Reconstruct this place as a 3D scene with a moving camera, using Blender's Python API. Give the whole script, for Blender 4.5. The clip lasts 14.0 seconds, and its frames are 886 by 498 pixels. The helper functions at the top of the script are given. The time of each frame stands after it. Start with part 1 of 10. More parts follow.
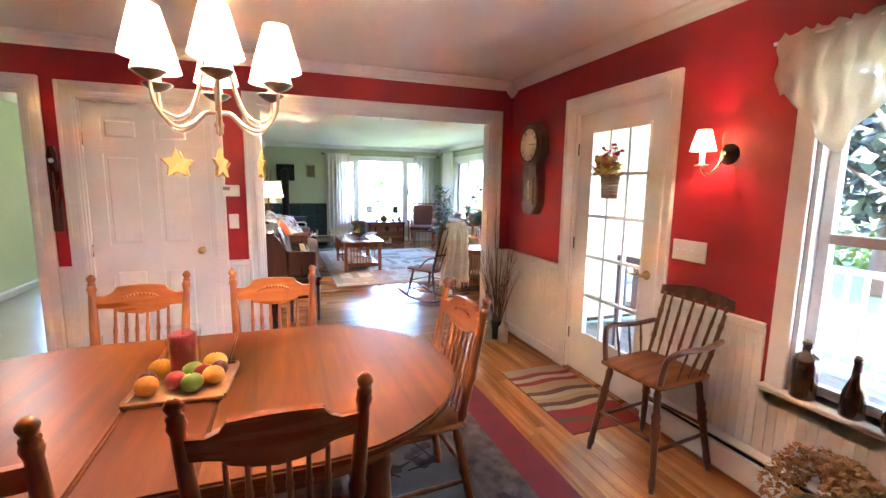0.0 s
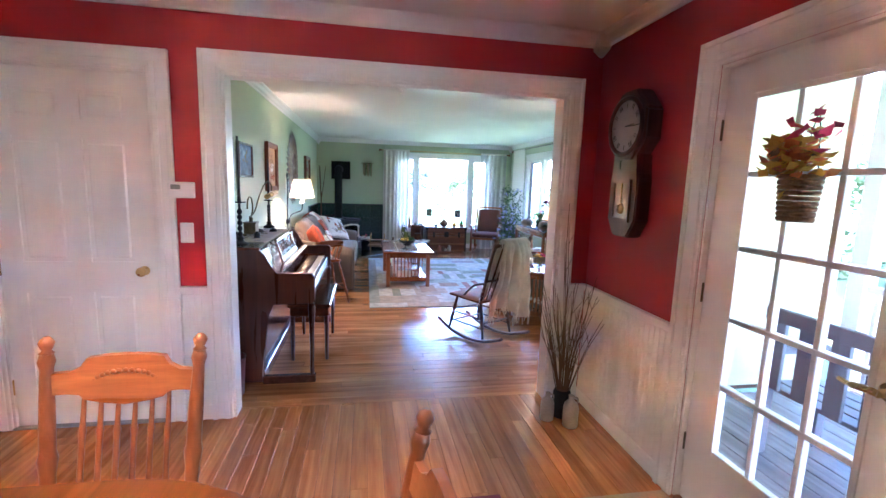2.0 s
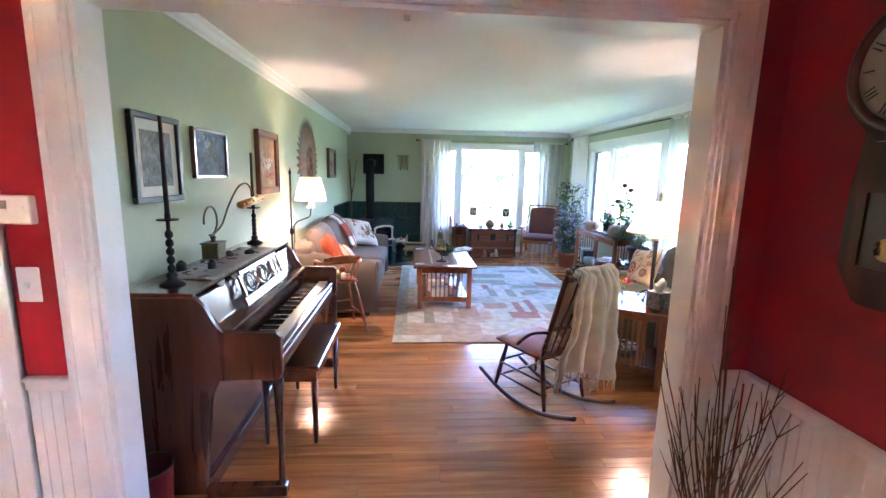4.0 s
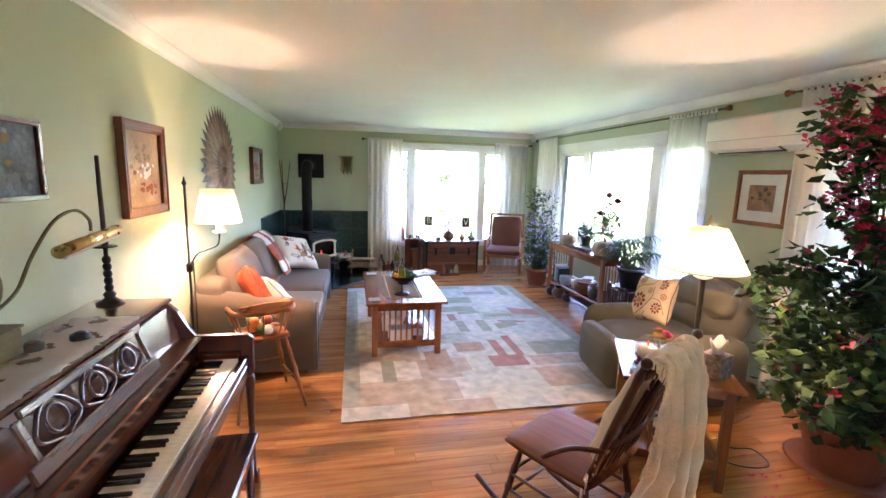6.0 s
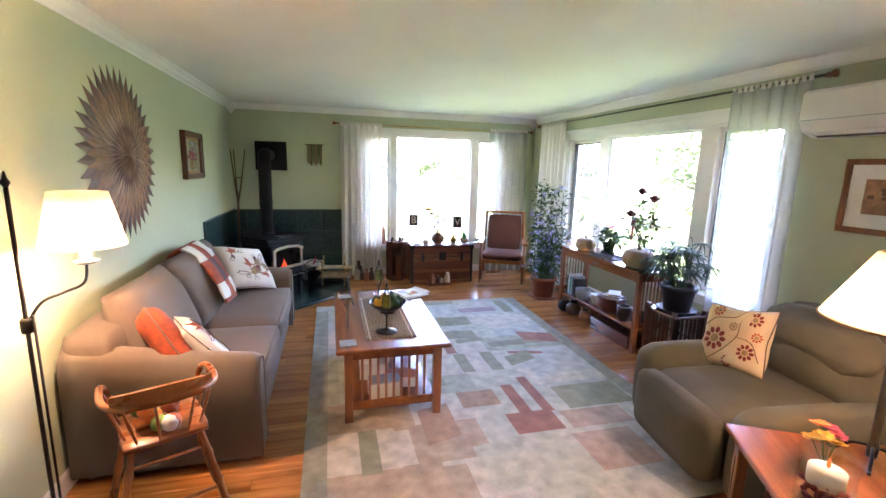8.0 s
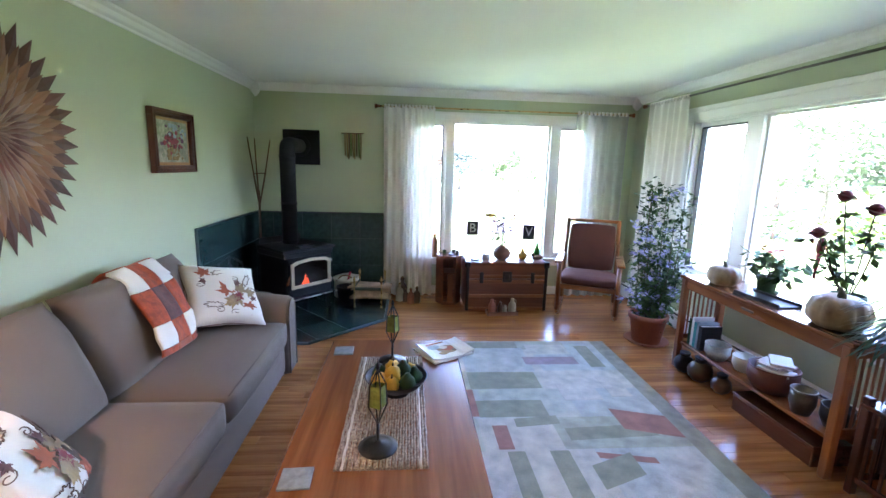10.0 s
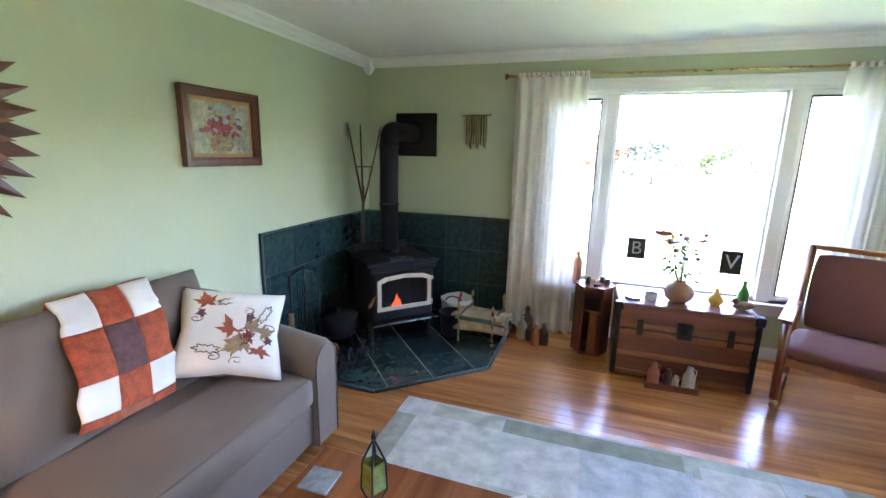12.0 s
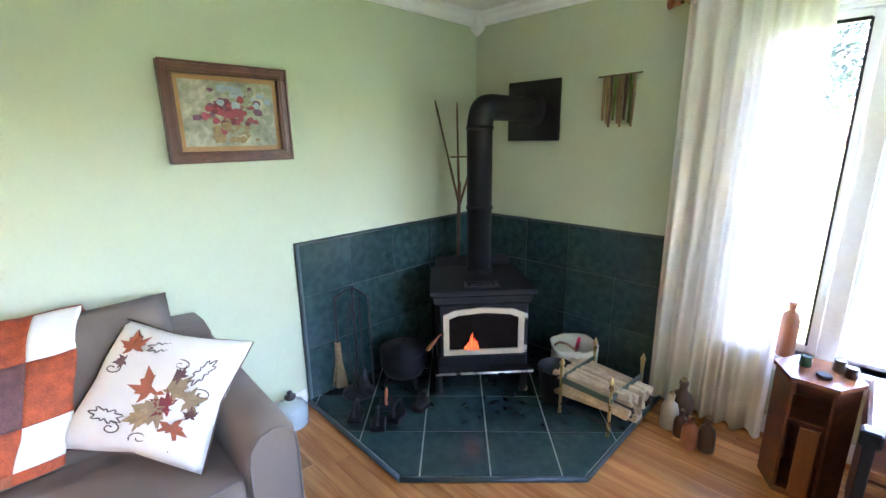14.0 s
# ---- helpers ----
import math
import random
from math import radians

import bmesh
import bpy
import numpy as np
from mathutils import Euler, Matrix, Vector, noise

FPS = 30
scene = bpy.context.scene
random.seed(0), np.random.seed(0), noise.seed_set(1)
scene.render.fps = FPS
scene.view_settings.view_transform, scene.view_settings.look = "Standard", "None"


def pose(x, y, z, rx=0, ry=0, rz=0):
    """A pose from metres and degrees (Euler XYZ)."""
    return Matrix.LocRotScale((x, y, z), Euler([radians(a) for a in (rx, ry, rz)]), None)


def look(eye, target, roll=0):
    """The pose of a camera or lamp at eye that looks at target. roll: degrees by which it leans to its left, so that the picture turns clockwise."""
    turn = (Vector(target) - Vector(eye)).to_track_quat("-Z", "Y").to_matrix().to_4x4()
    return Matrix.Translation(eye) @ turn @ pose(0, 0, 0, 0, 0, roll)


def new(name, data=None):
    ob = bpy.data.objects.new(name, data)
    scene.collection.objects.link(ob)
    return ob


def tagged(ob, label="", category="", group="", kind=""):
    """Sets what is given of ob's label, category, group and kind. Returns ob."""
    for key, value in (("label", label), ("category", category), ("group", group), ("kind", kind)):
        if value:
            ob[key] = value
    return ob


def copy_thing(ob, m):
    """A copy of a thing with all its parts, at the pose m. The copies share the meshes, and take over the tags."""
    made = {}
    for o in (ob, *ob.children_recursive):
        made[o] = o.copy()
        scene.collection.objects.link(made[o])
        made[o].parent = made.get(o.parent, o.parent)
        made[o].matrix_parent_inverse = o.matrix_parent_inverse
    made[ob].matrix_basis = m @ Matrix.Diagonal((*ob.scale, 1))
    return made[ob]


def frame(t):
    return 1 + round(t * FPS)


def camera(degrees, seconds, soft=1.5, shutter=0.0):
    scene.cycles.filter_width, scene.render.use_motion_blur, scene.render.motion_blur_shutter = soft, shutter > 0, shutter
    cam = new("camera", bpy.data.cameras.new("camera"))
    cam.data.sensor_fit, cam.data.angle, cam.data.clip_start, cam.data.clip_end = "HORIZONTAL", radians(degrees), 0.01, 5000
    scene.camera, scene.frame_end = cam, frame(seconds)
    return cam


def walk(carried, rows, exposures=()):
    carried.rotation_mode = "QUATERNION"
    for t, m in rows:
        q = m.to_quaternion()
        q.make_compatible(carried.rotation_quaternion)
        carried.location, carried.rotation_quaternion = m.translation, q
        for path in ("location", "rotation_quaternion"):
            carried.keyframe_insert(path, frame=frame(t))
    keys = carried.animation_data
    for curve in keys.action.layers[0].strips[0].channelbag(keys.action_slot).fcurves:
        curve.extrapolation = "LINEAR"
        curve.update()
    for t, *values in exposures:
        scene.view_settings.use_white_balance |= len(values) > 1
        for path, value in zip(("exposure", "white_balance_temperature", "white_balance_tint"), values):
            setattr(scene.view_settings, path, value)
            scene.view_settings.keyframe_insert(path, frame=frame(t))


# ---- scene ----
cam = camera(90.6, 14.0)
PATH = [
    (0, (0.146, -0.357, 1.463), (0.826, 1.502, 1.177), 0.8),
    (0.5, (0.316, -0.075, 1.464), (0.926, 1.809, 1.182), 1.1),
    (1, (0.481, 0.223, 1.469), (1.013, 2.13, 1.189), 1.1),
    (1.5, (0.606, 0.503, 1.477), (1.069, 2.427, 1.187), 1.4),
    (2, (0.787, 0.808, 1.478), (1.135, 2.756, 1.188), 1.9),
    (2.5, (0.95, 1.118, 1.477), (1.175, 3.083, 1.176), 1.6),
    (3, (1.051, 1.423, 1.492), (1.182, 3.394, 1.179), 1.3),
    (5.5, (0.931, 2.964, 1.607), (1.187, 4.917, 1.263), 1.4),
    (6, (0.924, 3.209, 1.622), (1.324, 5.141, 1.294), 1.7),
    (6.5, (0.953, 3.462, 1.62), (1.409, 5.38, 1.283), 1.6),
    (7, (0.979, 3.732, 1.627), (1.484, 5.635, 1.278), 1.5),
    (9.5, (1.289, 5.359, 1.581), (1.629, 7.293, 1.202), 1.4),
    (10, (1.469, 5.685, 1.561), (1.625, 7.644, 1.188), 1.6),
    (10.5, (1.586, 6.005, 1.587), (1.561, 7.966, 1.195), 2.0),
    (11, (1.754, 6.339, 1.569), (1.504, 8.285, 1.18), 1.9),
    (11.5, (1.814, 6.658, 1.572), (1.379, 8.567, 1.167), 1.7),
    (11.8, (1.829, 6.855, 1.566), (1.285, 8.734, 1.149), 1.7),
    (12, (1.87, 6.999, 1.565), (1.237, 8.847, 1.137), 1.3),
    (12.5, (1.927, 7.336, 1.558), (1.086, 9.094, 1.107), 1.0),
    (13, (1.947, 7.66, 1.544), (0.916, 9.309, 1.078), 0.6),
    (13.5, (1.955, 7.974, 1.536), (0.746, 9.497, 1.066), 0.1),
    (14, (1.977, 8.275, 1.554), (0.613, 9.653, 1.065), -0.8),
]
EXPOSURES = [(0, 5.9, 5700, 28), (1.0, 5.75, 5450, 28), (2, 5.62, 4950, 29), (3, 5.68, 5250, 31), (5.5, 5.95, 5150, 34), (6.5, 5.72, 7100, 38), (7, 5.72, 7000, 38), (9.5, 5.42, 5750, 31), (11, 5.85, 6100, 33), (12, 5.83, 6150, 33), (14, 6.38, 6150, 34)]
walk(cam, [(t, look(eye, target, roll)) for t, eye, target, roll in PATH], EXPOSURES)

# ---- world and sun ----
world = bpy.data.worlds.new("world")
scene.world = world
world.use_nodes = True
wn = world.node_tree.nodes
sky = wn.new("ShaderNodeTexSky")
sky.sky_type = "NISHITA"
sky.sun_disc = False
sky.sun_elevation = radians(38)
sky.sun_rotation = radians(215)
sky.dust_density = 1.0
wn["Background"].inputs["Strength"].default_value = 0.15
world.node_tree.links.new(sky.outputs[0], wn["Background"].inputs["Color"])
sun = new("sun", bpy.data.lights.new("sun", "SUN"))
sun.data.energy, sun.data.angle, sun.data.color = 4.6, radians(2), (1.0, 0.95, 0.88)
sun.matrix_world = look((-4, -6, 7), (0, 0, 0))


def bulb(x, y, z, watts, radius=0.03, color=(1.0, 0.66, 0.37)):
    lamp = new("bulb", bpy.data.lights.new("bulb", "POINT"))
    lamp.data.energy, lamp.data.shadow_soft_size, lamp.data.color = watts, radius, color
    lamp.location = (x, y, z)
    return lamp


# ---- materials ----
def nodes_of(name):
    m = bpy.data.materials.new(name)
    m.use_nodes = True
    return m, m.node_tree.nodes, m.node_tree.links, m.node_tree.nodes["Principled BSDF"]


def ramp_of(n, stops):
    r = n.new("ShaderNodeValToRGB")
    while len(r.color_ramp.elements) < len(stops):
        r.color_ramp.elements.new(0.5)
    for e, (p, c) in zip(r.color_ramp.elements, stops):
        e.position, e.color = p, (*c, 1)
    return r


def shade(c, k):
    return tuple(min(1.0, v * k) for v in c)


def mat(name, col, rough=0.6, metal=0.0, var=0.18, scale=3.0, bump=0.15, fine=90.0, col2=None, coat=0.0, random_tint=0.0, stretch=(1, 1, 1), sheen=0.0):
    """A plain surface with stains at one scale and grain at another."""
    m, n, l, b = nodes_of(name)
    tc, mp = n.new("ShaderNodeTexCoord"), n.new("ShaderNodeMapping")
    mp.inputs["Scale"].default_value = stretch
    l.new(tc.outputs["Object"], mp.inputs["Vector"])
    big, small = n.new("ShaderNodeTexNoise"), n.new("ShaderNodeTexNoise")
    big.inputs["Scale"].default_value, big.inputs["Detail"].default_value = scale, 5
    small.inputs["Scale"].default_value, small.inputs["Detail"].default_value = fine, 3
    l.new(mp.outputs[0], big.inputs["Vector"]), l.new(mp.outputs[0], small.inputs["Vector"])
    r = ramp_of(n, [(0.3, shade(col, 1 - var)), (0.7, col2 or shade(col, 1 + var * 0.5))])
    l.new(big.outputs["Fac"], r.inputs["Fac"])
    mix = n.new("ShaderNodeMix")
    mix.data_type, mix.blend_type = "RGBA", "MULTIPLY"
    mix.inputs["Factor"].default_value = min(1.0, var * 1.6)
    l.new(r.outputs["Color"], mix.inputs[6]), l.new(small.outputs["Fac"], mix.inputs[7])
    out = mix.outputs[2]
    if random_tint:
        oi, hs, mr = n.new("ShaderNodeObjectInfo"), n.new("ShaderNodeHueSaturation"), n.new("ShaderNodeMapRange")
        mr.inputs["To Min"].default_value, mr.inputs["To Max"].default_value = 1 - random_tint, 1 + random_tint
        l.new(oi.outputs["Random"], mr.inputs["Value"]), l.new(mr.outputs[0], hs.inputs["Value"]), l.new(out, hs.inputs["Color"])
        out = hs.outputs[0]
    l.new(out, b.inputs["Base Color"])
    rr = n.new("ShaderNodeMapRange")
    rr.inputs["To Min"].default_value, rr.inputs["To Max"].default_value = max(0.02, rough * 0.8), min(1, rough * 1.2)
    l.new(big.outputs["Fac"], rr.inputs["Value"]), l.new(rr.outputs[0], b.inputs["Roughness"])
    b.inputs["Metallic"].default_value, b.inputs["Coat Weight"].default_value = metal, coat
    b.inputs["Sheen Weight"].default_value = sheen
    if bump:
        bp = n.new("ShaderNodeBump")
        bp.inputs["Strength"].default_value, bp.inputs["Distance"].default_value = bump, 0.004
        l.new(small.outputs["Fac"], bp.inputs["Height"]), l.new(bp.outputs[0], b.inputs["Normal"])
    return m


def wood(name, dark, light, axis="x", rough=0.35, grain=26.0, coat=0.25, tint=0.0, islands=False, gloss=0.4):
    """Timber with streaks along one axis."""
    m, n, l, b = nodes_of(name)
    tc, mp = n.new("ShaderNodeTexCoord"), n.new("ShaderNodeMapping")
    s = {"x": (0.06, 1, 1), "y": (1, 0.06, 1), "z": (1, 1, 0.06)}[axis]
    mp.inputs["Scale"].default_value = s
    oi = n.new("ShaderNodeObjectInfo")
    add, mul = n.new("ShaderNodeVectorMath"), n.new("ShaderNodeMath")
    mul.operation, mul.inputs[1].default_value = "MULTIPLY", 37.0
    src = oi.outputs["Random"]
    if islands:
        src = n.new("ShaderNodeNewGeometry").outputs["Random Per Island"]
    l.new(src, mul.inputs[0]), l.new(tc.outputs["Object"], add.inputs[0]), l.new(mul.outputs[0], add.inputs[1])
    l.new(add.outputs[0], mp.inputs["Vector"])
    a, c = n.new("ShaderNodeTexNoise"), n.new("ShaderNodeTexNoise")
    a.inputs["Scale"].default_value, a.inputs["Detail"].default_value, a.inputs["Distortion"].default_value = grain, 6, 0.6
    c.inputs["Scale"].default_value, c.inputs["Detail"].default_value = grain * 6, 3
    l.new(mp.outputs[0], a.inputs["Vector"]), l.new(mp.outputs[0], c.inputs["Vector"])
    r = ramp_of(n, [(0.32, dark), (0.5, tuple((p + q) / 2 for p, q in zip(dark, light))), (0.68, light)])
    l.new(a.outputs["Fac"], r.inputs["Fac"])
    mix = n.new("ShaderNodeMix")
    mix.data_type, mix.blend_type, mix.inputs["Factor"].default_value = "RGBA", "MULTIPLY", 0.35
    l.new(r.outputs["Color"], mix.inputs[6]), l.new(c.outputs["Fac"], mix.inputs[7])
    out = mix.outputs[2]
    if tint:
        hs, mr = n.new("ShaderNodeHueSaturation"), n.new("ShaderNodeMapRange")
        mr.inputs["To Min"].default_value, mr.inputs["To Max"].default_value = 1 - tint, 1 + tint
        l.new(src, mr.inputs["Value"]), l.new(mr.outputs[0], hs.inputs["Value"]), l.new(out, hs.inputs["Color"])
        out = hs.outputs[0]
    l.new(out, b.inputs["Base Color"])
    rr = n.new("ShaderNodeMapRange")
    rr.inputs["To Min"].default_value, rr.inputs["To Max"].default_value = rough * 0.75, rough * 1.3
    l.new(a.outputs["Fac"], rr.inputs["Value"]), l.new(rr.outputs[0], b.inputs["Roughness"])
    b.inputs["Coat Weight"].default_value, b.inputs["Coat Roughness"].default_value = coat, 0.2
    b.inputs["Specular IOR Level"].default_value = gloss
    bp = n.new("ShaderNodeBump")
    bp.inputs["Strength"].default_value, bp.inputs["Distance"].default_value = 0.12, 0.002
    l.new(c.outputs["Fac"], bp.inputs["Height"]), l.new(bp.outputs[0], b.inputs["Normal"])
    return m


def glass(name, col=(1, 1, 1), rough=0.0, thin=True):
    """A pane (light passes straight through) or a solid glass body."""
    m, n, l, b = nodes_of(name)
    if not thin:
        b.inputs["Transmission Weight"].default_value, b.inputs["Roughness"].default_value = 1.0, 0.02
        b.inputs["Base Color"].default_value = (*col, 1)
        return m
    t, g, mix = n.new("ShaderNodeBsdfTransparent"), n.new("ShaderNodeBsdfGlossy"), n.new("ShaderNodeMixShader")
    t.inputs[0].default_value, g.inputs["Roughness"].default_value = (*col, 1), 0.02
    mix.inputs[0].default_value = 0.05
    l.new(t.outputs[0], mix.inputs[1]), l.new(g.outputs[0], mix.inputs[2])
    l.new(mix.outputs[0], n["Material Output"].inputs["Surface"])
    return m


def cloth_sheer(name, col, through_light=0.5, clear=0.0):
    m, n, l, b = nodes_of(name)
    tr, mix = n.new("ShaderNodeBsdfTranslucent"), n.new("ShaderNodeMixShader")
    tc, w = n.new("ShaderNodeTexCoord"), n.new("ShaderNodeTexNoise")
    w.inputs["Scale"].default_value = 220.0
    r = ramp_of(n, [(0.3, shade(col, 0.88)), (0.7, col)])
    l.new(tc.outputs["Object"], w.inputs["Vector"]), l.new(w.outputs["Fac"], r.inputs["Fac"])
    l.new(r.outputs[0], b.inputs["Base Color"]), l.new(r.outputs[0], tr.inputs["Color"])
    b.inputs["Roughness"].default_value = 0.9
    mix.inputs[0].default_value = through_light
    l.new(b.outputs[0], mix.inputs[1]), l.new(tr.outputs[0], mix.inputs[2])
    last = mix
    if clear:
        tp, m2 = n.new("ShaderNodeBsdfTransparent"), n.new("ShaderNodeMixShader")
        m2.inputs[0].default_value = clear
        l.new(mix.outputs[0], m2.inputs[1]), l.new(tp.outputs[0], m2.inputs[2])
        last = m2
    l.new(last.outputs[0], n["Material Output"].inputs["Surface"])
    return m


def glow(name, col, strength):
    m, n, l, b = nodes_of(name)
    tc, w = n.new("ShaderNodeTexCoord"), n.new("ShaderNodeTexNoise")
    w.inputs["Scale"].default_value = 30.0
    r = ramp_of(n, [(0.3, shade(col, 0.8)), (0.7, col)])
    l.new(tc.outputs["Object"], w.inputs["Vector"]), l.new(w.outputs["Fac"], r.inputs["Fac"])
    l.new(r.outputs[0], b.inputs["Emission Color"]), l.new(r.outputs[0], b.inputs["Base Color"])
    b.inputs["Emission Strength"].default_value = strength
    return m


RED = mat("red_wall_paint", (0.38, 0.012, 0.018), 0.42, var=0.08, scale=1.2, bump=0.12, fine=240)
GREEN = mat("green_wall_paint", (0.465, 0.51, 0.33), 0.55, var=0.05, scale=1.0, bump=0.12, fine=240)
HALLGREEN = mat("hall_wall_paint", (0.64, 0.67, 0.42), 0.55, var=0.06, scale=1.0, bump=0.1, fine=240)
WHITE = mat("white_trim_paint", (0.82, 0.80, 0.76), 0.35, var=0.05, scale=2.5, bump=0.06, fine=120)
CEIL = mat("ceiling_paint", (0.85, 0.83, 0.79), 0.85, var=0.05, scale=1.0, bump=0.2, fine=300)
PLANK = wood("oak_boards", (0.35, 0.12, 0.033), (0.61, 0.26, 0.085), "x", 0.20, 22, 0.35, tint=0.22, gloss=0.5)
PLANK_J = wood("oak_boards_far", (0.35, 0.12, 0.033), (0.61, 0.26, 0.085), "x", 0.20, 22, 0.35, tint=0.22, islands=True, gloss=0.5)
GAP = mat("floor_gap", (0.05, 0.022, 0.01), 0.8)
HALLFLOOR = mat("hall_floor", (0.42, 0.45, 0.36), 0.3, var=0.15, scale=2)
TILE = mat("green_slate_tile", (0.017, 0.041, 0.039), 0.2, var=0.12, scale=22, bump=0.015, fine=60, col2=(0.034, 0.070, 0.066), random_tint=0.15)
GROUT = mat("grout", (0.40, 0.43, 0.41), 0.8)
WALLGROUT = mat("dark_grout", (0.10, 0.14, 0.14), 0.8)
TILEEDGE = mat("tile_edge", (0.03, 0.05, 0.05), 0.4)
OAK = wood("golden_oak", (0.22, 0.062, 0.015), (0.38, 0.13, 0.034), "x", 0.28, 20, 0.15)
FRAMEW = wood("dark_frame_wood", (0.12, 0.03, 0.012), (0.24, 0.07, 0.026), "z", 0.38, 18, 0.1, gloss=0.3)
OAKZ = wood("golden_oak_upright", (0.20, 0.056, 0.014), (0.35, 0.12, 0.032), "z", 0.3, 20, 0.15)
TABLEW = wood("table_oak", (0.105, 0.030, 0.005), (0.205, 0.066, 0.011), "y", 0.33, 18, 0.0, gloss=0.22)
LEAFW = wood("table_leaf_oak", (0.085, 0.022, 0.005), (0.14, 0.042, 0.01), "y", 0.33, 18, 0.0, gloss=0.22)
CHERRY = wood("cherry_wood", (0.17, 0.052, 0.018), (0.32, 0.112, 0.038), "y", 0.24, 14, 0.2)
CHERRYZ = wood("cherry_upright", (0.20, 0.06, 0.02), (0.36, 0.13, 0.045), "z", 0.3, 14, 0.35)
MAHOG = wood("mahogany", (0.07, 0.02, 0.011), (0.15, 0.045, 0.022), "y", 0.16, 18, 0.7)
MAHOGZ = wood("mahogany_upright", (0.052, 0.014, 0.008), (0.115, 0.033, 0.016), "z", 0.28, 18, 0.25)
DARKW = wood("dark_chair_wood", (0.085, 0.027, 0.012), (0.18, 0.065, 0.026), "z", 0.34, 20, 0.15)
WALNUT = wood("walnut_clock_case", (0.05, 0.015, 0.009), (0.12, 0.036, 0.02), "z", 0.3, 20, 0.2)
SEATW = wood("worn_seat_wood", (0.14, 0.04, 0.011), (0.27, 0.09, 0.026), "y", 0.5, 18, 0.0, gloss=0.1)
IRON = mat("black_stove_iron", (0.013, 0.013, 0.013), 0.6, 0.0, var=0.25, bump=0.1)
IRON.node_tree.nodes["Principled BSDF"].inputs["Specular IOR Level"].default_value = 0.2
IRON2 = mat("wrought_iron", (0.022, 0.02, 0.02), 0.45, 0.5, var=0.3, scale=12)
ANTIQUE = mat("antique_champagne_metal", (0.42, 0.34, 0.25), 0.42, 0.85, var=0.2, scale=25)
NICKEL = mat("brushed_nickel", (0.62, 0.60, 0.55), 0.28, 1.0, var=0.1, scale=15)
BRASS = mat("brass", (0.60, 0.42, 0.17), 0.28, 1.0, var=0.15, scale=20)
PEWTER = mat("dark_pewter", (0.16, 0.14, 0.12), 0.35, 1.0, var=0.25, scale=20)
PANE = glass("window_pane")
CLEAR = glass("clear_glass", (0.95, 0.97, 0.96), thin=True)
SOFA = mat("taupe_sofa_cloth", (0.148, 0.108, 0.076), 0.9, var=0.14, scale=3, bump=0.5, fine=420, sheen=0.08)
PIPING = mat("sofa_piping", (0.15, 0.115, 0.09), 0.9)
OLIVE = mat("olive_recliner_cloth", (0.105, 0.096, 0.062), 0.9, var=0.25, scale=5, bump=0.5, fine=300)
CREAM = mat("cream_linen", (0.70, 0.66, 0.58), 0.9, var=0.08, scale=5, bump=0.5, fine=350)
ORANGE = mat("burnt_orange_cloth", (0.50, 0.085, 0.022), 0.85, var=0.4, scale=26, bump=0.4, fine=160)
PLUM = mat("plum_patch_cloth", (0.15, 0.06, 0.055), 0.85, var=0.35, scale=30, bump=0.4, fine=160)
MAROON = mat("maroon_applique", (0.22, 0.025, 0.03), 0.85, var=0.25, scale=20)
RUST = mat("rust_applique", (0.40, 0.10, 0.04), 0.85, var=0.25, scale=20)
TAN = mat("tan_applique", (0.33, 0.23, 0.12), 0.85, var=0.25, scale=20)
BROWNLINE = mat("brown_embroidery", (0.13, 0.075, 0.05), 0.85)
CURTAIN = cloth_sheer("sheer_curtain_cloth", (0.84, 0.79, 0.71), 0.2, 0.015)
CURTAIN2 = cloth_sheer("thin_curtain_cloth", (0.88, 0.87, 0.84), 0.5, 0.55)
LACE = cloth_sheer("valance_cloth", (0.80, 0.69, 0.54), 0.45, 0.25)
SHADE = cloth_sheer("lamp_shade_cloth", (0.92, 0.83, 0.68), 0.42)
TERRA = mat("terracotta", (0.38, 0.13, 0.07), 0.75, var=0.25, scale=8, bump=0.3, fine=60)
SOIL = mat("soil", (0.04, 0.026, 0.018), 0.95, var=0.4, scale=30, bump=0.8, fine=60)
LEAFG = mat("leaf_green", (0.095, 0.18, 0.048), 0.62, var=0.4, scale=8, bump=0.1, fine=40)
LEAFD = mat("leaf_dark_green", (0.042, 0.10, 0.04), 0.65, var=0.4, scale=8, bump=0.1, fine=40)
LEAFL = mat("leaf_light_green", (0.14, 0.24, 0.05), 0.62, var=0.35, scale=8, bump=0.1, fine=40)
for leaf_mat in (LEAFG, LEAFD, LEAFL):
    leaf_mat.node_tree.nodes["Principled BSDF"].inputs["Specular IOR Level"].default_value = 0.2
STEM = mat("plant_stem", (0.10, 0.08, 0.035), 0.8, var=0.3, scale=14)
MAGENTA = mat("magenta_bract", (0.78, 0.03, 0.13), 0.6, var=0.3, scale=20)
DARKROSE = mat("dark_rose_petal", (0.17, 0.008, 0.018), 0.6, var=0.3, scale=20)
LILAC = mat("lilac_petal", (0.52, 0.50, 0.85), 0.6, var=0.2, scale=20)
YELLOW = mat("yellow_petal", (0.75, 0.42, 0.03), 0.6, var=0.2, scale=20)
PINK = mat("pink_petal", (0.70, 0.06, 0.16), 0.6, var=0.2, scale=20)
ORPET = mat("orange_petal", (0.75, 0.20, 0.03), 0.6, var=0.2, scale=20)
PUMPK = mat("pale_pumpkin_skin", (0.46, 0.30, 0.17), 0.5, var=0.3, scale=7, bump=0.2, fine=30)
BLACKP = mat("black_plastic", (0.015, 0.015, 0.016), 0.4, var=0.2)
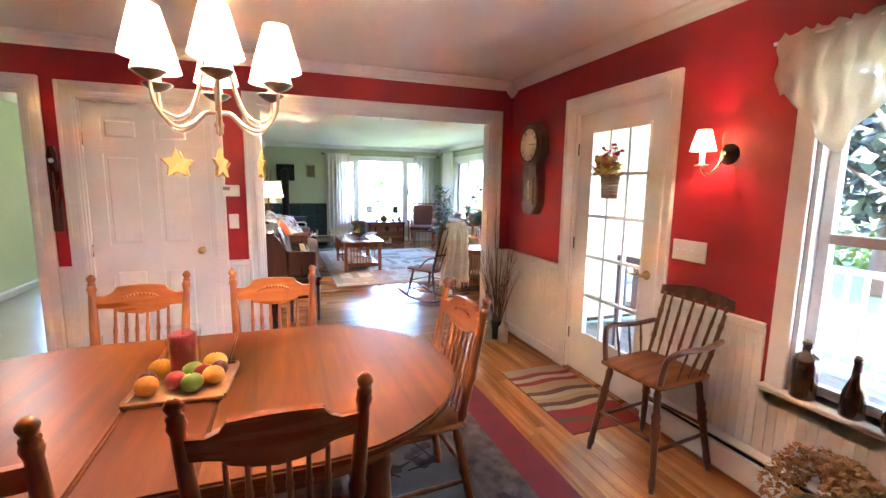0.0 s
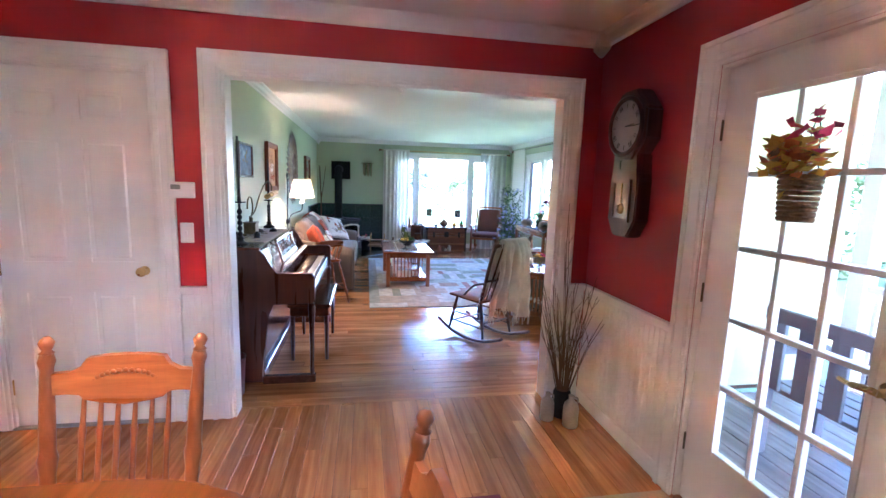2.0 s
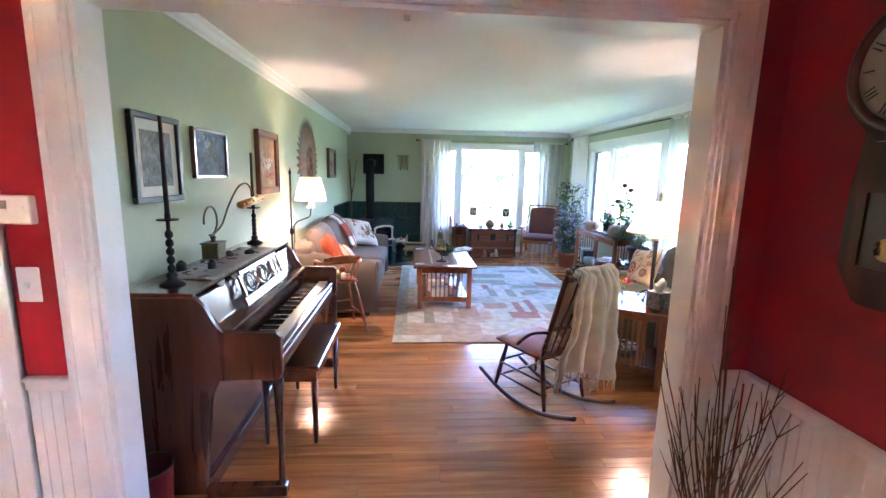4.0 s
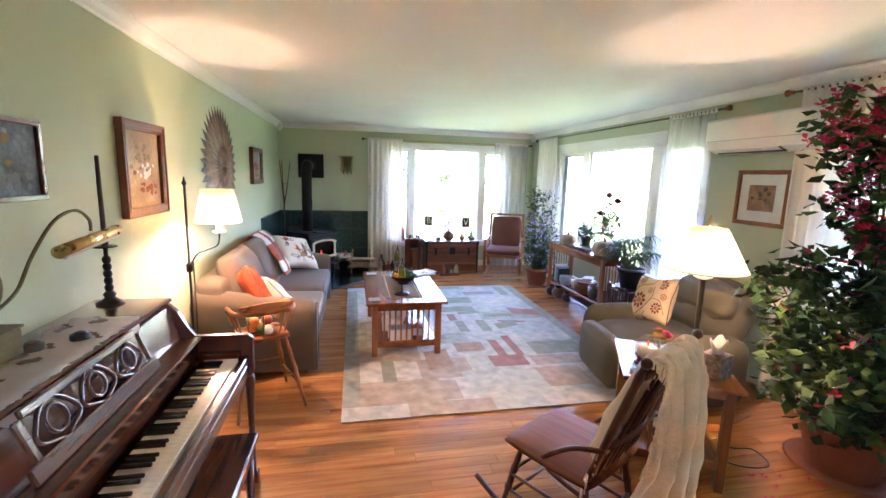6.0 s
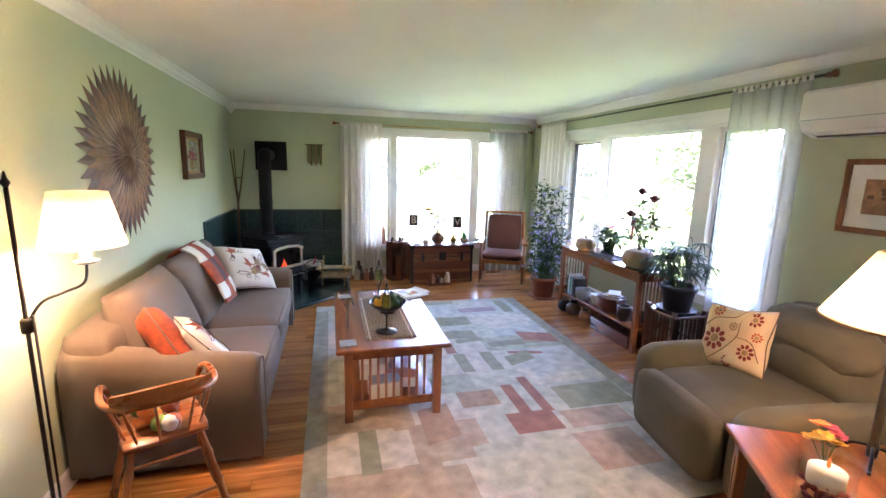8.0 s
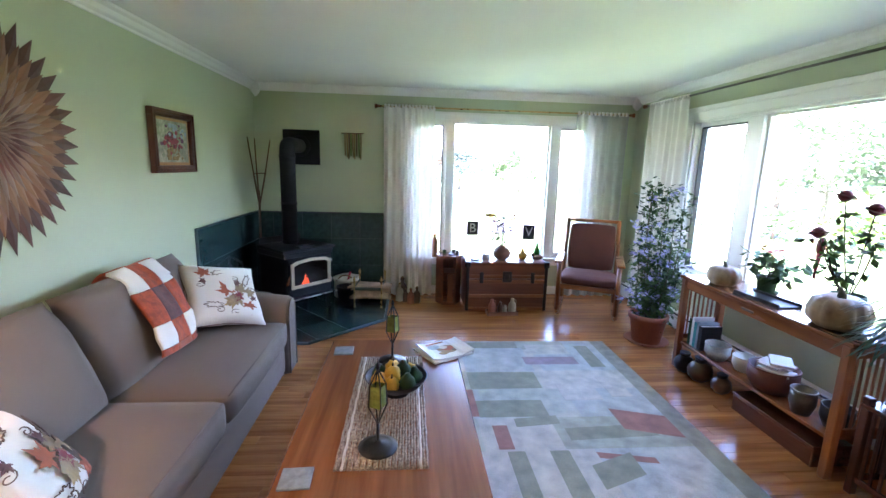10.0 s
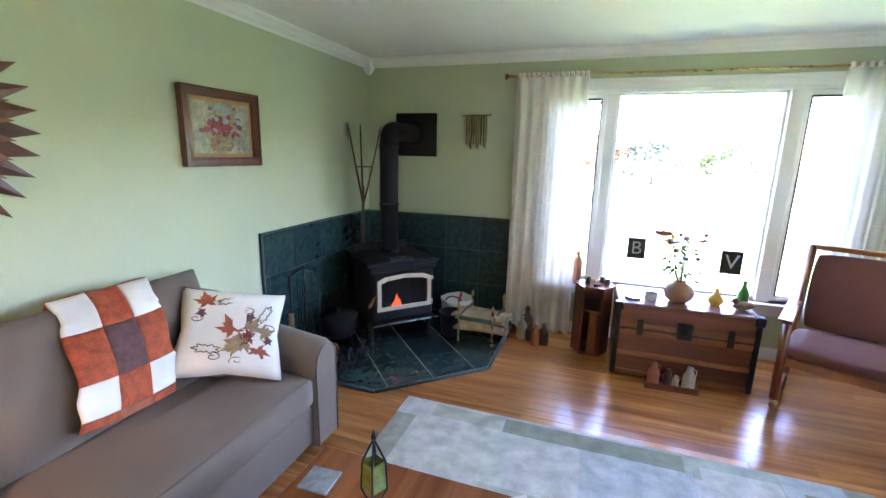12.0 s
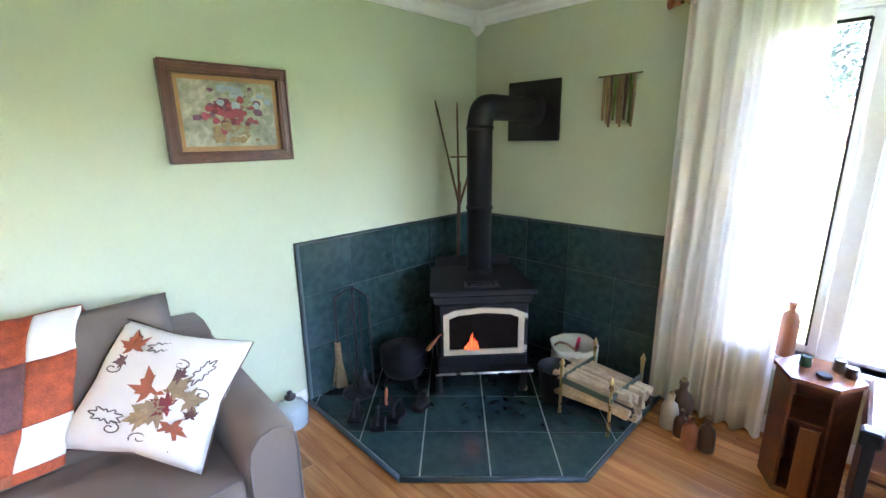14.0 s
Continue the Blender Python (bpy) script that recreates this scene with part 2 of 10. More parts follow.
WHITEP = mat("white_plastic", (0.78, 0.77, 0.73), 0.4, var=0.04)
STONEW = mat("stoneware_brown", (0.11, 0.05, 0.025), 0.3, var=0.3, scale=10)
STONEC = mat("stoneware_cream", (0.50, 0.42, 0.30), 0.35, var=0.2, scale=8)
AMBER = mat("amber_bottle_glass", (0.055, 0.018, 0.006), 0.06, var=0.2, scale=5, coat=0.6)
CANDLE = mat("red_candle_wax", (0.26, 0.008, 0.014), 0.35, var=0.2, scale=6)
PAPER = mat("paper", (0.74, 0.72, 0.68), 0.7, var=0.08, scale=9)
PAPERB = mat("pale_blue_print", (0.42, 0.50, 0.55), 0.7, var=0.3, scale=14)
WICKER = mat("basket_wicker", (0.34, 0.18, 0.085), 0.75, var=0.4, scale=40, bump=0.8, fine=120)
LOGW = mat("split_log", (0.66, 0.47, 0.28), 0.8, var=0.35, scale=12, bump=0.5, fine=70)
BARK = mat("bark", (0.10, 0.07, 0.05), 0.9, var=0.4, scale=14, bump=0.8, fine=40)
TWIG = mat("dry_twig", (0.14, 0.065, 0.035), 0.8, var=0.3, scale=20)
STRAW = mat("straw", (0.42, 0.28, 0.12), 0.85, var=0.35, scale=40)
VELVET = mat("rose_velvet", (0.155, 0.05, 0.031), 0.85, var=0.2, scale=6, bump=0.3, fine=260)
THROW = mat("cream_knit_throw", (0.80, 0.67, 0.50), 0.95, var=0.12, scale=14, bump=0.9, fine=120, sheen=0.3)
STAR = mat("gold_star_paint", (0.62, 0.40, 0.12), 0.5, var=0.2, scale=20)
LAWN = mat("lawn", (0.12, 0.19, 0.06), 0.95, var=0.4, scale=0.4, bump=0.5, fine=20)
DECK = wood("deck_boards", (0.20, 0.21, 0.22), (0.34, 0.35, 0.36), "y", 0.7, 20, 0.0)
RAILW = mat("porch_rail_white", (0.80, 0.80, 0.80), 0.5, var=0.06)
RAILB = mat("porch_bench_grey", (0.16, 0.18, 0.22), 0.6, var=0.15)
ROADM = mat("asphalt", (0.06, 0.06, 0.062), 0.9, var=0.2, scale=2)


# ---- mesh helpers ----
def part(name, bm, material, parent=None, label="", smooth=False):
    me = bpy.data.meshes.new(name)
    bm.normal_update()
    bm.to_mesh(me)
    bm.free()
    for mm in material if isinstance(material, (list, tuple)) else [material]:
        me.materials.append(mm)
    if smooth:
        for p in me.polygons:
            p.use_smooth = True
    ob = new(name, me)
    ob.parent = parent
    if label:
        ob["label"] = label
    return ob


def thing(name, x, y, z=0.0, rz=0.0, label="", category="", group="", kind=""):
    ob = new(name)
    ob.matrix_basis = pose(x, y, z, 0, 0, rz)
    ob.empty_display_size = 0.1
    return tagged(ob, label, category, group, kind)


def solid(name, bm, material, label="", category="", group="", kind="", smooth=False):
    return tagged(part(name, bm, material, None, "", smooth), label, category, group, kind)


def B():
    return bmesh.new()


def bx(bm, x0, y0, z0, x1, y1, z1, bev=0.0, seg=1, mi=0):
    r = bmesh.ops.create_cube(bm, size=1.0, matrix=Matrix.Translation(((x0 + x1) / 2, (y0 + y1) / 2, (z0 + z1) / 2)) @ Matrix.Diagonal((abs(x1 - x0), abs(y1 - y0), abs(z1 - z0), 1)))
    fs = {f for v in r["verts"] for f in v.link_faces}
    if bev:
        es = list({e for v in r["verts"] for e in v.link_edges})
        g = bmesh.ops.bevel(bm, geom=es, offset=bev, segments=seg, affect="EDGES", profile=0.5)
        fs = {f for f in fs if f.is_valid} | set(g["faces"])
    for f in fs:
        f.material_index = mi
    return bm


def box(*a, **k):
    return bx(B(), *a, **k)


def frame_of(d):
    d = Vector(d).normalized()
    u = d.cross(Vector((0, 0, 1)) if abs(d.z) < 0.95 else Vector((1, 0, 0))).normalized()
    return u, d.cross(u).normalized()


def tube(bm, pts, r, seg=8, cap=True, mi=0):
    """A round bar along points; r is one radius or one for each point."""
    pts = [Vector(p) for p in pts]
    rs = r if isinstance(r, (list, tuple)) else [r] * len(pts)
    rings = []
    u = None
    for i, p in enumerate(pts):
        d = (pts[min(i + 1, len(pts) - 1)] - pts[max(i - 1, 0)]).normalized()
        if u is None:
            u, v = frame_of(d)
        else:
            u = (u - d * u.dot(d)).normalized()
            v = d.cross(u)
        rings.append([bm.verts.new(p + (u * math.cos(a) + v * math.sin(a)) * rs[i]) for a in (2 * math.pi * k / seg for k in range(seg))])
    for a, b in zip(rings, rings[1:]):
        for k in range(seg):
            f = bm.faces.new((a[k], a[(k + 1) % seg], b[(k + 1) % seg], b[k]))
            f.smooth, f.material_index = True, mi
    if cap:
        for f in (bm.faces.new(rings[0][::-1]), bm.faces.new(rings[-1])):
            f.material_index = mi
    return bm


def bend(pts, n=6):
    """A smooth line through points."""
    pts = [Vector(p) for p in pts]
    out = []
    for i in range(len(pts) - 1):
        p0, p1, p2, p3 = pts[max(i - 1, 0)], pts[i], pts[i + 1], pts[min(i + 2, len(pts) - 1)]
        for k in range(n):
            t = k / n
            out.append(0.5 * ((2 * p1) + (p2 - p0) * t + (2 * p0 - 5 * p1 + 4 * p2 - p3) * t * t + (3 * p1 - p0 - 3 * p2 + p3) * t ** 3))
    return out + [pts[-1]]


def lathe(bm, prof, cx=0.0, cy=0.0, seg=20, mi=0, axis=None, cap=True):
    """Turn a profile of (radius, height) round an upright line, or along an axis matrix."""
    rings = []
    for r, z in prof:
        ring = []
        for k in range(seg):
            a = 2 * math.pi * k / seg
            p = Vector((max(r, 1e-4) * math.cos(a), max(r, 1e-4) * math.sin(a), z))
            ring.append(bm.verts.new(axis @ p if axis else p + Vector((cx, cy, 0))))
        rings.append(ring)
    for a, b in zip(rings, rings[1:]):
        for k in range(seg):
            f = bm.faces.new((a[k], a[(k + 1) % seg], b[(k + 1) % seg], b[k]))
            f.smooth, f.material_index = True, mi
    if cap:
        bm.faces.new(rings[0][::-1]).material_index = mi
        bm.faces.new(rings[-1]).material_index = mi
    return bm


def along(p0, p1):
    """An axis matrix whose z runs from p0 to p1."""
    d = Vector(p1) - Vector(p0)
    return Matrix.Translation(p0) @ d.to_track_quat("Z", "Y").to_matrix().to_4x4()


def turned(bm, p0, p1, r, seg=10, beads=(0.15, 0.5, 0.85), mi=0):
    """A turned spindle or leg with a few beads."""
    L = (Vector(p1) - Vector(p0)).length
    prof = []
    for k in range(25):
        t = k / 24
        q = r * (0.72 + 0.28 * math.sin(math.pi * t))
        for b in beads:
            q += r * 0.38 * math.exp(-((t - b) / 0.025) ** 2)
        prof.append((q, t * L))
    return lathe(bm, prof, seg=seg, axis=along(p0, p1), mi=mi)


def ball(bm, c, r, sub=2, s=(1, 1, 1), mi=0):
    g = bmesh.ops.create_icosphere(bm, subdivisions=sub, radius=r, matrix=Matrix.Translation(c) @ Matrix.Diagonal((*s, 1)))
    for f in {f for v in g["verts"] for f in v.link_faces}:
        f.smooth, f.material_index = True, mi
    return bm


def slab(bm, pts, thick, m=None, mi=0):
    """A flat outline (x, y) given thickness upwards, then moved by m."""
    m = m or Matrix.Identity(4)
    lo = [bm.verts.new(m @ Vector((x, y, 0))) for x, y in pts]
    hi = [bm.verts.new(m @ Vector((x, y, thick))) for x, y in pts]
    fs = [bm.faces.new(lo[::-1]), bm.faces.new(hi)]
    for k in range(len(pts)):
        j = (k + 1) % len(pts)
        fs.append(bm.faces.new((lo[k], lo[j], hi[j], hi[k])))
    for f in fs:
        f.material_index = mi
    return bm


UPX = Matrix(((0, 0, 1, 0), (1, 0, 0, 0), (0, 1, 0, 0), (0, 0, 0, 1)))  # outline in y, z; thickness along +x
UPY = Matrix(((1, 0, 0, 0), (0, 0, -1, 0), (0, 1, 0, 0), (0, 0, 0, 1)))  # outline in x, z; thickness along -y


def puff(u, v, p=4.0):
    return max(0.0, (1 - abs(u) ** p) * (1 - abs(v) ** p)) ** 0.5


def cushion(bm, w, h, t, m=None, n=14, pinch=0.06, wave=0.0, seed=0, mi=0):
    """A stuffed cushion in the xy plane: w x h, t thick, corners drawn out."""
    m = m or Matrix.Identity(4)
    for side in (1, -1):
        g = []
        for i in range(n + 1):
            row = []
            for j in range(n + 1):
                u, v = 2 * i / n - 1, 2 * j / n - 1
                k = 1 - pinch * (1 - abs(u * v)) * max(abs(u), abs(v)) ** 6
                z = side * t / 2 * puff(u, v) + wave * noise.noise(Vector((u * 1.7 + seed, v * 1.7, seed)))
                row.append(bm.verts.new(m @ Vector((u * w / 2 * k, v * h / 2 * k, z))))
            g.append(row)
        for i in range(n):
            for j in range(n):
                q = (g[i][j], g[i + 1][j], g[i + 1][j + 1], g[i][j + 1])
                f = bm.faces.new(q if side > 0 else q[::-1])
                f.smooth, f.material_index = True, mi
    bmesh.ops.remove_doubles(bm, verts=bm.verts, dist=0.0005)
    return bm


def soft(bm, x0, y0, z0, x1, y1, z1, r=0.05, bulge=0.02, n=8, mi=0):
    """An upholstered block: rounded edges, faces slightly swollen."""
    c, e = Vector(((x0 + x1) / 2, (y0 + y1) / 2, (z0 + z1) / 2)), Vector((abs(x1 - x0) / 2, abs(y1 - y0) / 2, abs(z1 - z0) / 2))
    t = bmesh.new()
    bmesh.ops.create_cube(t, size=2.0)
    bmesh.ops.subdivide_edges(t, edges=t.edges, cuts=n, use_grid_fill=True)
    idx = {}
    for v in t.verts:
        p = Vector((v.co.x * e.x, v.co.y * e.y, v.co.z * e.z))
        inner = Vector([max(-(q - r), min(q - r, w)) for w, q in zip(p, e)])
        d = p - inner
        if d.length > 1e-6:
            p = inner + d.normalized() * min(r, max(d.length, r))
        ax = max(range(3), key=lambda k: abs(v.co[k]))
        o = [k for k in range(3) if k != ax]
        p[ax] += math.copysign(bulge, v.co[ax]) * (1 - v.co[o[0]] ** 2) * (1 - v.co[o[1]] ** 2)
        idx[v.index] = bm.verts.new(c + p)
    for f in t.faces:
        g = bm.faces.new([idx[v.index] for v in f.verts])
        g.smooth, g.material_index = True, mi
    t.free()
    return bm


def sheet(name, verts, faces, material, parent=None, thick=0.0, label=""):
    me = bpy.data.meshes.new(name)
    me.from_pydata([tuple(v) for v in verts], [], faces)
    for mm in material if isinstance(material, (list, tuple)) else [material]:
        me.materials.append(mm)
    for p in me.polygons:
        p.use_smooth = True
    ob = new(name, me)
    ob.parent = parent
    if thick:
        md = ob.modifiers.new("thickness", "SOLIDIFY")
        md.thickness = thick
    if label:
        ob["label"] = label
    return ob


def foliage(name, spots, size, material, parent=None, rng=None, droop=0.3, slim=0.45):
    """Many small folded leaves at spots; each is two facets along a midrib."""
    rng = rng or random.Random(1)
    vs, fs = [], []
    for c in spots:
        c = Vector(c)
        s = size * rng.uniform(0.6, 1.25)
        a, e = rng.uniform(0, 2 * math.pi), rng.uniform(-0.9, 0.7) - droop
        d = Vector((math.cos(a) * math.cos(e), math.sin(a) * math.cos(e), math.sin(e)))
        u, v = frame_of(d)
        w = (u * math.cos(rng.uniform(-0.8, 0.8)) + v * 0.5).normalized()
        up = d.cross(w)
        k = len(vs)
        vs += [c, c + d * s * 0.5 + w * s * slim * 0.5 + up * s * 0.1, c + d * s, c + d * s * 0.5 - w * s * slim * 0.5 + up * s * 0.1, c + d * s * 0.5]
        fs += [(k, k + 1, k + 4), (k + 1, k + 2, k + 4), (k, k + 4, k + 3), (k + 4, k + 2, k + 3)]
    return sheet(name, vs, fs, material, parent)


def flower(bm, c, r, petals=6, mi=0, rng=random, tilt=0.5):
    c = Vector(c)
    a0 = rng.uniform(0, 6)
    axis = Vector((rng.uniform(-tilt, tilt), rng.uniform(-tilt, tilt), 1)).normalized()
    u, v = frame_of(axis)
    for k in range(petals):
        a = a0 + 2 * math.pi * k / petals
        d = u * math.cos(a) + v * math.sin(a)
        s = axis.cross(d)
        q = [c, c + d * r * 0.6 + s * r * 0.38 + axis * r * 0.3, c + d * r + axis * r * 0.35, c + d * r * 0.6 - s * r * 0.38 + axis * r * 0.3]
        bm.faces.new([bm.verts.new(p) for p in q]).material_index = mi
    return bm


def letters(parent, text, size, m, material, name="lettering"):
    cu = bpy.data.curves.new(name, "FONT")
    cu.body, cu.size, cu.extrude, cu.align_x, cu.align_y = text, size, 0.0012, "CENTER", "CENTER"
    cu.materials.append(material)
    ob = new(name, cu)
    ob.parent = parent
    ob.matrix_basis = m
    return ob

CHAND_W, SCONCE_W, HALL_W, FLAMP_W, TLAMP_W = 0.78, 0.20, 0.42, 1.4, 1.5

# ---- the large structure ----
CL, CD = 2.412, 2.45          # ceiling of the living room, of the dining room
WX, EX, SY, NY = -0.28, 4.174, 3.665, 10.935   # living room
DN, DE, DW, DS = 3.545, 2.281, -3.6, -2.6      # dining room


def wall_along_x(name, y0, y1, x0, x1, z1, holes, material, label):
    """A wall in the x direction with rectangular holes (xa, xb, za, zb)."""
    bm = B()
    cuts = sorted({x0, x1, *[h[0] for h in holes], *[h[1] for h in holes]})
    for a, b in zip(cuts, cuts[1:]):
        mid, z = (a + b) / 2, 0.0
        for h in sorted([h for h in holes if h[0] < mid < h[1]], key=lambda h: h[2]):
            if h[2] > z:
                bx(bm, a, y0, z, b, y1, h[2])
            z = h[3]
        if z < z1:
            bx(bm, a, y0, z, b, y1, z1)
    return solid(name, bm, material, label, "wall", kind="structure")


def wall_along_y(name, x0, x1, y0, y1, z1, holes, material, label):
    bm = B()
    cuts = sorted({y0, y1, *[h[0] for h in holes], *[h[1] for h in holes]})
    for a, b in zip(cuts, cuts[1:]):
        mid, z = (a + b) / 2, 0.0
        for h in sorted([h for h in holes if h[0] < mid < h[1]], key=lambda h: h[2]):
            if h[2] > z:
                bx(bm, x0, a, z, x1, b, h[2])
            z = h[3]
        if z < z1:
            bx(bm, x0, a, z, x1, b, z1)
    return solid(name, bm, material, label, "wall", kind="structure")


OPEN = (-0.015, 2.045, 0.0, 2.06)      # opening between the rooms
CLOSET = (-1.2, -0.39, 0.0, 2.04)
HALLD = (-2.35, -1.51, 0.0, 2.06)
FD = (1.70, 2.54, 0.0, 2.02)           # French door
DWIN = (-0.25, 0.885, 0.56, 2.03)      # dining window
NWIN = (1.48, 3.62, 0.47, 2.085)
EWIN = (6.86, 9.83, 0.60, 2.04)
SWIN = (4.35, 5.75, 0.60, 2.04)

wall_along_x("wall_dining_north", DN, 3.605, DW, DE + 0.14, CD, [OPEN, CLOSET, HALLD], RED, "deep red painted dining room wall with a wide opening")
wall_along_x("wall_living_south", 3.605, SY, WX, EX + 0.15, CL, [OPEN], GREEN, "pale green painted wall beside the opening")
wall_along_y("wall_dining_east", DE, DE + 0.14, DS, DN, CD, [FD, DWIN], RED, "deep red painted wall with a glazed door and a window")
wall_along_y("wall_dining_west", DW - 0.12, DW, DS, 3.605, CD, [], RED, "deep red painted plain wall")
wall_along_x("wall_dining_south", DS - 0.12, DS, DW - 0.12, DE + 0.14, CD, [], RED, "deep red painted wall behind the table")
wall_along_y("wall_living_west", WX - 0.12, WX, 3.605, NY + 0.15, CL, [], GREEN, "pale sage green wall hung with pictures")
wall_along_x("wall_living_north", NY, NY + 0.15, WX, EX + 0.15, CL, [NWIN], GREEN, "sage green wall with a wide window")
wall_along_y("wall_living_east", EX, EX + 0.15, SY, NY, CL, [EWIN, SWIN], GREEN, "sage green wall with wide windows")
# hall behind the left doorway
wall_along_y("wall_hall_west", -3.22, -3.1, 3.605, 7.3, CD, [], HALLGREEN, "light yellow-green hall wall")
wall_along_y("wall_hall_east", -1.44, -1.34, 3.605, 9.5, CD, [], HALLGREEN, "light yellow-green hall wall")
wall_along_x("wall_hall_north", 9.5, 9.6, -5.0, -1.34, CD, [(-4.3, -2.6, 0.9, 2.0)], HALLGREEN, "light green wall with a far window")
wall_along_y("wall_far_west", -5.12, -5.0, 7.2, 9.6, CD, [], HALLGREEN, "light green end wall")
wall_along_x("wall_far_south", 7.2, 7.3, -5.0, -3.22, CD, [], HALLGREEN, "light green wall of the far room")
solid("wall_closet", bx(B(), -1.34, 4.2, 0, WX - 0.12, 4.3, CD), WHITE, "white back wall of the closet", "wall", kind="structure")
solid("ceiling_living", box(WX - 0.12, 3.605, CL, EX + 0.15, NY + 0.15, CL + 0.2), CEIL, "flat off-white plaster ceiling", "ceiling", kind="structure")
solid("ceiling_dining", box(DW - 0.12, DS - 0.12, CD, DE + 0.14, 3.604, CD + 0.2), CEIL, "flat warm white plaster ceiling", "ceiling", kind="structure")
solid("ceiling_hall", box(-5.12, 3.606, CD, WX - 0.122, 9.6, CD + 0.2), CEIL, "flat white ceiling", "ceiling", kind="structure")


def crown(name, p0, p1, inward, zc):
    """A crown moulding from p0 to p1 under the ceiling; inward is the way into the room."""
    prof = [(0, -0.085), (0.010, -0.085), (0.014, -0.07), (0.03, -0.055), (0.045, -0.03), (0.062, -0.016), (0.066, -0.001), (0, -0.001)]
    bm, rings = B(), []
    for p in (p0, p1):
        rings.append([bm.verts.new((p[0] + inward[0] * d, p[1] + inward[1] * d, zc + z)) for d, z in prof])
    k = len(prof)
    for i in range(k):
        bm.faces.new((rings[0][i], rings[0][(i + 1) % k], rings[1][(i + 1) % k], rings[1][i]))
    bm.faces.new(rings[0]), bm.faces.new(rings[1][::-1])
    bmesh.ops.recalc_face_normals(bm, faces=bm.faces)
    return solid(name, bm, WHITE, "white crown moulding below the ceiling", "trim", kind="structure")


crown("trim_crown_1", (DW, DN), (DE, DN), (0, -1), CD)
crown("trim_crown_2", (DE, DS), (DE, DN - 0.066), (-1, 0), CD)
crown("trim_crown_3", (WX, SY), (WX, NY), (1, 0), CL)
crown("trim_crown_4", (WX + 0.066, NY), (EX, NY), (0, -1), CL)
crown("trim_crown_5", (EX, SY), (EX, NY - 0.066), (-1, 0), CL)
crown("trim_crown_6", (DW, DS), (DW, DN - 0.066), (1, 0), CD)
# corner blocks of the crown, coming to a point
for nm, x, y, zc in (("trim_corner_1", DE - 0.04, DN - 0.04, CD), ("trim_corner_2", WX + 0.04, NY - 0.04, CL), ("trim_corner_3", EX - 0.04, NY - 0.04, CL)):
    bm = B()
    bx(bm, x - 0.04, y - 0.04, zc - 0.1, x + 0.04, y + 0.04, zc - 0.002, 0.006)
    g = bmesh.ops.create_cone(bm, cap_ends=True, segments=4, radius1=0.012, radius2=0.056, depth=0.05, matrix=Matrix.Translation((x, y, zc - 0.125)) @ pose(0, 0, 0, 0, 0, 45))
    solid(nm, bm, WHITE, "white pointed corner block of the crown moulding", "trim", kind="structure")


def casing_x(name, y, side, x0, x1, z1, w=0.112, z0=0.0, sill=False):
    """A stepped casing round an opening in a wall along x; side is +1 towards +y."""
    bm = B()
    for d0, d1, t in ((0.0, w, 0.018), (w * 0.16, w * 0.42, 0.024), (w * 0.78, w, 0.028)):
        ya, yb = sorted((y, y + side * t))
        bx(bm, x0 - d1, ya, z0, x0 - d0, yb, z1 + d1, 0.003)
        bx(bm, x1 + d0, ya, z0, x1 + d1, yb, z1 + d1, 0.003)
        bx(bm, x0 - d0, ya, z1 + d0, x1 + d0, yb, z1 + d1, 0.003)
    return solid(name, bm, WHITE, "white painted moulded door casing", "trim", kind="structure")


def casing_y(name, x, side, y0, y1, z1, w=0.112, z0=0.0, z_low=None):
    bm = B()
    for d0, d1, t in ((0.0, w, 0.018), (w * 0.16, w * 0.42, 0.024), (w * 0.78, w, 0.028)):
        xa, xb = sorted((x, x + side * t))
        bx(bm, xa, y0 - d1, z0, xb, y0 - d0, z1 + d1, 0.003)
        bx(bm, xa, y1 + d0, z0, xb, y1 + d1, z1 + d1, 0.003)
        bx(bm, xa, y0 - d0, z1 + d0, xb, y1 + d0, z1 + d1, 0.003)
    return solid(name, bm, WHITE, "white painted moulded casing", "trim", kind="structure")


casing_x("trim_opening_dining", DN, -1, OPEN[0], OPEN[1], OPEN[3])
casing_x("trim_opening_living", SY, 1, OPEN[0], OPEN[1], OPEN[3])
casing_x("trim_closet", DN, -1, CLOSET[0], CLOSET[1], CLOSET[3])
casing_x("trim_hall_door", DN, -1, HALLD[0], HALLD[1], HALLD[3])
casing_y("trim_french_door", DE, -1, FD[0], FD[1], FD[3])
bm = B()
bx(bm, OPEN[0], DN - 0.003, 0, OPEN[0] + 0.016, SY + 0.003, OPEN[3])
bx(bm, OPEN[1] - 0.016, DN - 0.003, 0, OPEN[1], SY + 0.003, OPEN[3])
bx(bm, OPEN[0] + 0.016, DN - 0.003, OPEN[3] - 0.016, OPEN[1] - 0.016, SY + 0.003, OPEN[3])
bx(bm, 0.98, 3.59, OPEN[3] - 0.034, 1.0, 3.6, OPEN[3] - 0.016)
solid("trim_opening_jamb", bm, WHITE, "white painted lining of the wide opening", "trim", kind="structure")
for nm, (a, b, _, z), t in (("trim_closet_jamb", CLOSET, 0.012), ("trim_hall_jamb", HALLD, 0.014)):
    bm = B()
    bx(bm, a, DN - 0.002, 0, a + t, 3.62, z), bx(bm, b - t, DN - 0.002, 0, b, 3.62, z), bx(bm, a + t, DN - 0.002, z - t, b - t, 3.62, z)
    solid(nm, bm, WHITE, "white painted door lining", "trim", kind="structure")

# wainscot, chair rail and skirting of the dining room
RAIL = 0.84


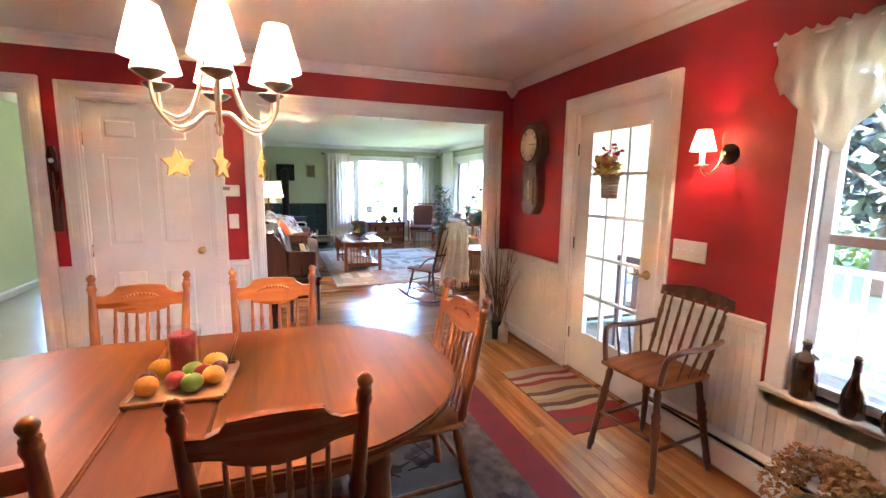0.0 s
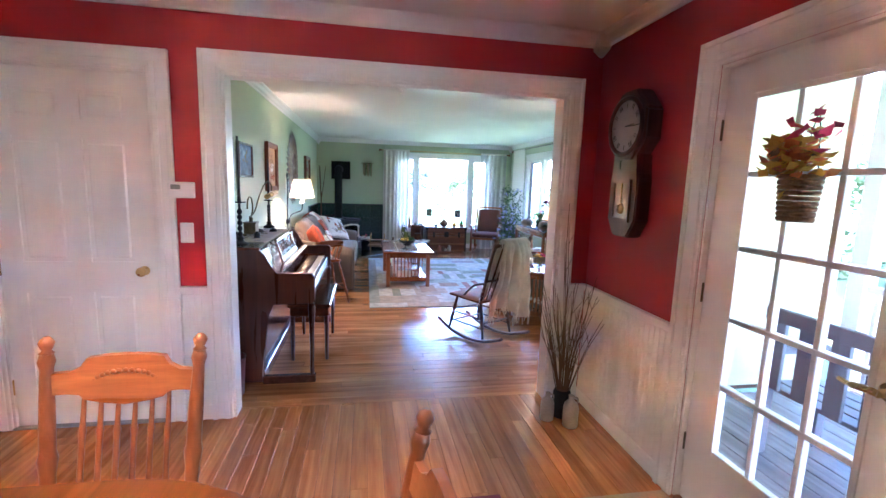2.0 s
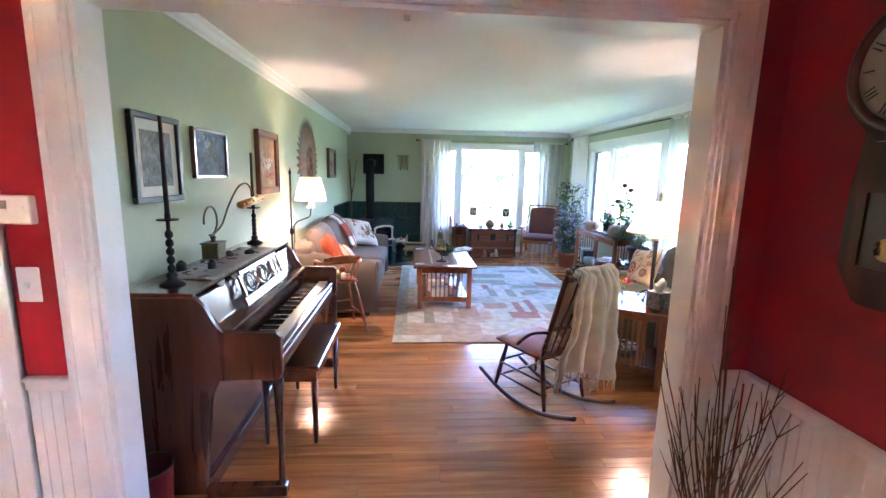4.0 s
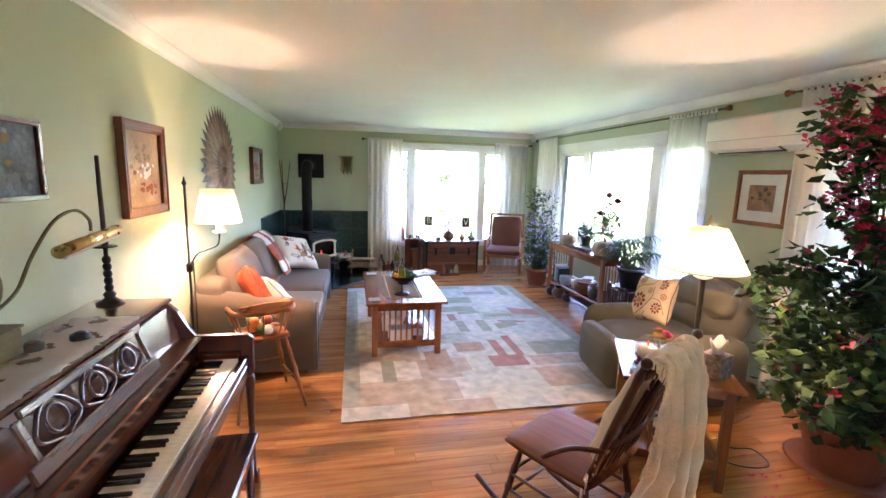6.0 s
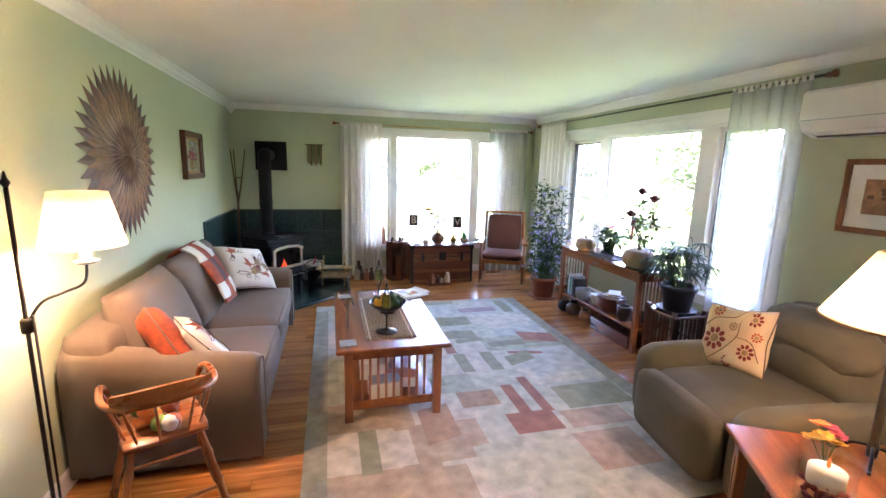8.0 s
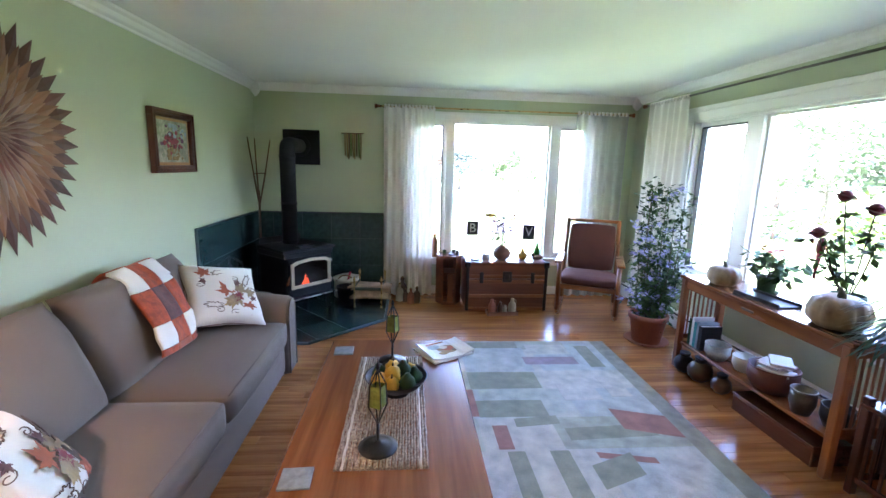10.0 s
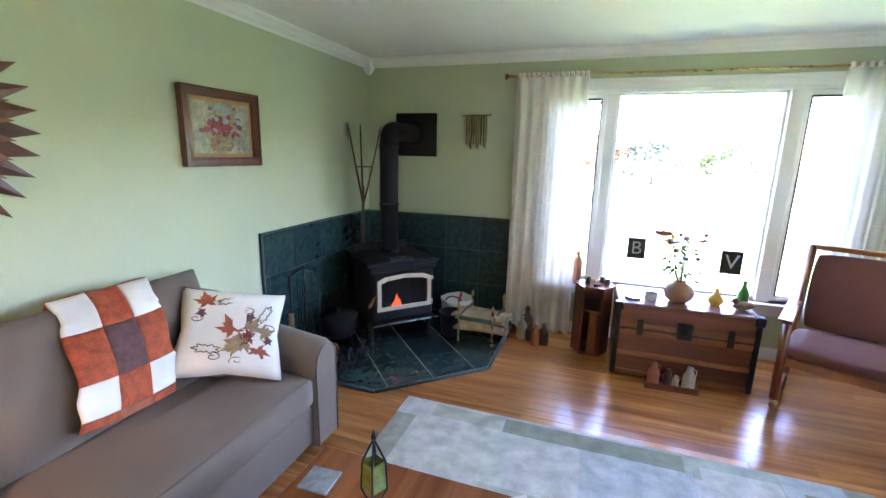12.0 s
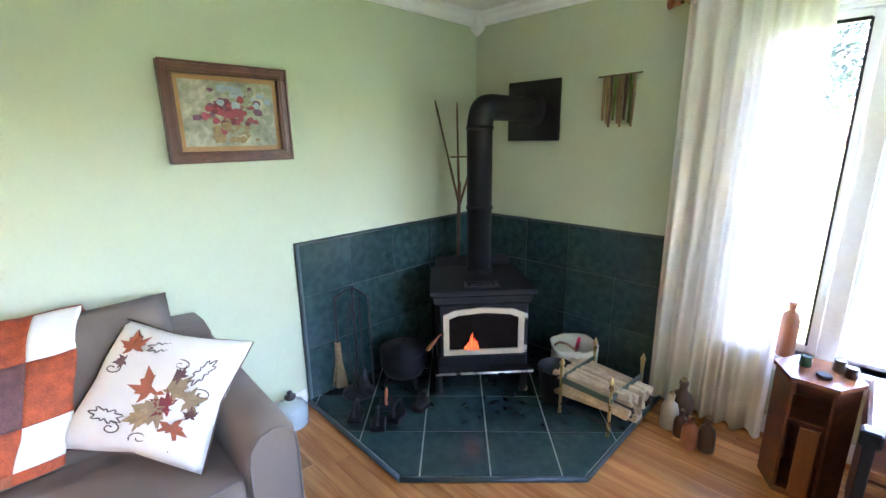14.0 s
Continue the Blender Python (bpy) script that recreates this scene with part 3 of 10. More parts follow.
def wainscot(name, axis, at, side, a, b):
    """Grooved white boards up to the chair rail, with rail and skirting."""
    root = thing(name, 0, 0, 0, 0, "white grooved wainscot boards with a chair rail", "wainscot", kind="structure")

    def put(bm, d0, d1, lo, hi, z0, z1, bev=0.0):
        p, q = sorted((at + side * d0, at + side * d1))
        return bx(bm, lo, p, z0, hi, q, z1, bev) if axis == "x" else bx(bm, p, lo, z0, q, hi, z1, bev)
    bm = B()
    put(bm, 0.0, 0.006, a, b, 0.09, RAIL - 0.03)
    k = max(1, round((b - a) / 0.041))
    w = (b - a) / k
    for i in range(k):
        put(bm, 0.004, 0.010, a + i * w + 0.002, a + (i + 1) * w - 0.002, 0.09, RAIL - 0.04, 0.002)
    part("panel", bm, WHITE, root)
    bm = B()
    put(bm, 0.0, 0.034, a, b, RAIL - 0.014, RAIL, 0.004)
    put(bm, 0.0, 0.020, a, b, RAIL - 0.05, RAIL - 0.014, 0.005)
    part("chair_rail", bm, WHITE, root)
    bm = B()
    put(bm, 0.0, 0.016, a, b, 0.0, 0.095, 0.003)
    part("skirting", bm, WHITE, root)
    return root


wainscot("wainscot_north_1", "x", DN, -1, CLOSET[1] + 0.113, OPEN[0] - 0.113)
wainscot("wainscot_north_2", "x", DN, -1, HALLD[1] + 0.113, CLOSET[0] - 0.113)
wainscot("wainscot_north_3", "x", DN, -1, OPEN[1] + 0.113, DE - 0.011)
wainscot("wainscot_north_4", "x", DN, -1, DW, HALLD[0] - 0.113)
wainscot("wainscot_east_1", "y", DE, -1, FD[1] + 0.113, DN - 0.011)
wainscot("wainscot_west", "y", DW, 1, DS, DN)
w = wainscot("wainscot_east_2", "y", DE, -1, DWIN[1] + 0.113, FD[0] - 0.113)
bm = B()
bx(bm, DE - 0.010, DS, 0.09, DE, DWIN[1] + 0.112, 0.52)
for i in range(84):
    bx(bm, DE - 0.014, DS + i * 0.0427, 0.09, DE - 0.009, DS + i * 0.0427 + 0.039, 0.52)
solid("wainscot_below_window", bm, WHITE, "white grooved boards below the window", "wainscot", kind="structure")


# skirting of the living room and hall
def skirt(name, x0, y0, x1, y1):
    bm = B()
    bx(bm, x0, y0, 0, x1, y1, 0.09, 0.003)
    bx(bm, min(x0, x1), min(y0, y1), 0.088, max(x0, x1) - (0.006 if abs(x1 - x0) < 0.1 else 0), max(y0, y1) - (0.006 if abs(y1 - y0) < 0.1 else 0), 0.105, 0.003)
    solid(name, bm, WHITE, "white painted skirting board", "skirting", kind="structure")


skirt("baseboard_1", WX, SY, WX + 0.016, 9.36)
skirt("baseboard_2", 1.25, NY - 0.016, EX, NY)
skirt("baseboard_3", -3.1, 3.62, -3.084, 7.3)
skirt("baseboard_4", OPEN[1] + 0.113, SY, EX, SY + 0.016)

# closet door with six panels
door = thing("door_closet", 0, DN + 0.012, 0, 0, "closed white six-panel interior door", "door", kind="structure")
x0, x1 = CLOSET[0] + 0.015, CLOSET[1] - 0.015
bm = B()
rows = ((0.20, 0.80), (0.98, 1.66), (1.76, 1.92))
cols = ((x0 + 0.11, x0 + 0.345), (x0 + 0.445, x1 - 0.11))
bx(bm, x0, 0.012, 0.012, x1, 0.036, 2.024)
zs = [0.012] + [z for r in rows for z in r] + [2.024]
for i in range(0, len(zs), 2):
    bx(bm, x0, 0, zs[i], x1, 0.014, zs[i + 1])
for za, zb in rows:
    for a, b in ((x0, cols[0][0]), (cols[0][1], cols[1][0]), (cols[1][1], x1)):
        bx(bm, a, 0, za, b, 0.014, zb)
part("door_leaf", bm, WHITE, door)
for za, zb in rows:
    for a, b in cols:
        part("panel", box(a + 0.022, 0.003, za + 0.022, b - 0.022, 0.02, zb - 0.022, 0.008), WHITE, door)
bm = lathe(B(), [(0.027, 0), (0.027, 0.004), (0.012, 0.012), (0.011, 0.03), (0.024, 0.04), (0.028, 0.052), (0.02, 0.064), (0.0, 0.067)], axis=along((-0.468, 0, 0.93), (-0.468, -1, 0.93)))
part("door_knob", bm, BRASS, door, "round brass knob")
for z in (1.76, 0.95, 0.25):
    part("hinge", tube(B(), [(x0 - 0.004, -0.006, z - 0.045), (x0 - 0.004, -0.006, z + 0.045)], 0.006), BRASS, door)
solid("trim_threshold", box(CLOSET[0], DN - 0.02, 0.0, CLOSET[1], 3.6, 0.010, 0.003), mat("grey_threshold", (0.30, 0.28, 0.25), 0.6), "grey worn door threshold", "threshold", kind="structure")

# glazed door with fifteen panes
fd = thing("door_french", DE + 0.03, 0, 0, 0, "closed white glazed door with fifteen panes", "door", kind="structure")
a, b = FD[0] + 0.012, FD[1] - 0.012
ga, gb, g0, g1 = 1.825, 2.378, 0.335, 1.868
bm = B()
bx(bm, 0, a, 0.014, 0.04, ga, 2.006), bx(bm, 0, gb, 0.014, 0.04, b, 2.006)
bx(bm, 0, ga, 0.014, 0.04, gb, g0), bx(bm, 0, ga, g1, 0.04, gb, 2.006)
part("door_leaf", bm, WHITE, fd)
ys = [ga + (gb - ga) * k / 3 for k in range(4)]
zs = [g0 + (g1 - g0) * k / 5 for k in range(6)]
bm = B()
for y in ys[1:3]:
    bx(bm, 0.004, y - 0.011, g0, 0.036, y + 0.011, g1, 0.003)
for z in zs[1:5]:
    bx(bm, 0.002, ga, z - 0.011, 0.038, gb, z + 0.011, 0.003)
for p, q, r, s in ((ga - 0.012, ga + 0.012, g0 - 0.012, g1 + 0.012), (gb - 0.012, gb + 0.012, g0 - 0.012, g1 + 0.012)):
    bx(bm, -0.006, p, r, 0.0, q, s, 0.003)
for z in (g0, g1):
    bx(bm, -0.006, ga + 0.012, z - 0.012, 0.0, gb - 0.012, z + 0.012, 0.003)
part("muntin_grid", bm, WHITE, fd)
for i in range(3):
    for j in range(5):
        p = part("pane", box(0.018, ys[i] + 0.004, zs[j] + 0.004, 0.022, ys[i + 1] - 0.004, zs[j + 1] - 0.004), PANE, fd)
        p.visible_shadow = False
bm = lathe(B(), [(0.03, 0), (0.03, 0.005), (0.013, 0.014), (0.012, 0.05)], axis=along((0, 1.775, 0.915), (-1, 1.775, 0.915)))
tube(bm, bend([(-0.048, 1.775, 0.915), (-0.052, 1.80, 0.917), (-0.05, 1.85, 0.912), (-0.05, 1.885, 0.916)]), [0.012] * 12 + [0.008] * 6 + [0.006])
part("lever_handle", bm, BRASS, fd, "brass lever handle")
for z in (1.75, 1.03, 0.30):
    part("hinge", box(-0.012, b - 0.002, z - 0.045, 0.0, b + 0.016, z + 0.045, 0.002), PEWTER, fd)
solid("trim_french_sill", box(DE - 0.01, FD[0], 0.0, DE + 0.14, FD[1], 0.012, 0.003), OAK, "oak door sill", "threshold", kind="structure")
bm = B()
bx(bm, DE, FD[0], 0, DE + 0.14, FD[0] + 0.011, FD[3]), bx(bm, DE, FD[1] - 0.011, 0, DE + 0.14, FD[1], FD[3]), bx(bm, DE, FD[0] + 0.011, FD[3] - 0.013, DE + 0.14, FD[1] - 0.011, FD[3])
solid("trim_french_jamb", bm, WHITE, "white painted door lining", "trim", kind="structure")


def window(name, axis, at, side, u0, u1, z0, z1, lights, label, head=0.075, sill=0.05, sash=0.045, meet=None):
    """A window in a wall: casing, frame, sashes and panes. lights: (from, to) along the wall; side points into the room."""
    root = thing(name, 0, 0, 0, 0, label, "window", kind="structure")

    def put(bm, d0, d1, lo, hi, za, zb, bev=0.0):
        p, q = sorted((at + side * d0, at + side * d1))
        return bx(bm, lo, p, za, hi, q, zb, bev) if axis == "x" else bx(bm, p, lo, za, q, hi, zb, bev)
    bm = B()
    put(bm, 0, 0.02, u0 - 0.085, u0, z0, z1 + head, 0.003)
    put(bm, 0, 0.02, u1, u1 + 0.085, z0, z1 + head, 0.003)
    put(bm, 0, 0.02, u0, u1, z1, z1 + head, 0.003)
    put(bm, 0.0, 0.034, u0 - 0.085, u1 + 0.085, z1 + head * 0.7, z1 + head + 0.012, 0.004)
    put(bm, 0, 0.014, u0 - 0.085, u1 + 0.085, z0 - 0.1, z0 - 0.022, 0.003)
    part("window_frame", bm, WHITE, root)
    bm = B()
    put(bm, -0.12, 0.055, u0 - 0.1, u1 + 0.1, z0 - 0.022, z0, 0.005)
    part("window_sill", bm, WHITE, root)
    bm = B()
    edges = [u0] + [v for lt in lights for v in lt] + [u1]
    put(bm, -0.15, -0.001, u0, u0 + 0.02, z0, z1), put(bm, -0.15, -0.001, u1 - 0.02, u1, z0, z1), put(bm, -0.15, -0.001, u0 + 0.02, u1 - 0.02, z1 - 0.02, z1)
    for k in range(1, len(lights)):
        put(bm, -0.13, -0.012, lights[k - 1][1], lights[k][0], z0, z1 - 0.02, 0.004)
    part("mullion", bm, WHITE, root)
    for lo, hi in lights:
        narrow = hi - lo < 0.8
        s = sash if narrow or meet else 0.022
        bm = B()
        put(bm, -0.09, -0.05, lo, lo + s, z0 + 0.01, z1 - 0.02, 0.003), put(bm, -0.09, -0.05, hi - s, hi, z0 + 0.01, z1 - 0.02, 0.003)
        put(bm, -0.09, -0.05, lo + s, hi - s, z0 + 0.01, z0 + 0.01 + s, 0.003), put(bm, -0.09, -0.05, lo + s, hi - s, z1 - 0.02 - s * 0.8, z1 - 0.02, 0.003)
        zz = [(z0 + 0.01 + s, z1 - 0.02 - s * 0.8)]
        if meet:
            put(bm, -0.1, -0.04, lo + s, hi - s, meet - 0.022, meet + 0.022, 0.003)
            zz = [(z0 + 0.01 + s, meet - 0.022), (meet + 0.022, z1 - 0.02 - s * 0.8)]
        sa = part("sash", bm, WHITE, root)
        if narrow and not meet:
            bm = B()
            put(bm, -0.095, -0.046, lo + s - 0.008, lo + s + 0.003, z0 + 0.05, z1 - 0.06), put(bm, -0.095, -0.046, hi - s - 0.003, hi - s + 0.008, z0 + 0.05, z1 - 0.06)
            put(bm, -0.095, -0.046, lo + s, hi - s, z1 - 0.07, z1 - 0.055)
            part("gasket", bm, BLACKP, root)
        for za, zb in zz:
            p = part("pane", put(B(), -0.072, -0.068, lo + s, hi - s, za, zb), PANE, root)
            p.visible_shadow = False
    return root


window("window_north", "x", NY, -1, NWIN[0], NWIN[1], NWIN[2], NWIN[3], [(1.50, 1.895), (1.975, 3.14), (3.235, 3.60)], "wide white window with a fixed pane between two casements")
window("window_east", "y", EX, -1, EWIN[0], EWIN[1], EWIN[2], EWIN[3], [(6.88, 7.46), (7.64, 9.0), (9.16, 9.81)], "wide white window with a fixed pane between two casements", head=0.11)
window("window_southeast", "y", EX, -1, SWIN[0], SWIN[1], SWIN[2], SWIN[3], [(4.37, 5.73)], "white window behind a tall flowering plant")
window("window_dining", "y", DE, -1, DWIN[0], DWIN[1], DWIN[2], DWIN[3], [(DWIN[0] + 0.02, DWIN[1] - 0.02)], "white sash window above the heater", meet=1.26)
window("window_hall", "x", 9.5, -1, -4.3, -2.6, 0.9, 2.0, [(-4.28, -2.62)], "white window at the end of the hall", meet=1.45)

# ---- ground outside, porch ----
bm = B()
bmesh.ops.create_grid(bm, x_segments=2, y_segments=2, size=400, matrix=Matrix.Translation((0, 0, -0.55)))
solid("ground", bm, LAWN, "green lawn round the house", "lawn", kind="structure")

# ---- dining room ----
# oval table
tb = thing("dining_table", -0.21, 1.31, 0, 0, "long oval golden oak dining table with a darker middle leaf", "table")


def oval(x0, x1, ry, n=18):
    pts = [(x1 - ry * 0.98 + ry * 0.98 * math.cos(a), ry * math.sin(a)) for a in [math.pi * (k / n - 0.5) for k in range(n + 1)]]
    return pts + [(x0 + ry * 0.98 - ry * 0.98 * math.cos(a), -ry * math.sin(a)) for a in [math.pi * (k / n - 0.5) for k in range(n + 1)]]


ov = oval(-0.985, 0.985, 0.585)
for nm, lo, hi, m_, lb in (("top_half", -2, -0.135, TABLEW, ""), ("leaf", -0.131, 0.131, LEAFW, "darker oak leaf"), ("top_half", 0.135, 2, TABLEW, "")):
    bm = slab(B(), ov, 0.028, Matrix.Translation((0, 0, 0.722)))
    for xx, sgn in ((lo, -1), (hi, 1)):
        if abs(xx) < 1:
            bmesh.ops.bisect_plane(bm, geom=bm.verts[:] + bm.edges[:] + bm.faces[:], plane_co=(xx, 0, 0), plane_no=(sgn, 0, 0), clear_outer=True)
            bmesh.ops.holes_fill(bm, edges=[e for e in bm.edges if e.is_boundary])
    bmesh.ops.bevel(bm, geom=[e for e in bm.edges if e.is_manifold and e.calc_face_angle(0) > 1.0], offset=0.007, segments=2, affect="EDGES")
    part(nm, bm, m_, tb, lb)
bm = B()
for k in range(len(ov)):
    a, b = ov[k], ov[(k + 1) % len(ov)]
    q = [(a[0] * 0.9, a[1] * 0.86), (b[0] * 0.9, b[1] * 0.86), (b[0] * 0.88, b[1] * 0.82), (a[0] * 0.88, a[1] * 0.82)]
    slab(bm, q, 0.09, Matrix.Translation((0, 0, 0.632)))
part("apron", bm, OAK, tb)
for sx in (-1, 1):
    for sy in (-1, 1):
        part("leg", turned(B(), (sx * 0.62, sy * 0.36, 0.0), (sx * 0.62, sy * 0.36, 0.64), 0.045, 14, (0.1, 0.2, 0.62, 0.9)), OAKZ, tb)


# pressed-back chair, facing -y
def pressed_chair():
    c = thing("dining_chair", 0, 0, 0, 0, "golden oak pressed-back dining chair with turned spindles", "chair", "chairs round the table")
    seat = B()
    soft(seat, -0.21, -0.22, 0.43, 0.21, 0.2, 0.47, 0.018, -0.008, 6)
    part("seat", seat, OAK, c)
    for sx in (-1, 1):
        part("leg", turned(B(), (sx * 0.20, -0.21, 0), (sx * 0.16, -0.16, 0.44), 0.02), OAKZ, c)
        part("leg", turned(B(), (sx * 0.20, 0.24, 0), (sx * 0.16, 0.16, 0.44), 0.02), OAKZ, c)
        bm = turned(B(), (sx * 0.185, 0.175, 0.45), (sx * 0.205, 0.27, 0.955), 0.021, 10, (0.08, 0.4, 0.97))
        lathe(bm, [(0.012, 0), (0.02, 0.006), (0.012, 0.014), (0.017, 0.024), (0.021, 0.036), (0.014, 0.048), (0.006, 0.055)], axis=along((sx * 0.205, 0.27, 0.952), (sx * 0.2075, 0.282, 1.02)), seg=10)
        part("post", bm, OAKZ, c)
        part("stretcher", turned(B(), (sx * 0.185, -0.19, 0.17), (sx * 0.185, 0.21, 0.17), 0.011), OAKZ, c)
    part("stretcher", turned(B(), (-0.185, -0.19, 0.24), (0.185, -0.19, 0.24), 0.012), OAKZ, c)
    part("stretcher", turned(B(), (-0.185, 0.22, 0.2), (0.185, 0.22, 0.2), 0.011), OAKZ, c)
    # crest rail with a shouldered top
    xs = [-0.2, -0.15, -0.12, -0.105, -0.06, 0, 0.06, 0.105, 0.12, 0.15, 0.2]
    tops = [0.90, 0.90, 0.915, 0.938, 0.943, 0.945, 0.943, 0.938, 0.915, 0.90, 0.90]
    bots = [0.84, 0.84, 0.835, 0.82, 0.808, 0.80, 0.808, 0.82, 0.835, 0.84, 0.84]
    bm, rows = B(), []
    for x, t, b in zip(xs, tops, bots):
        dy = 0.018 * (1 - (x / 0.2) ** 2)
        r = []
        for z in (b, t):
            y = 0.175 + (z - 0.45) * 0.19 + dy
            r += [bm.verts.new((x, y - 0.011, z)), bm.verts.new((x, y + 0.011, z))]
        rows.append(r)
    for a, b in zip(rows, rows[1:]):
        for i, j in ((0, 1), (1, 3), (3, 2), (2, 0)):
            bm.faces.new((a[i], a[j], b[j], b[i]))
    bm.faces.new(rows[0][0:1] + [rows[0][2], rows[0][3], rows[0][1]]), bm.faces.new([rows[-1][0], rows[-1][1], rows[-1][3], rows[-1][2]])
    bmesh.ops.recalc_face_normals(bm, faces=bm.faces)
    crest = part("crest_rail", bm, OAK, c)
    bm = B()
    for k in range(15):
        a = math.pi * (0.12 + 0.76 * k / 14)
        ball(bm, (0.10 * math.cos(a), 0.175 + 0.42 * 0.19 + 0.004 + 0.006, 0.845 + 0.055 * math.sin(a)), 0.009, 1, (1, 0.8, 1))
    tube(bm, bend([(-0.13, 0.262, 0.86), (-0.06, 0.272, 0.905), (0, 0.274, 0.918), (0.06, 0.272, 0.905), (0.13, 0.262, 0.86)], 5), 0.004, 6)
    part("pressed_carving", bm, OAK, crest)
    for k in range(6):
        x = -0.115 + k * 0.046
        part("spindle", turned(B(), (x, 0.18, 0.465), (x, 0.255 + 0.012, 0.83), 0.0085, 8, (0.3, 0.7)), OAKZ, c)
    return c


ch = pressed_chair()
ch.matrix_basis = pose(0.085, 1.925, 0, 0, 0, 0)
copy_thing(ch, pose(-0.545, 1.935, 0, 0, 0, 0))
copy_thing(ch, pose(0.115, 0.945, 0, 0, 0, 180))
copy_thing(ch, pose(-0.545, 0.945, 0, 0, 0, 180))
copy_thing(ch, pose(0.65, 1.45, 0, 0, 0, -87))
copy_thing(ch, pose(-1.2, 1.31, 0, 0, 0, 90))
# tray, candle in a glass, fruit
tray = thing("fruit_tray", -0.2, 1.34, 0.75, -4, "square wooden tray with raised lips", "tray")
bm = box(-0.14, -0.14, 0.0, 0.14, 0.14, 0.008, 0.002)
for a, b, c_, d in ((-0.15, -0.155, 0.15, -0.14), (-0.15, 0.14, 0.15, 0.155), (-0.155, -0.14, -0.14, 0.14), (0.14, -0.14, 0.155, 0.14)):
    bx(bm, a, b, 0.0, c_, d, 0.016, 0.003)
part("board", bm, mat("tray_wood", (0.40, 0.22, 0.10), 0.4, var=0.3, scale=12), tray)
cj = thing("hurricane_candle", -0.215, 1.41, 0.759, 0, "dark red pillar candle inside a clear glass hurricane", "candle")
part("candle", lathe(B(), [(0.044, 0.02), (0.045, 0.025), (0.045, 0.155), (0.038, 0.16), (0.01, 0.152), (0.0, 0.152)]), CANDLE, cj, "dark red wax pillar")
part("glass_cylinder", lathe(B(), [(0.05, 0.0), (0.056, 0.004), (0.056, 0.13), (0.066, 0.175), (0.0645, 0.175), (0.0545, 0.13), (0.0545, 0.008), (0.0, 0.008)], cap=False), CLEAR, cj, "clear flared glass")
part("wick", tube(B(), [(0, 0, 0.15), (0.002, 0, 0.165)], 0.0015, 5), BLACKP, cj)
FR = [("lemon", (0.75, 0.45, 0.03), 0.036), ("plum", (0.11, 0.01, 0.02), 0.03), ("lime", (0.16, 0.27, 0.03), 0.034), ("orange", (0.70, 0.27, 0.02), 0.036), ("apple", (0.30, 0.02, 0.02), 0.034)]
FRM = [mat(n_ + "_skin", c_, 0.4, var=0.2, scale=12, bump=0.2, fine=120) for n_, c_, r_ in FR]
for (k, dx, dy) in ((3, -0.10, -0.075), (0, -0.09, 0.075), (1, -0.115, -0.005), (4, -0.02, -0.05), (2, 0.035, -0.085), (3, 0.095, -0.045), (1, 0.105, 0.03), (0, 0.085, 0.085), (2, 0.02, 0.02), (4, 0.06, -0.01)):
    n_, c_, r_ = FR[k]
    t_ = thing(n_, -0.2 + dx, 1.34 + dy, 0.758 + r_ * 0.93, 30 * k, "fresh " + {"lemon": "yellow lemon", "plum": "dark purple plum", "lime": "green lime", "orange": "bright orange", "apple": "dark red apple"}[n_] + " on the wooden tray", "fruit", "fruit on the tray")
    part("fruit_body", ball(B(), (0, 0, 0), r_, 3, (1.15 if k in (0, 2) else 1.0, 1, 0.93)), FRM[k], t_)
    part("stalk", tube(B(), [(0, 0, r_ * 0.88), (0.002, 0, r_ * 1.02)], 0.0018, 5), STEM, t_)

# chandelier
cx, cy, cz = -0.062, 1.485, 1.665
ce = thing("chandelier", cx, cy, cz, 0, "six-armed nickel chandelier with lit white fabric shades", "chandelier")
part("stem", lathe(B(), [(0.006, -0.03), (0.014, -0.022), (0.012, -0.005), (0.016, 0.0), (0.017, 0.01), (0.011, 0.02), (0.011, 0.12), (0.016, 0.13), (0.012, 0.14), (0.009, 0.36), (0.02, 0.38), (0.03, 0.395), (0.03, 0.435), (0.045, 0.45), (0.045, 0.47), (0.02, 0.485), (0.012, 0.50), (0.012, 0.74)], seg=16), ANTIQUE, ce)
part("canopy", lathe(B(), [(0.012, 0.73), (0.05, 0.745), (0.062, 0.77), (0.062, CD - cz)], seg=20), ANTIQUE, ce)
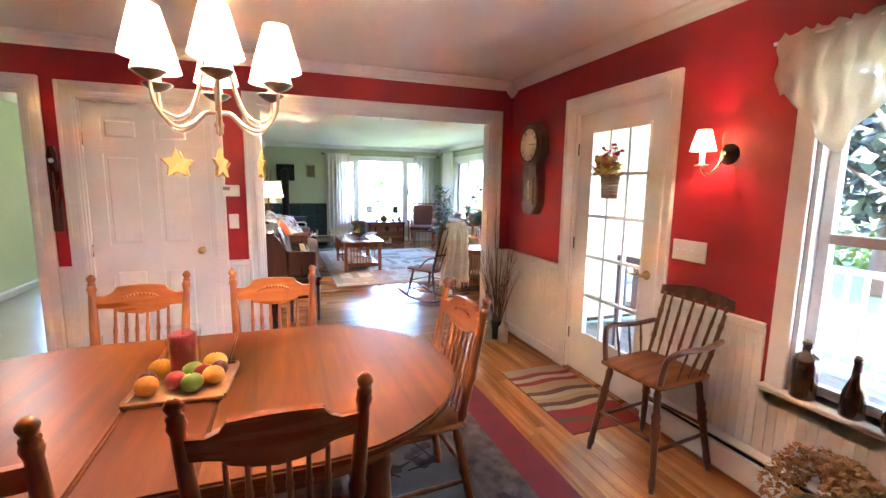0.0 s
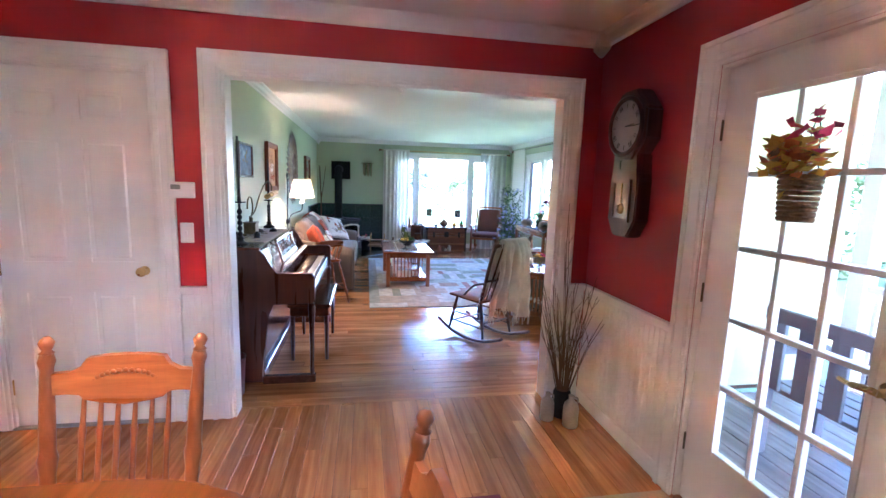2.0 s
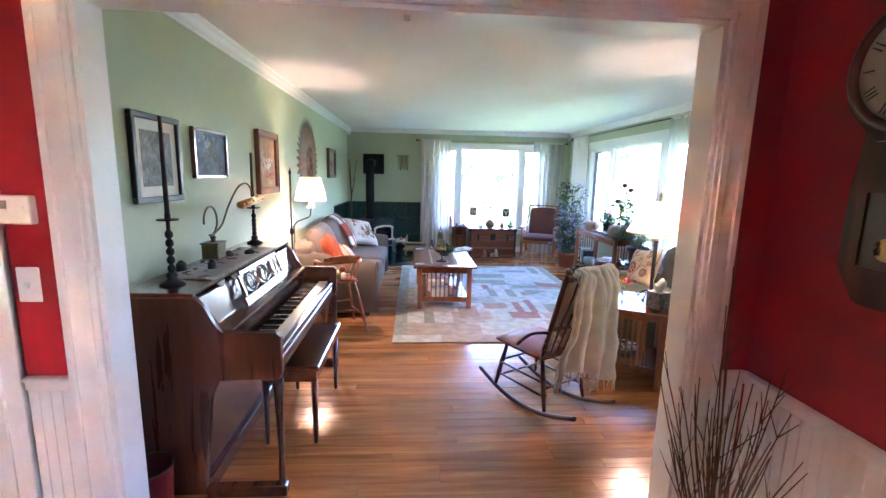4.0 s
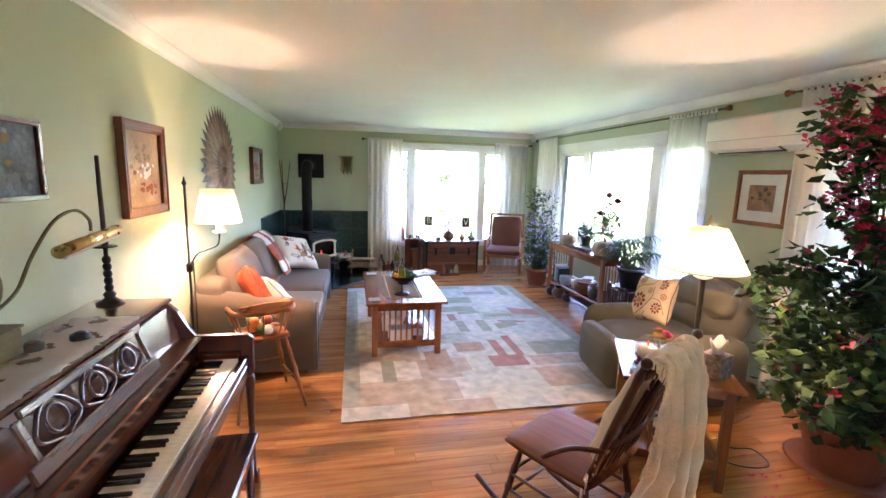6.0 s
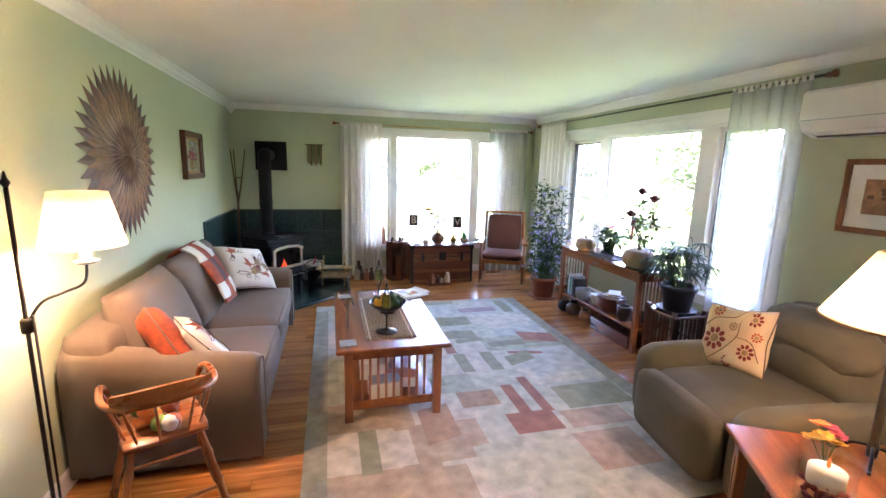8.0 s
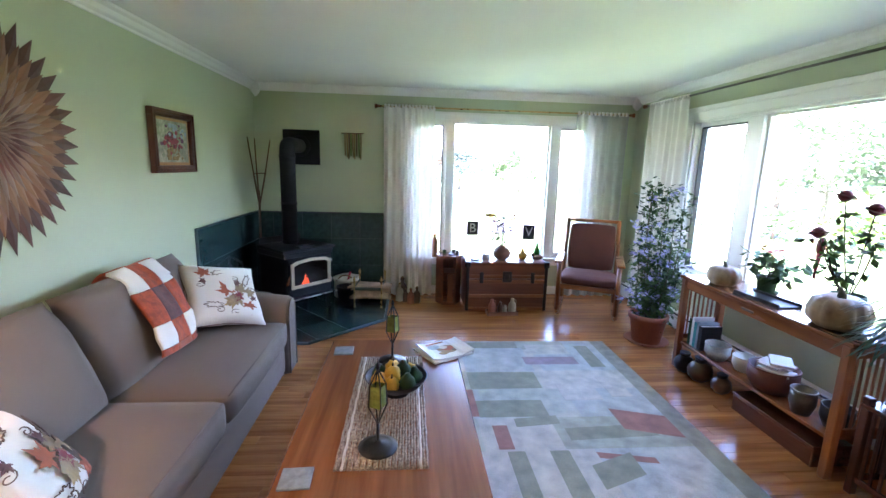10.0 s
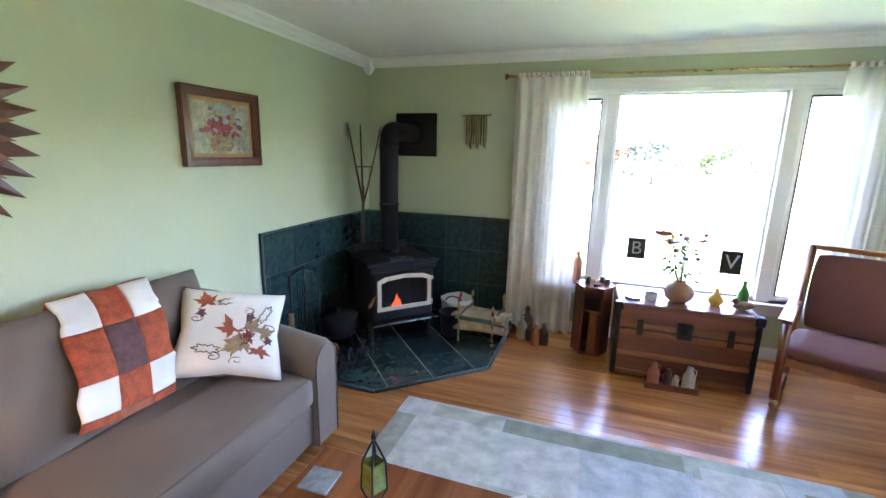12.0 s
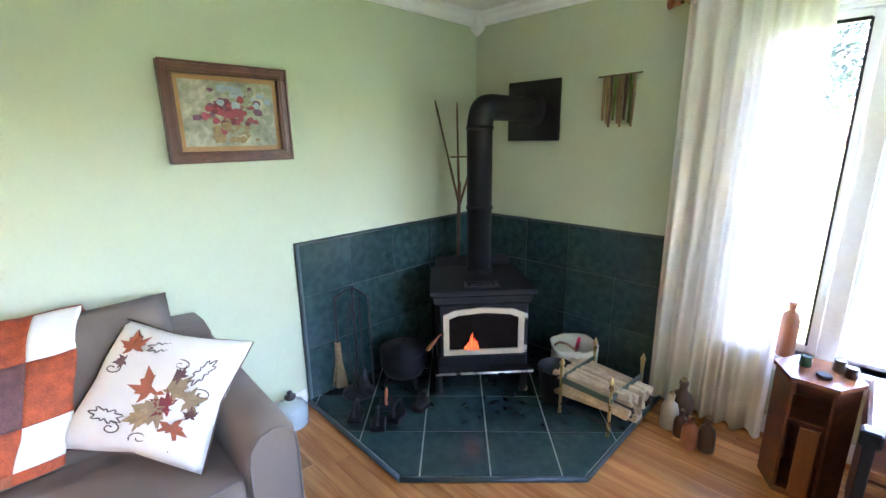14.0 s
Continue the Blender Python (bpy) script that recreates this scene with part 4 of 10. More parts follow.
for k in range(6):
    a = radians(60 * k + 37)
    d = Vector((math.cos(a), math.sin(a), 0))
    P = lambda r, z: d * r + Vector((0, 0, z))
    arm = part("arm", tube(B(), bend([P(0.012, 0.05), P(0.05, 0.045), P(0.10, 0.0), P(0.16, -0.012), P(0.215, 0.05), P(0.225, 0.135)], 6), 0.0065, 8), ANTIQUE, ce)
    part("brace", tube(B(), bend([P(0.022, 0.39), P(0.045, 0.22), P(0.09, 0.07), P(0.14, 0.02), P(0.195, 0.03)], 6), 0.0045, 8), ANTIQUE, arm)
    axm = Matrix.Translation(P(0.225, 0.135))
    part("drip_pan", lathe(B(), [(0.006, -0.014), (0.034, 0.0), (0.052, 0.014), (0.05, 0.017), (0.012, 0.007), (0.012, 0.085)], axis=axm), PEWTER, arm)
    part("shade", lathe(B(), [(0.083, 0.06), (0.042, 0.212), (0.0405, 0.212), (0.0815, 0.06)], axis=axm, seg=24, cap=False), SHADE, arm, "tapered white fabric shade, lit")
    part("lamp_bulb", ball(B(), P(0.225, 0.245), 0.014, 2, (1, 1, 1.6)), glow("bulb_glow", (1.0, 0.75, 0.45), 12.0) if k == 0 else bpy.data.materials["bulb_glow"], arm)
    w_ = d * 0.225 + Vector((cx, cy, cz + 0.305))
    bulb(w_.x, w_.y, w_.z, CHAND_W, 0.02)
for k in range(6):
    a = radians(60 * k + 37)
    s = thing("hanging_star", cx + 0.16 * math.cos(a), cy + 0.16 * math.sin(a), 1.525, 40 * k, "gold painted wooden star hung by a thread", "star", "stars below the chandelier")
    pts = [((0.052 if i % 2 == 0 else 0.023) * math.sin(math.pi * i / 5), (0.052 if i % 2 == 0 else 0.023) * math.cos(math.pi * i / 5)) for i in range(10)]
    bm = slab(B(), pts, 0.012, UPX)
    bmesh.ops.bevel(bm, geom=list(bm.edges), offset=0.002, segments=1, affect="EDGES")
    part("star_body", bm, STAR, s)
    part("thread", tube(B(), [(0.006, 0, 0.04), (0.006, 0, 0.153)], 0.0008, 4), PAPER, s)

# wall sconce
sc = thing("wall_sconce", DE, 1.275, 1.64, 0, "antique brass wall sconce with a lit pleated shade", "wall lamp")
part("back_plate", lathe(B(), [(0.052, 0), (0.052, 0.006), (0.04, 0.012), (0.036, 0.02), (0.02, 0.024), (0.015, 0.05)], axis=along((0, 0, 0), (-1, 0, 0)), seg=24), PEWTER, sc)
part("arm", tube(B(), bend([(-0.045, 0, 0), (-0.075, 0.0, -0.06), (-0.10, 0.03, -0.105), (-0.117, 0.052, -0.085), (-0.12, 0.055, -0.06)], 6), 0.006), BRASS, sc)
part("arm_hook", tube(B(), bend([(-0.05, 0, 0.01), (-0.07, -0.01, 0.07), (-0.05, 0.0, 0.105), (-0.04, 0.01, 0.09)], 6), 0.004), BRASS, sc)
axm = Matrix.Translation((-0.12, 0.055, -0.06))
part("candle_sleeve", lathe(B(), [(0.03, 0.0), (0.034, 0.006), (0.012, 0.01), (0.012, 0.085), (0.0, 0.085)], axis=axm), mat("ivory_sleeve", (0.75, 0.66, 0.48), 0.5), sc)
part("shade", lathe(B(), [(0.062, 0.075), (0.033, 0.18), (0.0315, 0.18), (0.0605, 0.075)], axis=axm, seg=24, cap=False), SHADE, sc, "pleated cream shade, lit")
bulb(DE - 0.12, 1.33, 1.71, SCONCE_W, 0.02)

# plates on the wall
sw = thing("light_switch_plate", DE - 0.006, 1.455, 1.12, 0, "wide white four-gang light switch plate", "light switch")
part("plate", box(-0.002, -0.108, -0.058, 0.006, 0.108, 0.058, 0.003), WHITEP, sw)
for k in range(4):
    part("toggle", box(-0.014, -0.074 + k * 0.046, -0.008, -0.002, -0.064 + k * 0.046, 0.008, 0.002), WHITEP, sw)
s2 = thing("light_switch", -0.228, DN - 0.006, 1.155, 0, "white single light switch", "light switch")
part("plate", box(-0.036, -0.001, -0.058, 0.036, 0.006, 0.058, 0.003), WHITEP, s2)
part("toggle", box(-0.005, -0.012, -0.01, 0.005, -0.001, 0.01, 0.002), WHITEP, s2)
th = thing("thermostat", -0.242, DN, 1.4, 0, "white wall thermostat with a small display", "thermostat")
part("housing", box(-0.068, -0.03, -0.045, 0.068, 0.0, 0.045, 0.004), WHITEP, th)
part("display", box(-0.05, -0.032, 0.004, 0.0, -0.029, 0.03), mat("lcd_grey", (0.25, 0.28, 0.24), 0.3), th)
part("button", box(0.02, -0.033, 0.004, 0.05, -0.029, 0.014), WHITEP, th)
ho = thing("wall_hanging", -1.365, DN, 1.4, 0, "long dark wooden carved board with a small white flower", "wall hanging")
part("board", slab(B(), [(-0.03, -0.3), (0.03, -0.3), (0.03, 0.24), (0.015, 0.3), (-0.015, 0.3), (-0.03, 0.24)], 0.025, UPY), MAHOGZ, ho)
part("inset_line", box(-0.005, -0.028, -0.26, 0.005, -0.024, 0.12), WALNUT, ho)
part("painted_flower", flower(B(), (0, -0.027, 0.2), 0.02, 6, 0, random.Random(2), 0.0), PAPER, ho).matrix_basis = Matrix.Translation((0, -0.027, 0.2)) @ pose(0, 0, 0, 90) @ Matrix.Translation((0, 0.027, -0.2))

# wall clock
ck = thing("wall_clock", DE, 3.06, -0.022, 0, "dark walnut octagon wall clock with a pendulum window", "clock")
oc = [(0.185 * math.cos(radians(22.5 + 45 * k)), 1.845 + 0.205 * math.sin(radians(22.5 + 45 * k))) for k in range(8)]
bm = slab(B(), oc, 0.10, Matrix.Translation((-0.10, 0, 0)) @ UPX)
bmesh.ops.bevel(bm, geom=list(bm.edges), offset=0.012, segments=2, affect="EDGES")
part("case_head", bm, WALNUT, ck)
bm = slab(B(), [(-0.115, 1.70), (0.115, 1.70), (0.105, 1.60), (0.13, 1.56), (0.13, 1.34), (0.07, 1.245), (-0.07, 1.245), (-0.13, 1.34), (-0.13, 1.56), (-0.105, 1.60)], 0.09, Matrix.Translation((-0.09, 0, 0)) @ UPX)
bmesh.ops.bevel(bm, geom=list(bm.edges), offset=0.008, segments=2, affect="EDGES")
part("case_trunk", bm, WALNUT, ck)
ax_ = along((-0.10, 0, 1.845), (-1, 0, 1.845))
part("bezel", lathe(B(), [(0.158, 0.0), (0.162, 0.012), (0.148, 0.02), (0.136, 0.012), (0.136, 0.0)], axis=ax_, seg=36, cap=False), WALNUT, ck)
part("dial", lathe(B(), [(0.15, 0.0), (0.15, 0.004), (0.0, 0.0045)], axis=ax_, seg=36), mat("clock_dial_paper", (0.50, 0.44, 0.36), 0.5, var=0.15, scale=8), ck)
bm = B()
for k in range(12):
    a = radians(30 * k)
    for off in ((0,), (-0.006, 0.006), (-0.01, 0, 0.01))[k % 3]:
        u_ = Vector((0, math.cos(a), math.sin(a)))
        v_ = Vector((0, -math.sin(a), math.cos(a)))
        p0 = Vector((-0.1052, 0, 1.845)) + u_ * 0.098 + v_ * off
        tube(bm, [p0, p0 + u_ * 0.028], 0.002, 4)
part("numerals", bm, BLACKP, ck)
for L, a in ((0.075, 175), (0.11, 182)):
    a = radians(a)
    part("hand_bar", tube(B(), [(-0.107, 0, 1.845), (-0.107, L * math.cos(a), 1.845 + L * math.sin(a))], [0.004, 0.0015], 6), BLACKP, ck)
part("window_frame", bx(bx(bx(bx(B(), -0.1, -0.085, 1.33, -0.088, -0.065, 1.56), -0.1, 0.065, 1.33, -0.088, 0.085, 1.56), -0.1, -0.065, 1.54, -0.088, 0.065, 1.56), -0.1, -0.065, 1.33, -0.088, 0.065, 1.35), WALNUT, ck)
part("window_glass", box(-0.092, -0.065, 1.35, -0.09, 0.065, 1.54), mat("clock_glass_back", (0.16, 0.13, 0.10), 0.08, var=0.2, coat=1.0), ck)
part("pendulum", lathe(B(), [(0.03, 0.0), (0.028, 0.006), (0.0, 0.008)], axis=along((-0.092, 0, 1.40), (-1, 0, 1.40)), seg=24), BRASS, ck)
part("pendulum_rod", tube(B(), [(-0.094, 0, 1.42), (-0.094, 0, 1.54)], 0.003, 6), BRASS, ck)

# basket of autumn flowers on the glazed door
bk = thing("door_basket", DE + 0.02, 2.085, 1.40, 0, "brown wicker basket of orange autumn leaves on the door", "flower basket")
bm = B()
for k in range(9):
    z = k * 0.018
    r = 0.052 + 0.012 * k / 8
    tube(bm, [(-0.062 + r * 0.75 * math.cos(a), r * math.sin(a), z) for a in [2 * math.pi * i / 20 for i in range(21)]], 0.0095, 6, False)
part("basket", bm, WICKER, bk)
part("basket_bottom", lathe(B(), [(0.042, -0.006), (0.042, 0.01)], cx=-0.062, seg=16), WICKER, bk)
part("hanger", tube(B(), bend([(-0.03, -0.03, 0.15), (-0.026, 0, 0.36), (-0.03, 0.03, 0.15)], 6), 0.002, 5), IRON2, bk)
rg = random.Random(8)
for nm, m_, n_, s_, c_ in (("orange_leaves", ORPET, 60, 0.06, (0, 0.0)), ("yellow_leaves", YELLOW, 80, 0.062, (0.02, 0.02)), ("red_leaves", MAGENTA, 16, 0.055, (-0.05, 0.1)), ("tan_leaves", STRAW, 16, 0.06, (0.05, -0.02))):
    foliage(nm, [(-0.085 + rg.gauss(0, 0.025), c_[0] + rg.gauss(0, 0.045), 0.20 + c_[1] + rg.gauss(0, 0.035)) for _ in range(n_)], s_, m_, bk, rg, 0.0, 0.7)

# bow-back child's high armchair by the door
ac = thing("tall_armchair", 1.965, 1.335, 0, -84, "tall dark wooden armchair with turned legs and a curved back", "chair")
soft(bm := B(), -0.19, -0.19, 0.50, 0.19, 0.19, 0.535, 0.016, -0.008, 6)
part("seat", bm, SEATW, ac, "worn wooden seat")
for sx in (-1, 1):
    for sy in (-1, 1):
        part("leg", turned(B(), (sx * 0.205, sy * 0.215, 0), (sx * 0.145, sy * 0.15, 0.51), 0.0185, 10, (0.1, 0.55, 0.62, 0.7, 0.9)), DARKW, ac)
    part("stretcher", tube(B(), [(sx * 0.185, -0.19, 0.2), (sx * 0.185, 0.19, 0.2)], 0.009), DARKW, ac)
    part("arm", tube(B(), bend([(sx * 0.20, 0.235, 0.70), (sx * 0.215, 0.08, 0.69), (sx * 0.22, -0.10, 0.70), (sx * 0.19, -0.16, 0.655), (sx * 0.17, -0.17, 0.53)], 6), 0.015), DARKW, ac)
    for k in range(3):
        part("arm_spindle", turned(B(), (sx * 0.175, -0.06 + k * 0.085, 0.525), (sx * 0.215, -0.05 + k * 0.095, 0.69), 0.007, 8, (0.5,)), DARKW, ac)
    part("back_post", turned(B(), (sx * 0.165, 0.165, 0.52), (sx * 0.178, 0.285, 0.87), 0.012, 8, (0.3, 0.7)), DARKW, ac)
part("stretcher", tube(B(), [(-0.185, -0.19, 0.24), (0.185, -0.19, 0.24)], 0.009), DARKW, ac)
part("stretcher", tube(B(), [(-0.185, 0.195, 0.24), (0.185, 0.195, 0.24)], 0.009), DARKW, ac)
for k in range(5):
    x = -0.11 + k * 0.055
    part("spindle", turned(B(), (x, 0.165, 0.53), (x * 1.2, 0.285, 0.87), 0.0085, 8, (0.25, 0.7)), DARKW, ac)
bm = B()
n_ = 14
rows = []
for i in range(n_ + 1):
    u = i / n_ * 2 - 1
    x, y, h = 0.205 * u, 0.285 + 0.03 * (1 - u * u), 0.05 + 0.025 * math.cos(u * math.pi / 2)
    rows.append([bm.verts.new((x, y - 0.012, 0.855)), bm.verts.new((x, y + 0.012, 0.855)), bm.verts.new((x, y + 0.022, 0.855 + h)), bm.verts.new((x, y - 0.0, 0.857 + h))])
for a, b in zip(rows, rows[1:]):
    for i in range(4):
        bm.faces.new((a[i], a[(i + 1) % 4], b[(i + 1) % 4], b[i]))
bm.faces.new(rows[0]), bm.faces.new(rows[-1][::-1])
bmesh.ops.recalc_face_normals(bm, faces=bm.faces)
part("crest_rail", bm, DARKW, ac)

# rugs
sr = thing("striped_rug", 1.99, 2.115, 0.0, 0, "small woven rug with red, tan and brown stripes", "rug")
rg = random.Random(3)
STR = [mat("stripe_red", (0.24, 0.016, 0.02), 0.95, bump=0.6), mat("stripe_tan", (0.36, 0.25, 0.13), 0.95, bump=0.6), mat("stripe_brown", (0.10, 0.05, 0.03), 0.95, bump=0.6), mat("stripe_cream", (0.42, 0.34, 0.22), 0.95, bump=0.6)]
y = -0.46
seq = (0, 0, 2, 0, 0, 3, 2, 1, 3, 2, 1, 1, 0, 3, 0, 1, 1)
for i, k in enumerate(seq):
    h = 0.92 / len(seq)
    vs, bm = [], B()
    for j in range(13):
        x = -0.265 + 0.53 * j / 12
        w0, w1 = 0.012 * math.sin(j * 0.7 + i * 0.25), 0.012 * math.sin(j * 0.7 + (i + 1) * 0.25)
        lo, hi = (0 if i == 0 else w0), (0 if i == len(seq) - 1 else w1)
        vs.append((bm.verts.new((x, y + lo, 0.007)), bm.verts.new((x, y + h + hi, 0.007))))
    for a, b in zip(vs, vs[1:]):
        bm.faces.new((a[0], b[0], b[1], a[1]))
    part("stripe", bm, STR[k], sr)
    y += h
part("rug_backing", box(-0.265, -0.46, 0.0005, 0.265, 0.46, 0.0062), STR[2], sr)
dr = thing("dining_rug", -0.2, 1.33, 0.0, 0, "large grey floral rug with a crimson border", "rug")
bm = box(-1.65, -1.32, 0.0005, 1.635, 1.32, 0.009, 0.003)
part("border", bm, mat("crimson_pile", (0.19, 0.012, 0.020), 0.95, var=0.3, scale=9, bump=0.8, fine=200), dr)
part("inner_border", box(-1.45, -1.12, 0.009, 1.435, 1.12, 0.0105), mat("mottled_brown_pile", (0.12, 0.06, 0.055), 0.95, var=0.6, scale=14, bump=0.8, fine=200, col2=(0.22, 0.17, 0.14)), dr)
part("field", box(-1.22, -0.9, 0.0105, 1.205, 0.9, 0.012), mat("grey_pile", (0.15, 0.13, 0.11), 0.95, var=0.35, scale=6, bump=0.8, fine=200), dr)
DARKPILE = mat("dark_pile", (0.05, 0.03, 0.03), 0.95)
for k in range(16):
    bm = B()
    x, y = rg.uniform(0.3, 1.3), rg.uniform(-0.85, 1.0)
    a = rg.uniform(0, 6)
    pts = bend([(x, y, 0.0125), (x + 0.15 * math.cos(a), y + 0.15 * math.sin(a), 0.0125), (x + 0.25 * math.cos(a + 0.8), y + 0.25 * math.sin(a + 0.8), 0.0125)], 5)
    tube(bm, pts, 0.004, 4)
    for s in (4, 8):
        q = pts[s]
        slab(bm, [(q.x + 0.07 * math.cos(a + t) * abs(math.cos(t)), q.y + 0.07 * math.sin(a + t) * abs(math.cos(t))) for t in [2 * math.pi * i / 10 for i in range(10)]], 0.0015, Matrix.Translation((0, 0, 0.012)))
    part("vine_motif", bm, DARKPILE, dr)

# twigs in a pot, stone jugs
tv = thing("twig_vase", 2.06, 3.33, 0, 0, "dark pot of tall bare twigs", "vase")
part("pot", lathe(B(), [(0.05, 0), (0.06, 0.005), (0.065, 0.1), (0.055, 0.17), (0.045, 0.185), (0.04, 0.18), (0.04, 0.1), (0.0, 0.1)]), IRON, tv)
rg = random.Random(11)
for k in range(44):
    a, r_ = rg.uniform(0, 6.28), rg.uniform(0.06, 0.26)
    h = rg.uniform(0.5, 0.95)
    if k < 3:
        h, r_ = 1.15 + 0.12 * k, 0.05
    ex, ey = min(0.18, r_ * math.cos(a)), min(0.16, r_ * math.sin(a))
    pts = bend([(0.02 * math.cos(a), 0.02 * math.sin(a), 0.1), (ex * 0.35, ey * 0.35, h * 0.45), (ex * 0.7 + rg.uniform(-0.02, 0.02), ey * 0.7, h * 0.75), (ex, ey, h)], 4)
    bm = tube(B(), pts, [0.0042 - 0.003 * i / len(pts) for i in range(len(pts))], 5)
    for _ in range(2):
        q = pts[rg.randrange(5, 11)]
        tube(bm, [q, q + Vector((rg.uniform(-0.05, 0.05), rg.uniform(-0.05, 0.05), rg.uniform(0.06, 0.14)))], [0.0022, 0.001], 4)
    part("twig", bm, TWIG, tv)
for x, y, s, m_, lb in ((2.065, 3.205, 1.0, STONEC, "cream stoneware jug on the floor"), (1.95, 3.30, 0.9, STONEC, "small cream stoneware jug on the floor")):
    j = thing("stone_jug", x, y, 0, 0, lb, "jug", "jugs by the twigs")
    part("jug_body", lathe(B(), [(0.045 * s, 0), (0.048 * s, 0.01), (0.048 * s, 0.12 * s), (0.04 * s, 0.15 * s), (0.018 * s, 0.17 * s), (0.018 * s, 0.195 * s), (0.02 * s, 0.2 * s), (0.0, 0.2 * s)]), m_, j)
    part("jug_handle", tube(B(), bend([(0.018 * s, 0, 0.185 * s), (0.04 * s, 0, 0.18 * s), (0.042 * s, 0, 0.15 * s)], 5), 0.005), m_, j)

# baseboard heater
he = thing("baseboard_heater", DE - 0.011, -0.4, 0.0, 0, "long white baseboard heater with a dark slot", "heater")
bm = slab(B(), [(0.0, 0.03), (-0.055, 0.03), (-0.068, 0.05), (-0.068, 0.165), (-0.05, 0.172), (-0.05, 0.06), (0.0, 0.06)], 4.0, Matrix.Translation((0, 2.0, 0)) @ UPY)
part("front_cover", bm, WHITEP, he)
part("hood", slab(B(), [(0.0, 0.195), (-0.055, 0.195), (-0.06, 0.204), (0.0, 0.212)], 4.0, Matrix.Translation((0, 2.0, 0)) @ UPY), WHITEP, he)
part("slot", box(-0.045, -2.0, 0.06, -0.002, 2.0, 0.19), IRON, he)
part("end_cap", box(-0.07, 2.0, 0.02, 0.0, 2.03, 0.213, 0.004), WHITEP, he)

# bottles on the sill, dried flowers, valance
for y, prof, lb in ((0.815, [(0.048, 0), (0.05, 0.01), (0.05, 0.16), (0.042, 0.19), (0.02, 0.205), (0.019, 0.235), (0.022, 0.24), (0.022, 0.252), (0, 0.252)], "tall dark brown glass bottle"), (0.635, [(0.04, 0), (0.043, 0.01), (0.04, 0.1), (0.018, 0.165), (0.014, 0.225), (0.017, 0.23), (0.016, 0.245), (0, 0.245)], "slim amber glass bottle"), (0.47, [(0.06, 0), (0.07, 0.02), (0.07, 0.07), (0.05, 0.105), (0.016, 0.125), (0.014, 0.16), (0.018, 0.165), (0, 0.168)], "squat amber glass bottle")):
    b_ = thing("glass_bottle", DE - 0.005, y, DWIN[2], 0, lb + " on the window sill", "bottle", "bottles on the sill")
    part("bottle_body", lathe(B(), prof), AMBER, b_)
    part("cork", lathe(B(), [(0.01, prof[-1][1] - 0.005), (0.011, prof[-1][1] + 0.012)], seg=10), STRAW, b_)
dg = thing("dried_grass", DE - 0.005, 0.47, DWIN[2] + 0.165, 0, "dry feather grass in a squat bottle", "dried flowers")
rg = random.Random(4)
for k in range(12):
    e = Vector((rg.uniform(-0.06, 0.03), rg.uniform(-0.08, 0.08), rg.uniform(0.2, 0.4)))
    part("stalk", tube(B(), bend([(0, 0, -0.05), e * 0.5, e], 4), [0.0015] * 5 + [0.006, 0.008, 0.007, 0.002], 5), STRAW, dg)
DRYFL = [mat("dried_flower_tan", (0.56, 0.28, 0.10), 0.9, var=0.3, scale=20), mat("dried_flower_brown", (0.44, 0.20, 0.07), 0.9, var=0.3, scale=20)]
hy = thing("dried_hydrangea", 2.06, 0.575, 0.0, 0, "big bunch of dried tan hydrangea in a stone crock", "dried flowers")
part("crock", lathe(B(), [(0.09, 0), (0.10, 0.01), (0.11, 0.2), (0.105, 0.24), (0.09, 0.24), (0.09, 0.1), (0, 0.1)]), STONEC, hy)
rg = random.Random(6)
for k in range(17):
    a, e = rg.uniform(0, 6.28), rg.uniform(0.0, 1.3)
    c_ = Vector((0.13 * math.cos(a) * math.cos(e), 0.16 * math.sin(a) * math.cos(e), 0.29 + 0.12 * math.sin(e)))
    sp = []
    for _ in range(170):
        v = Vector((rg.gauss(0, 1), rg.gauss(0, 1), rg.gauss(0, 1))).normalized()
        sp.append(c_ + v * 0.062 * rg.uniform(0.85, 1.05))
    foliage("flower_head", sp, 0.024, DRYFL[k % 2], hy, rg, 0.0, 0.9)
va = thing("valance", DE - 0.05, 0.0, 0.0, 0, "gathered cream window valance with a drooping point", "curtain")
vs, fs, n_, mz = [], [], 70, 12
for i in range(n_ + 1):
    u = i / n_
    y = 1.045 - 1.40 * u
    low = 1.88 - 0.27 * max(0, 1 - abs(y - 0.80) / 0.2) - 0.2 * max(0, 1 - abs(y - 0.30) / 0.3)
    for j in range(mz + 1):
        v = j / mz
        vs.append((-0.008 * math.sin(i * 1.35 + 0.6 * math.sin(j * 0.5)) * (0.5 + 0.7 * v) - 0.012 * noise.noise(Vector((i * 0.12, j * 0.35, 5))) - 0.025 * math.sin(math.pi * min(1, v * 1.2)), y + 0.012 * math.sin(j * 0.9 + i), 2.13 + 0.012 * math.sin(i * 2.0) * (v < 0.05) - (2.13 - low) * v))
for i in range(n_):
    for j in range(mz):
        a = i * (mz + 1) + j
        fs.append((a, a + mz + 1, a + mz + 2, a + 1))
sheet("cloth", vs, fs, LACE, va, 0.003)
part("valance_rod", tube(B(), [(0.0, 1.08, 2.105), (0.0, -0.38, 2.105)], 0.008), WHITE, va)

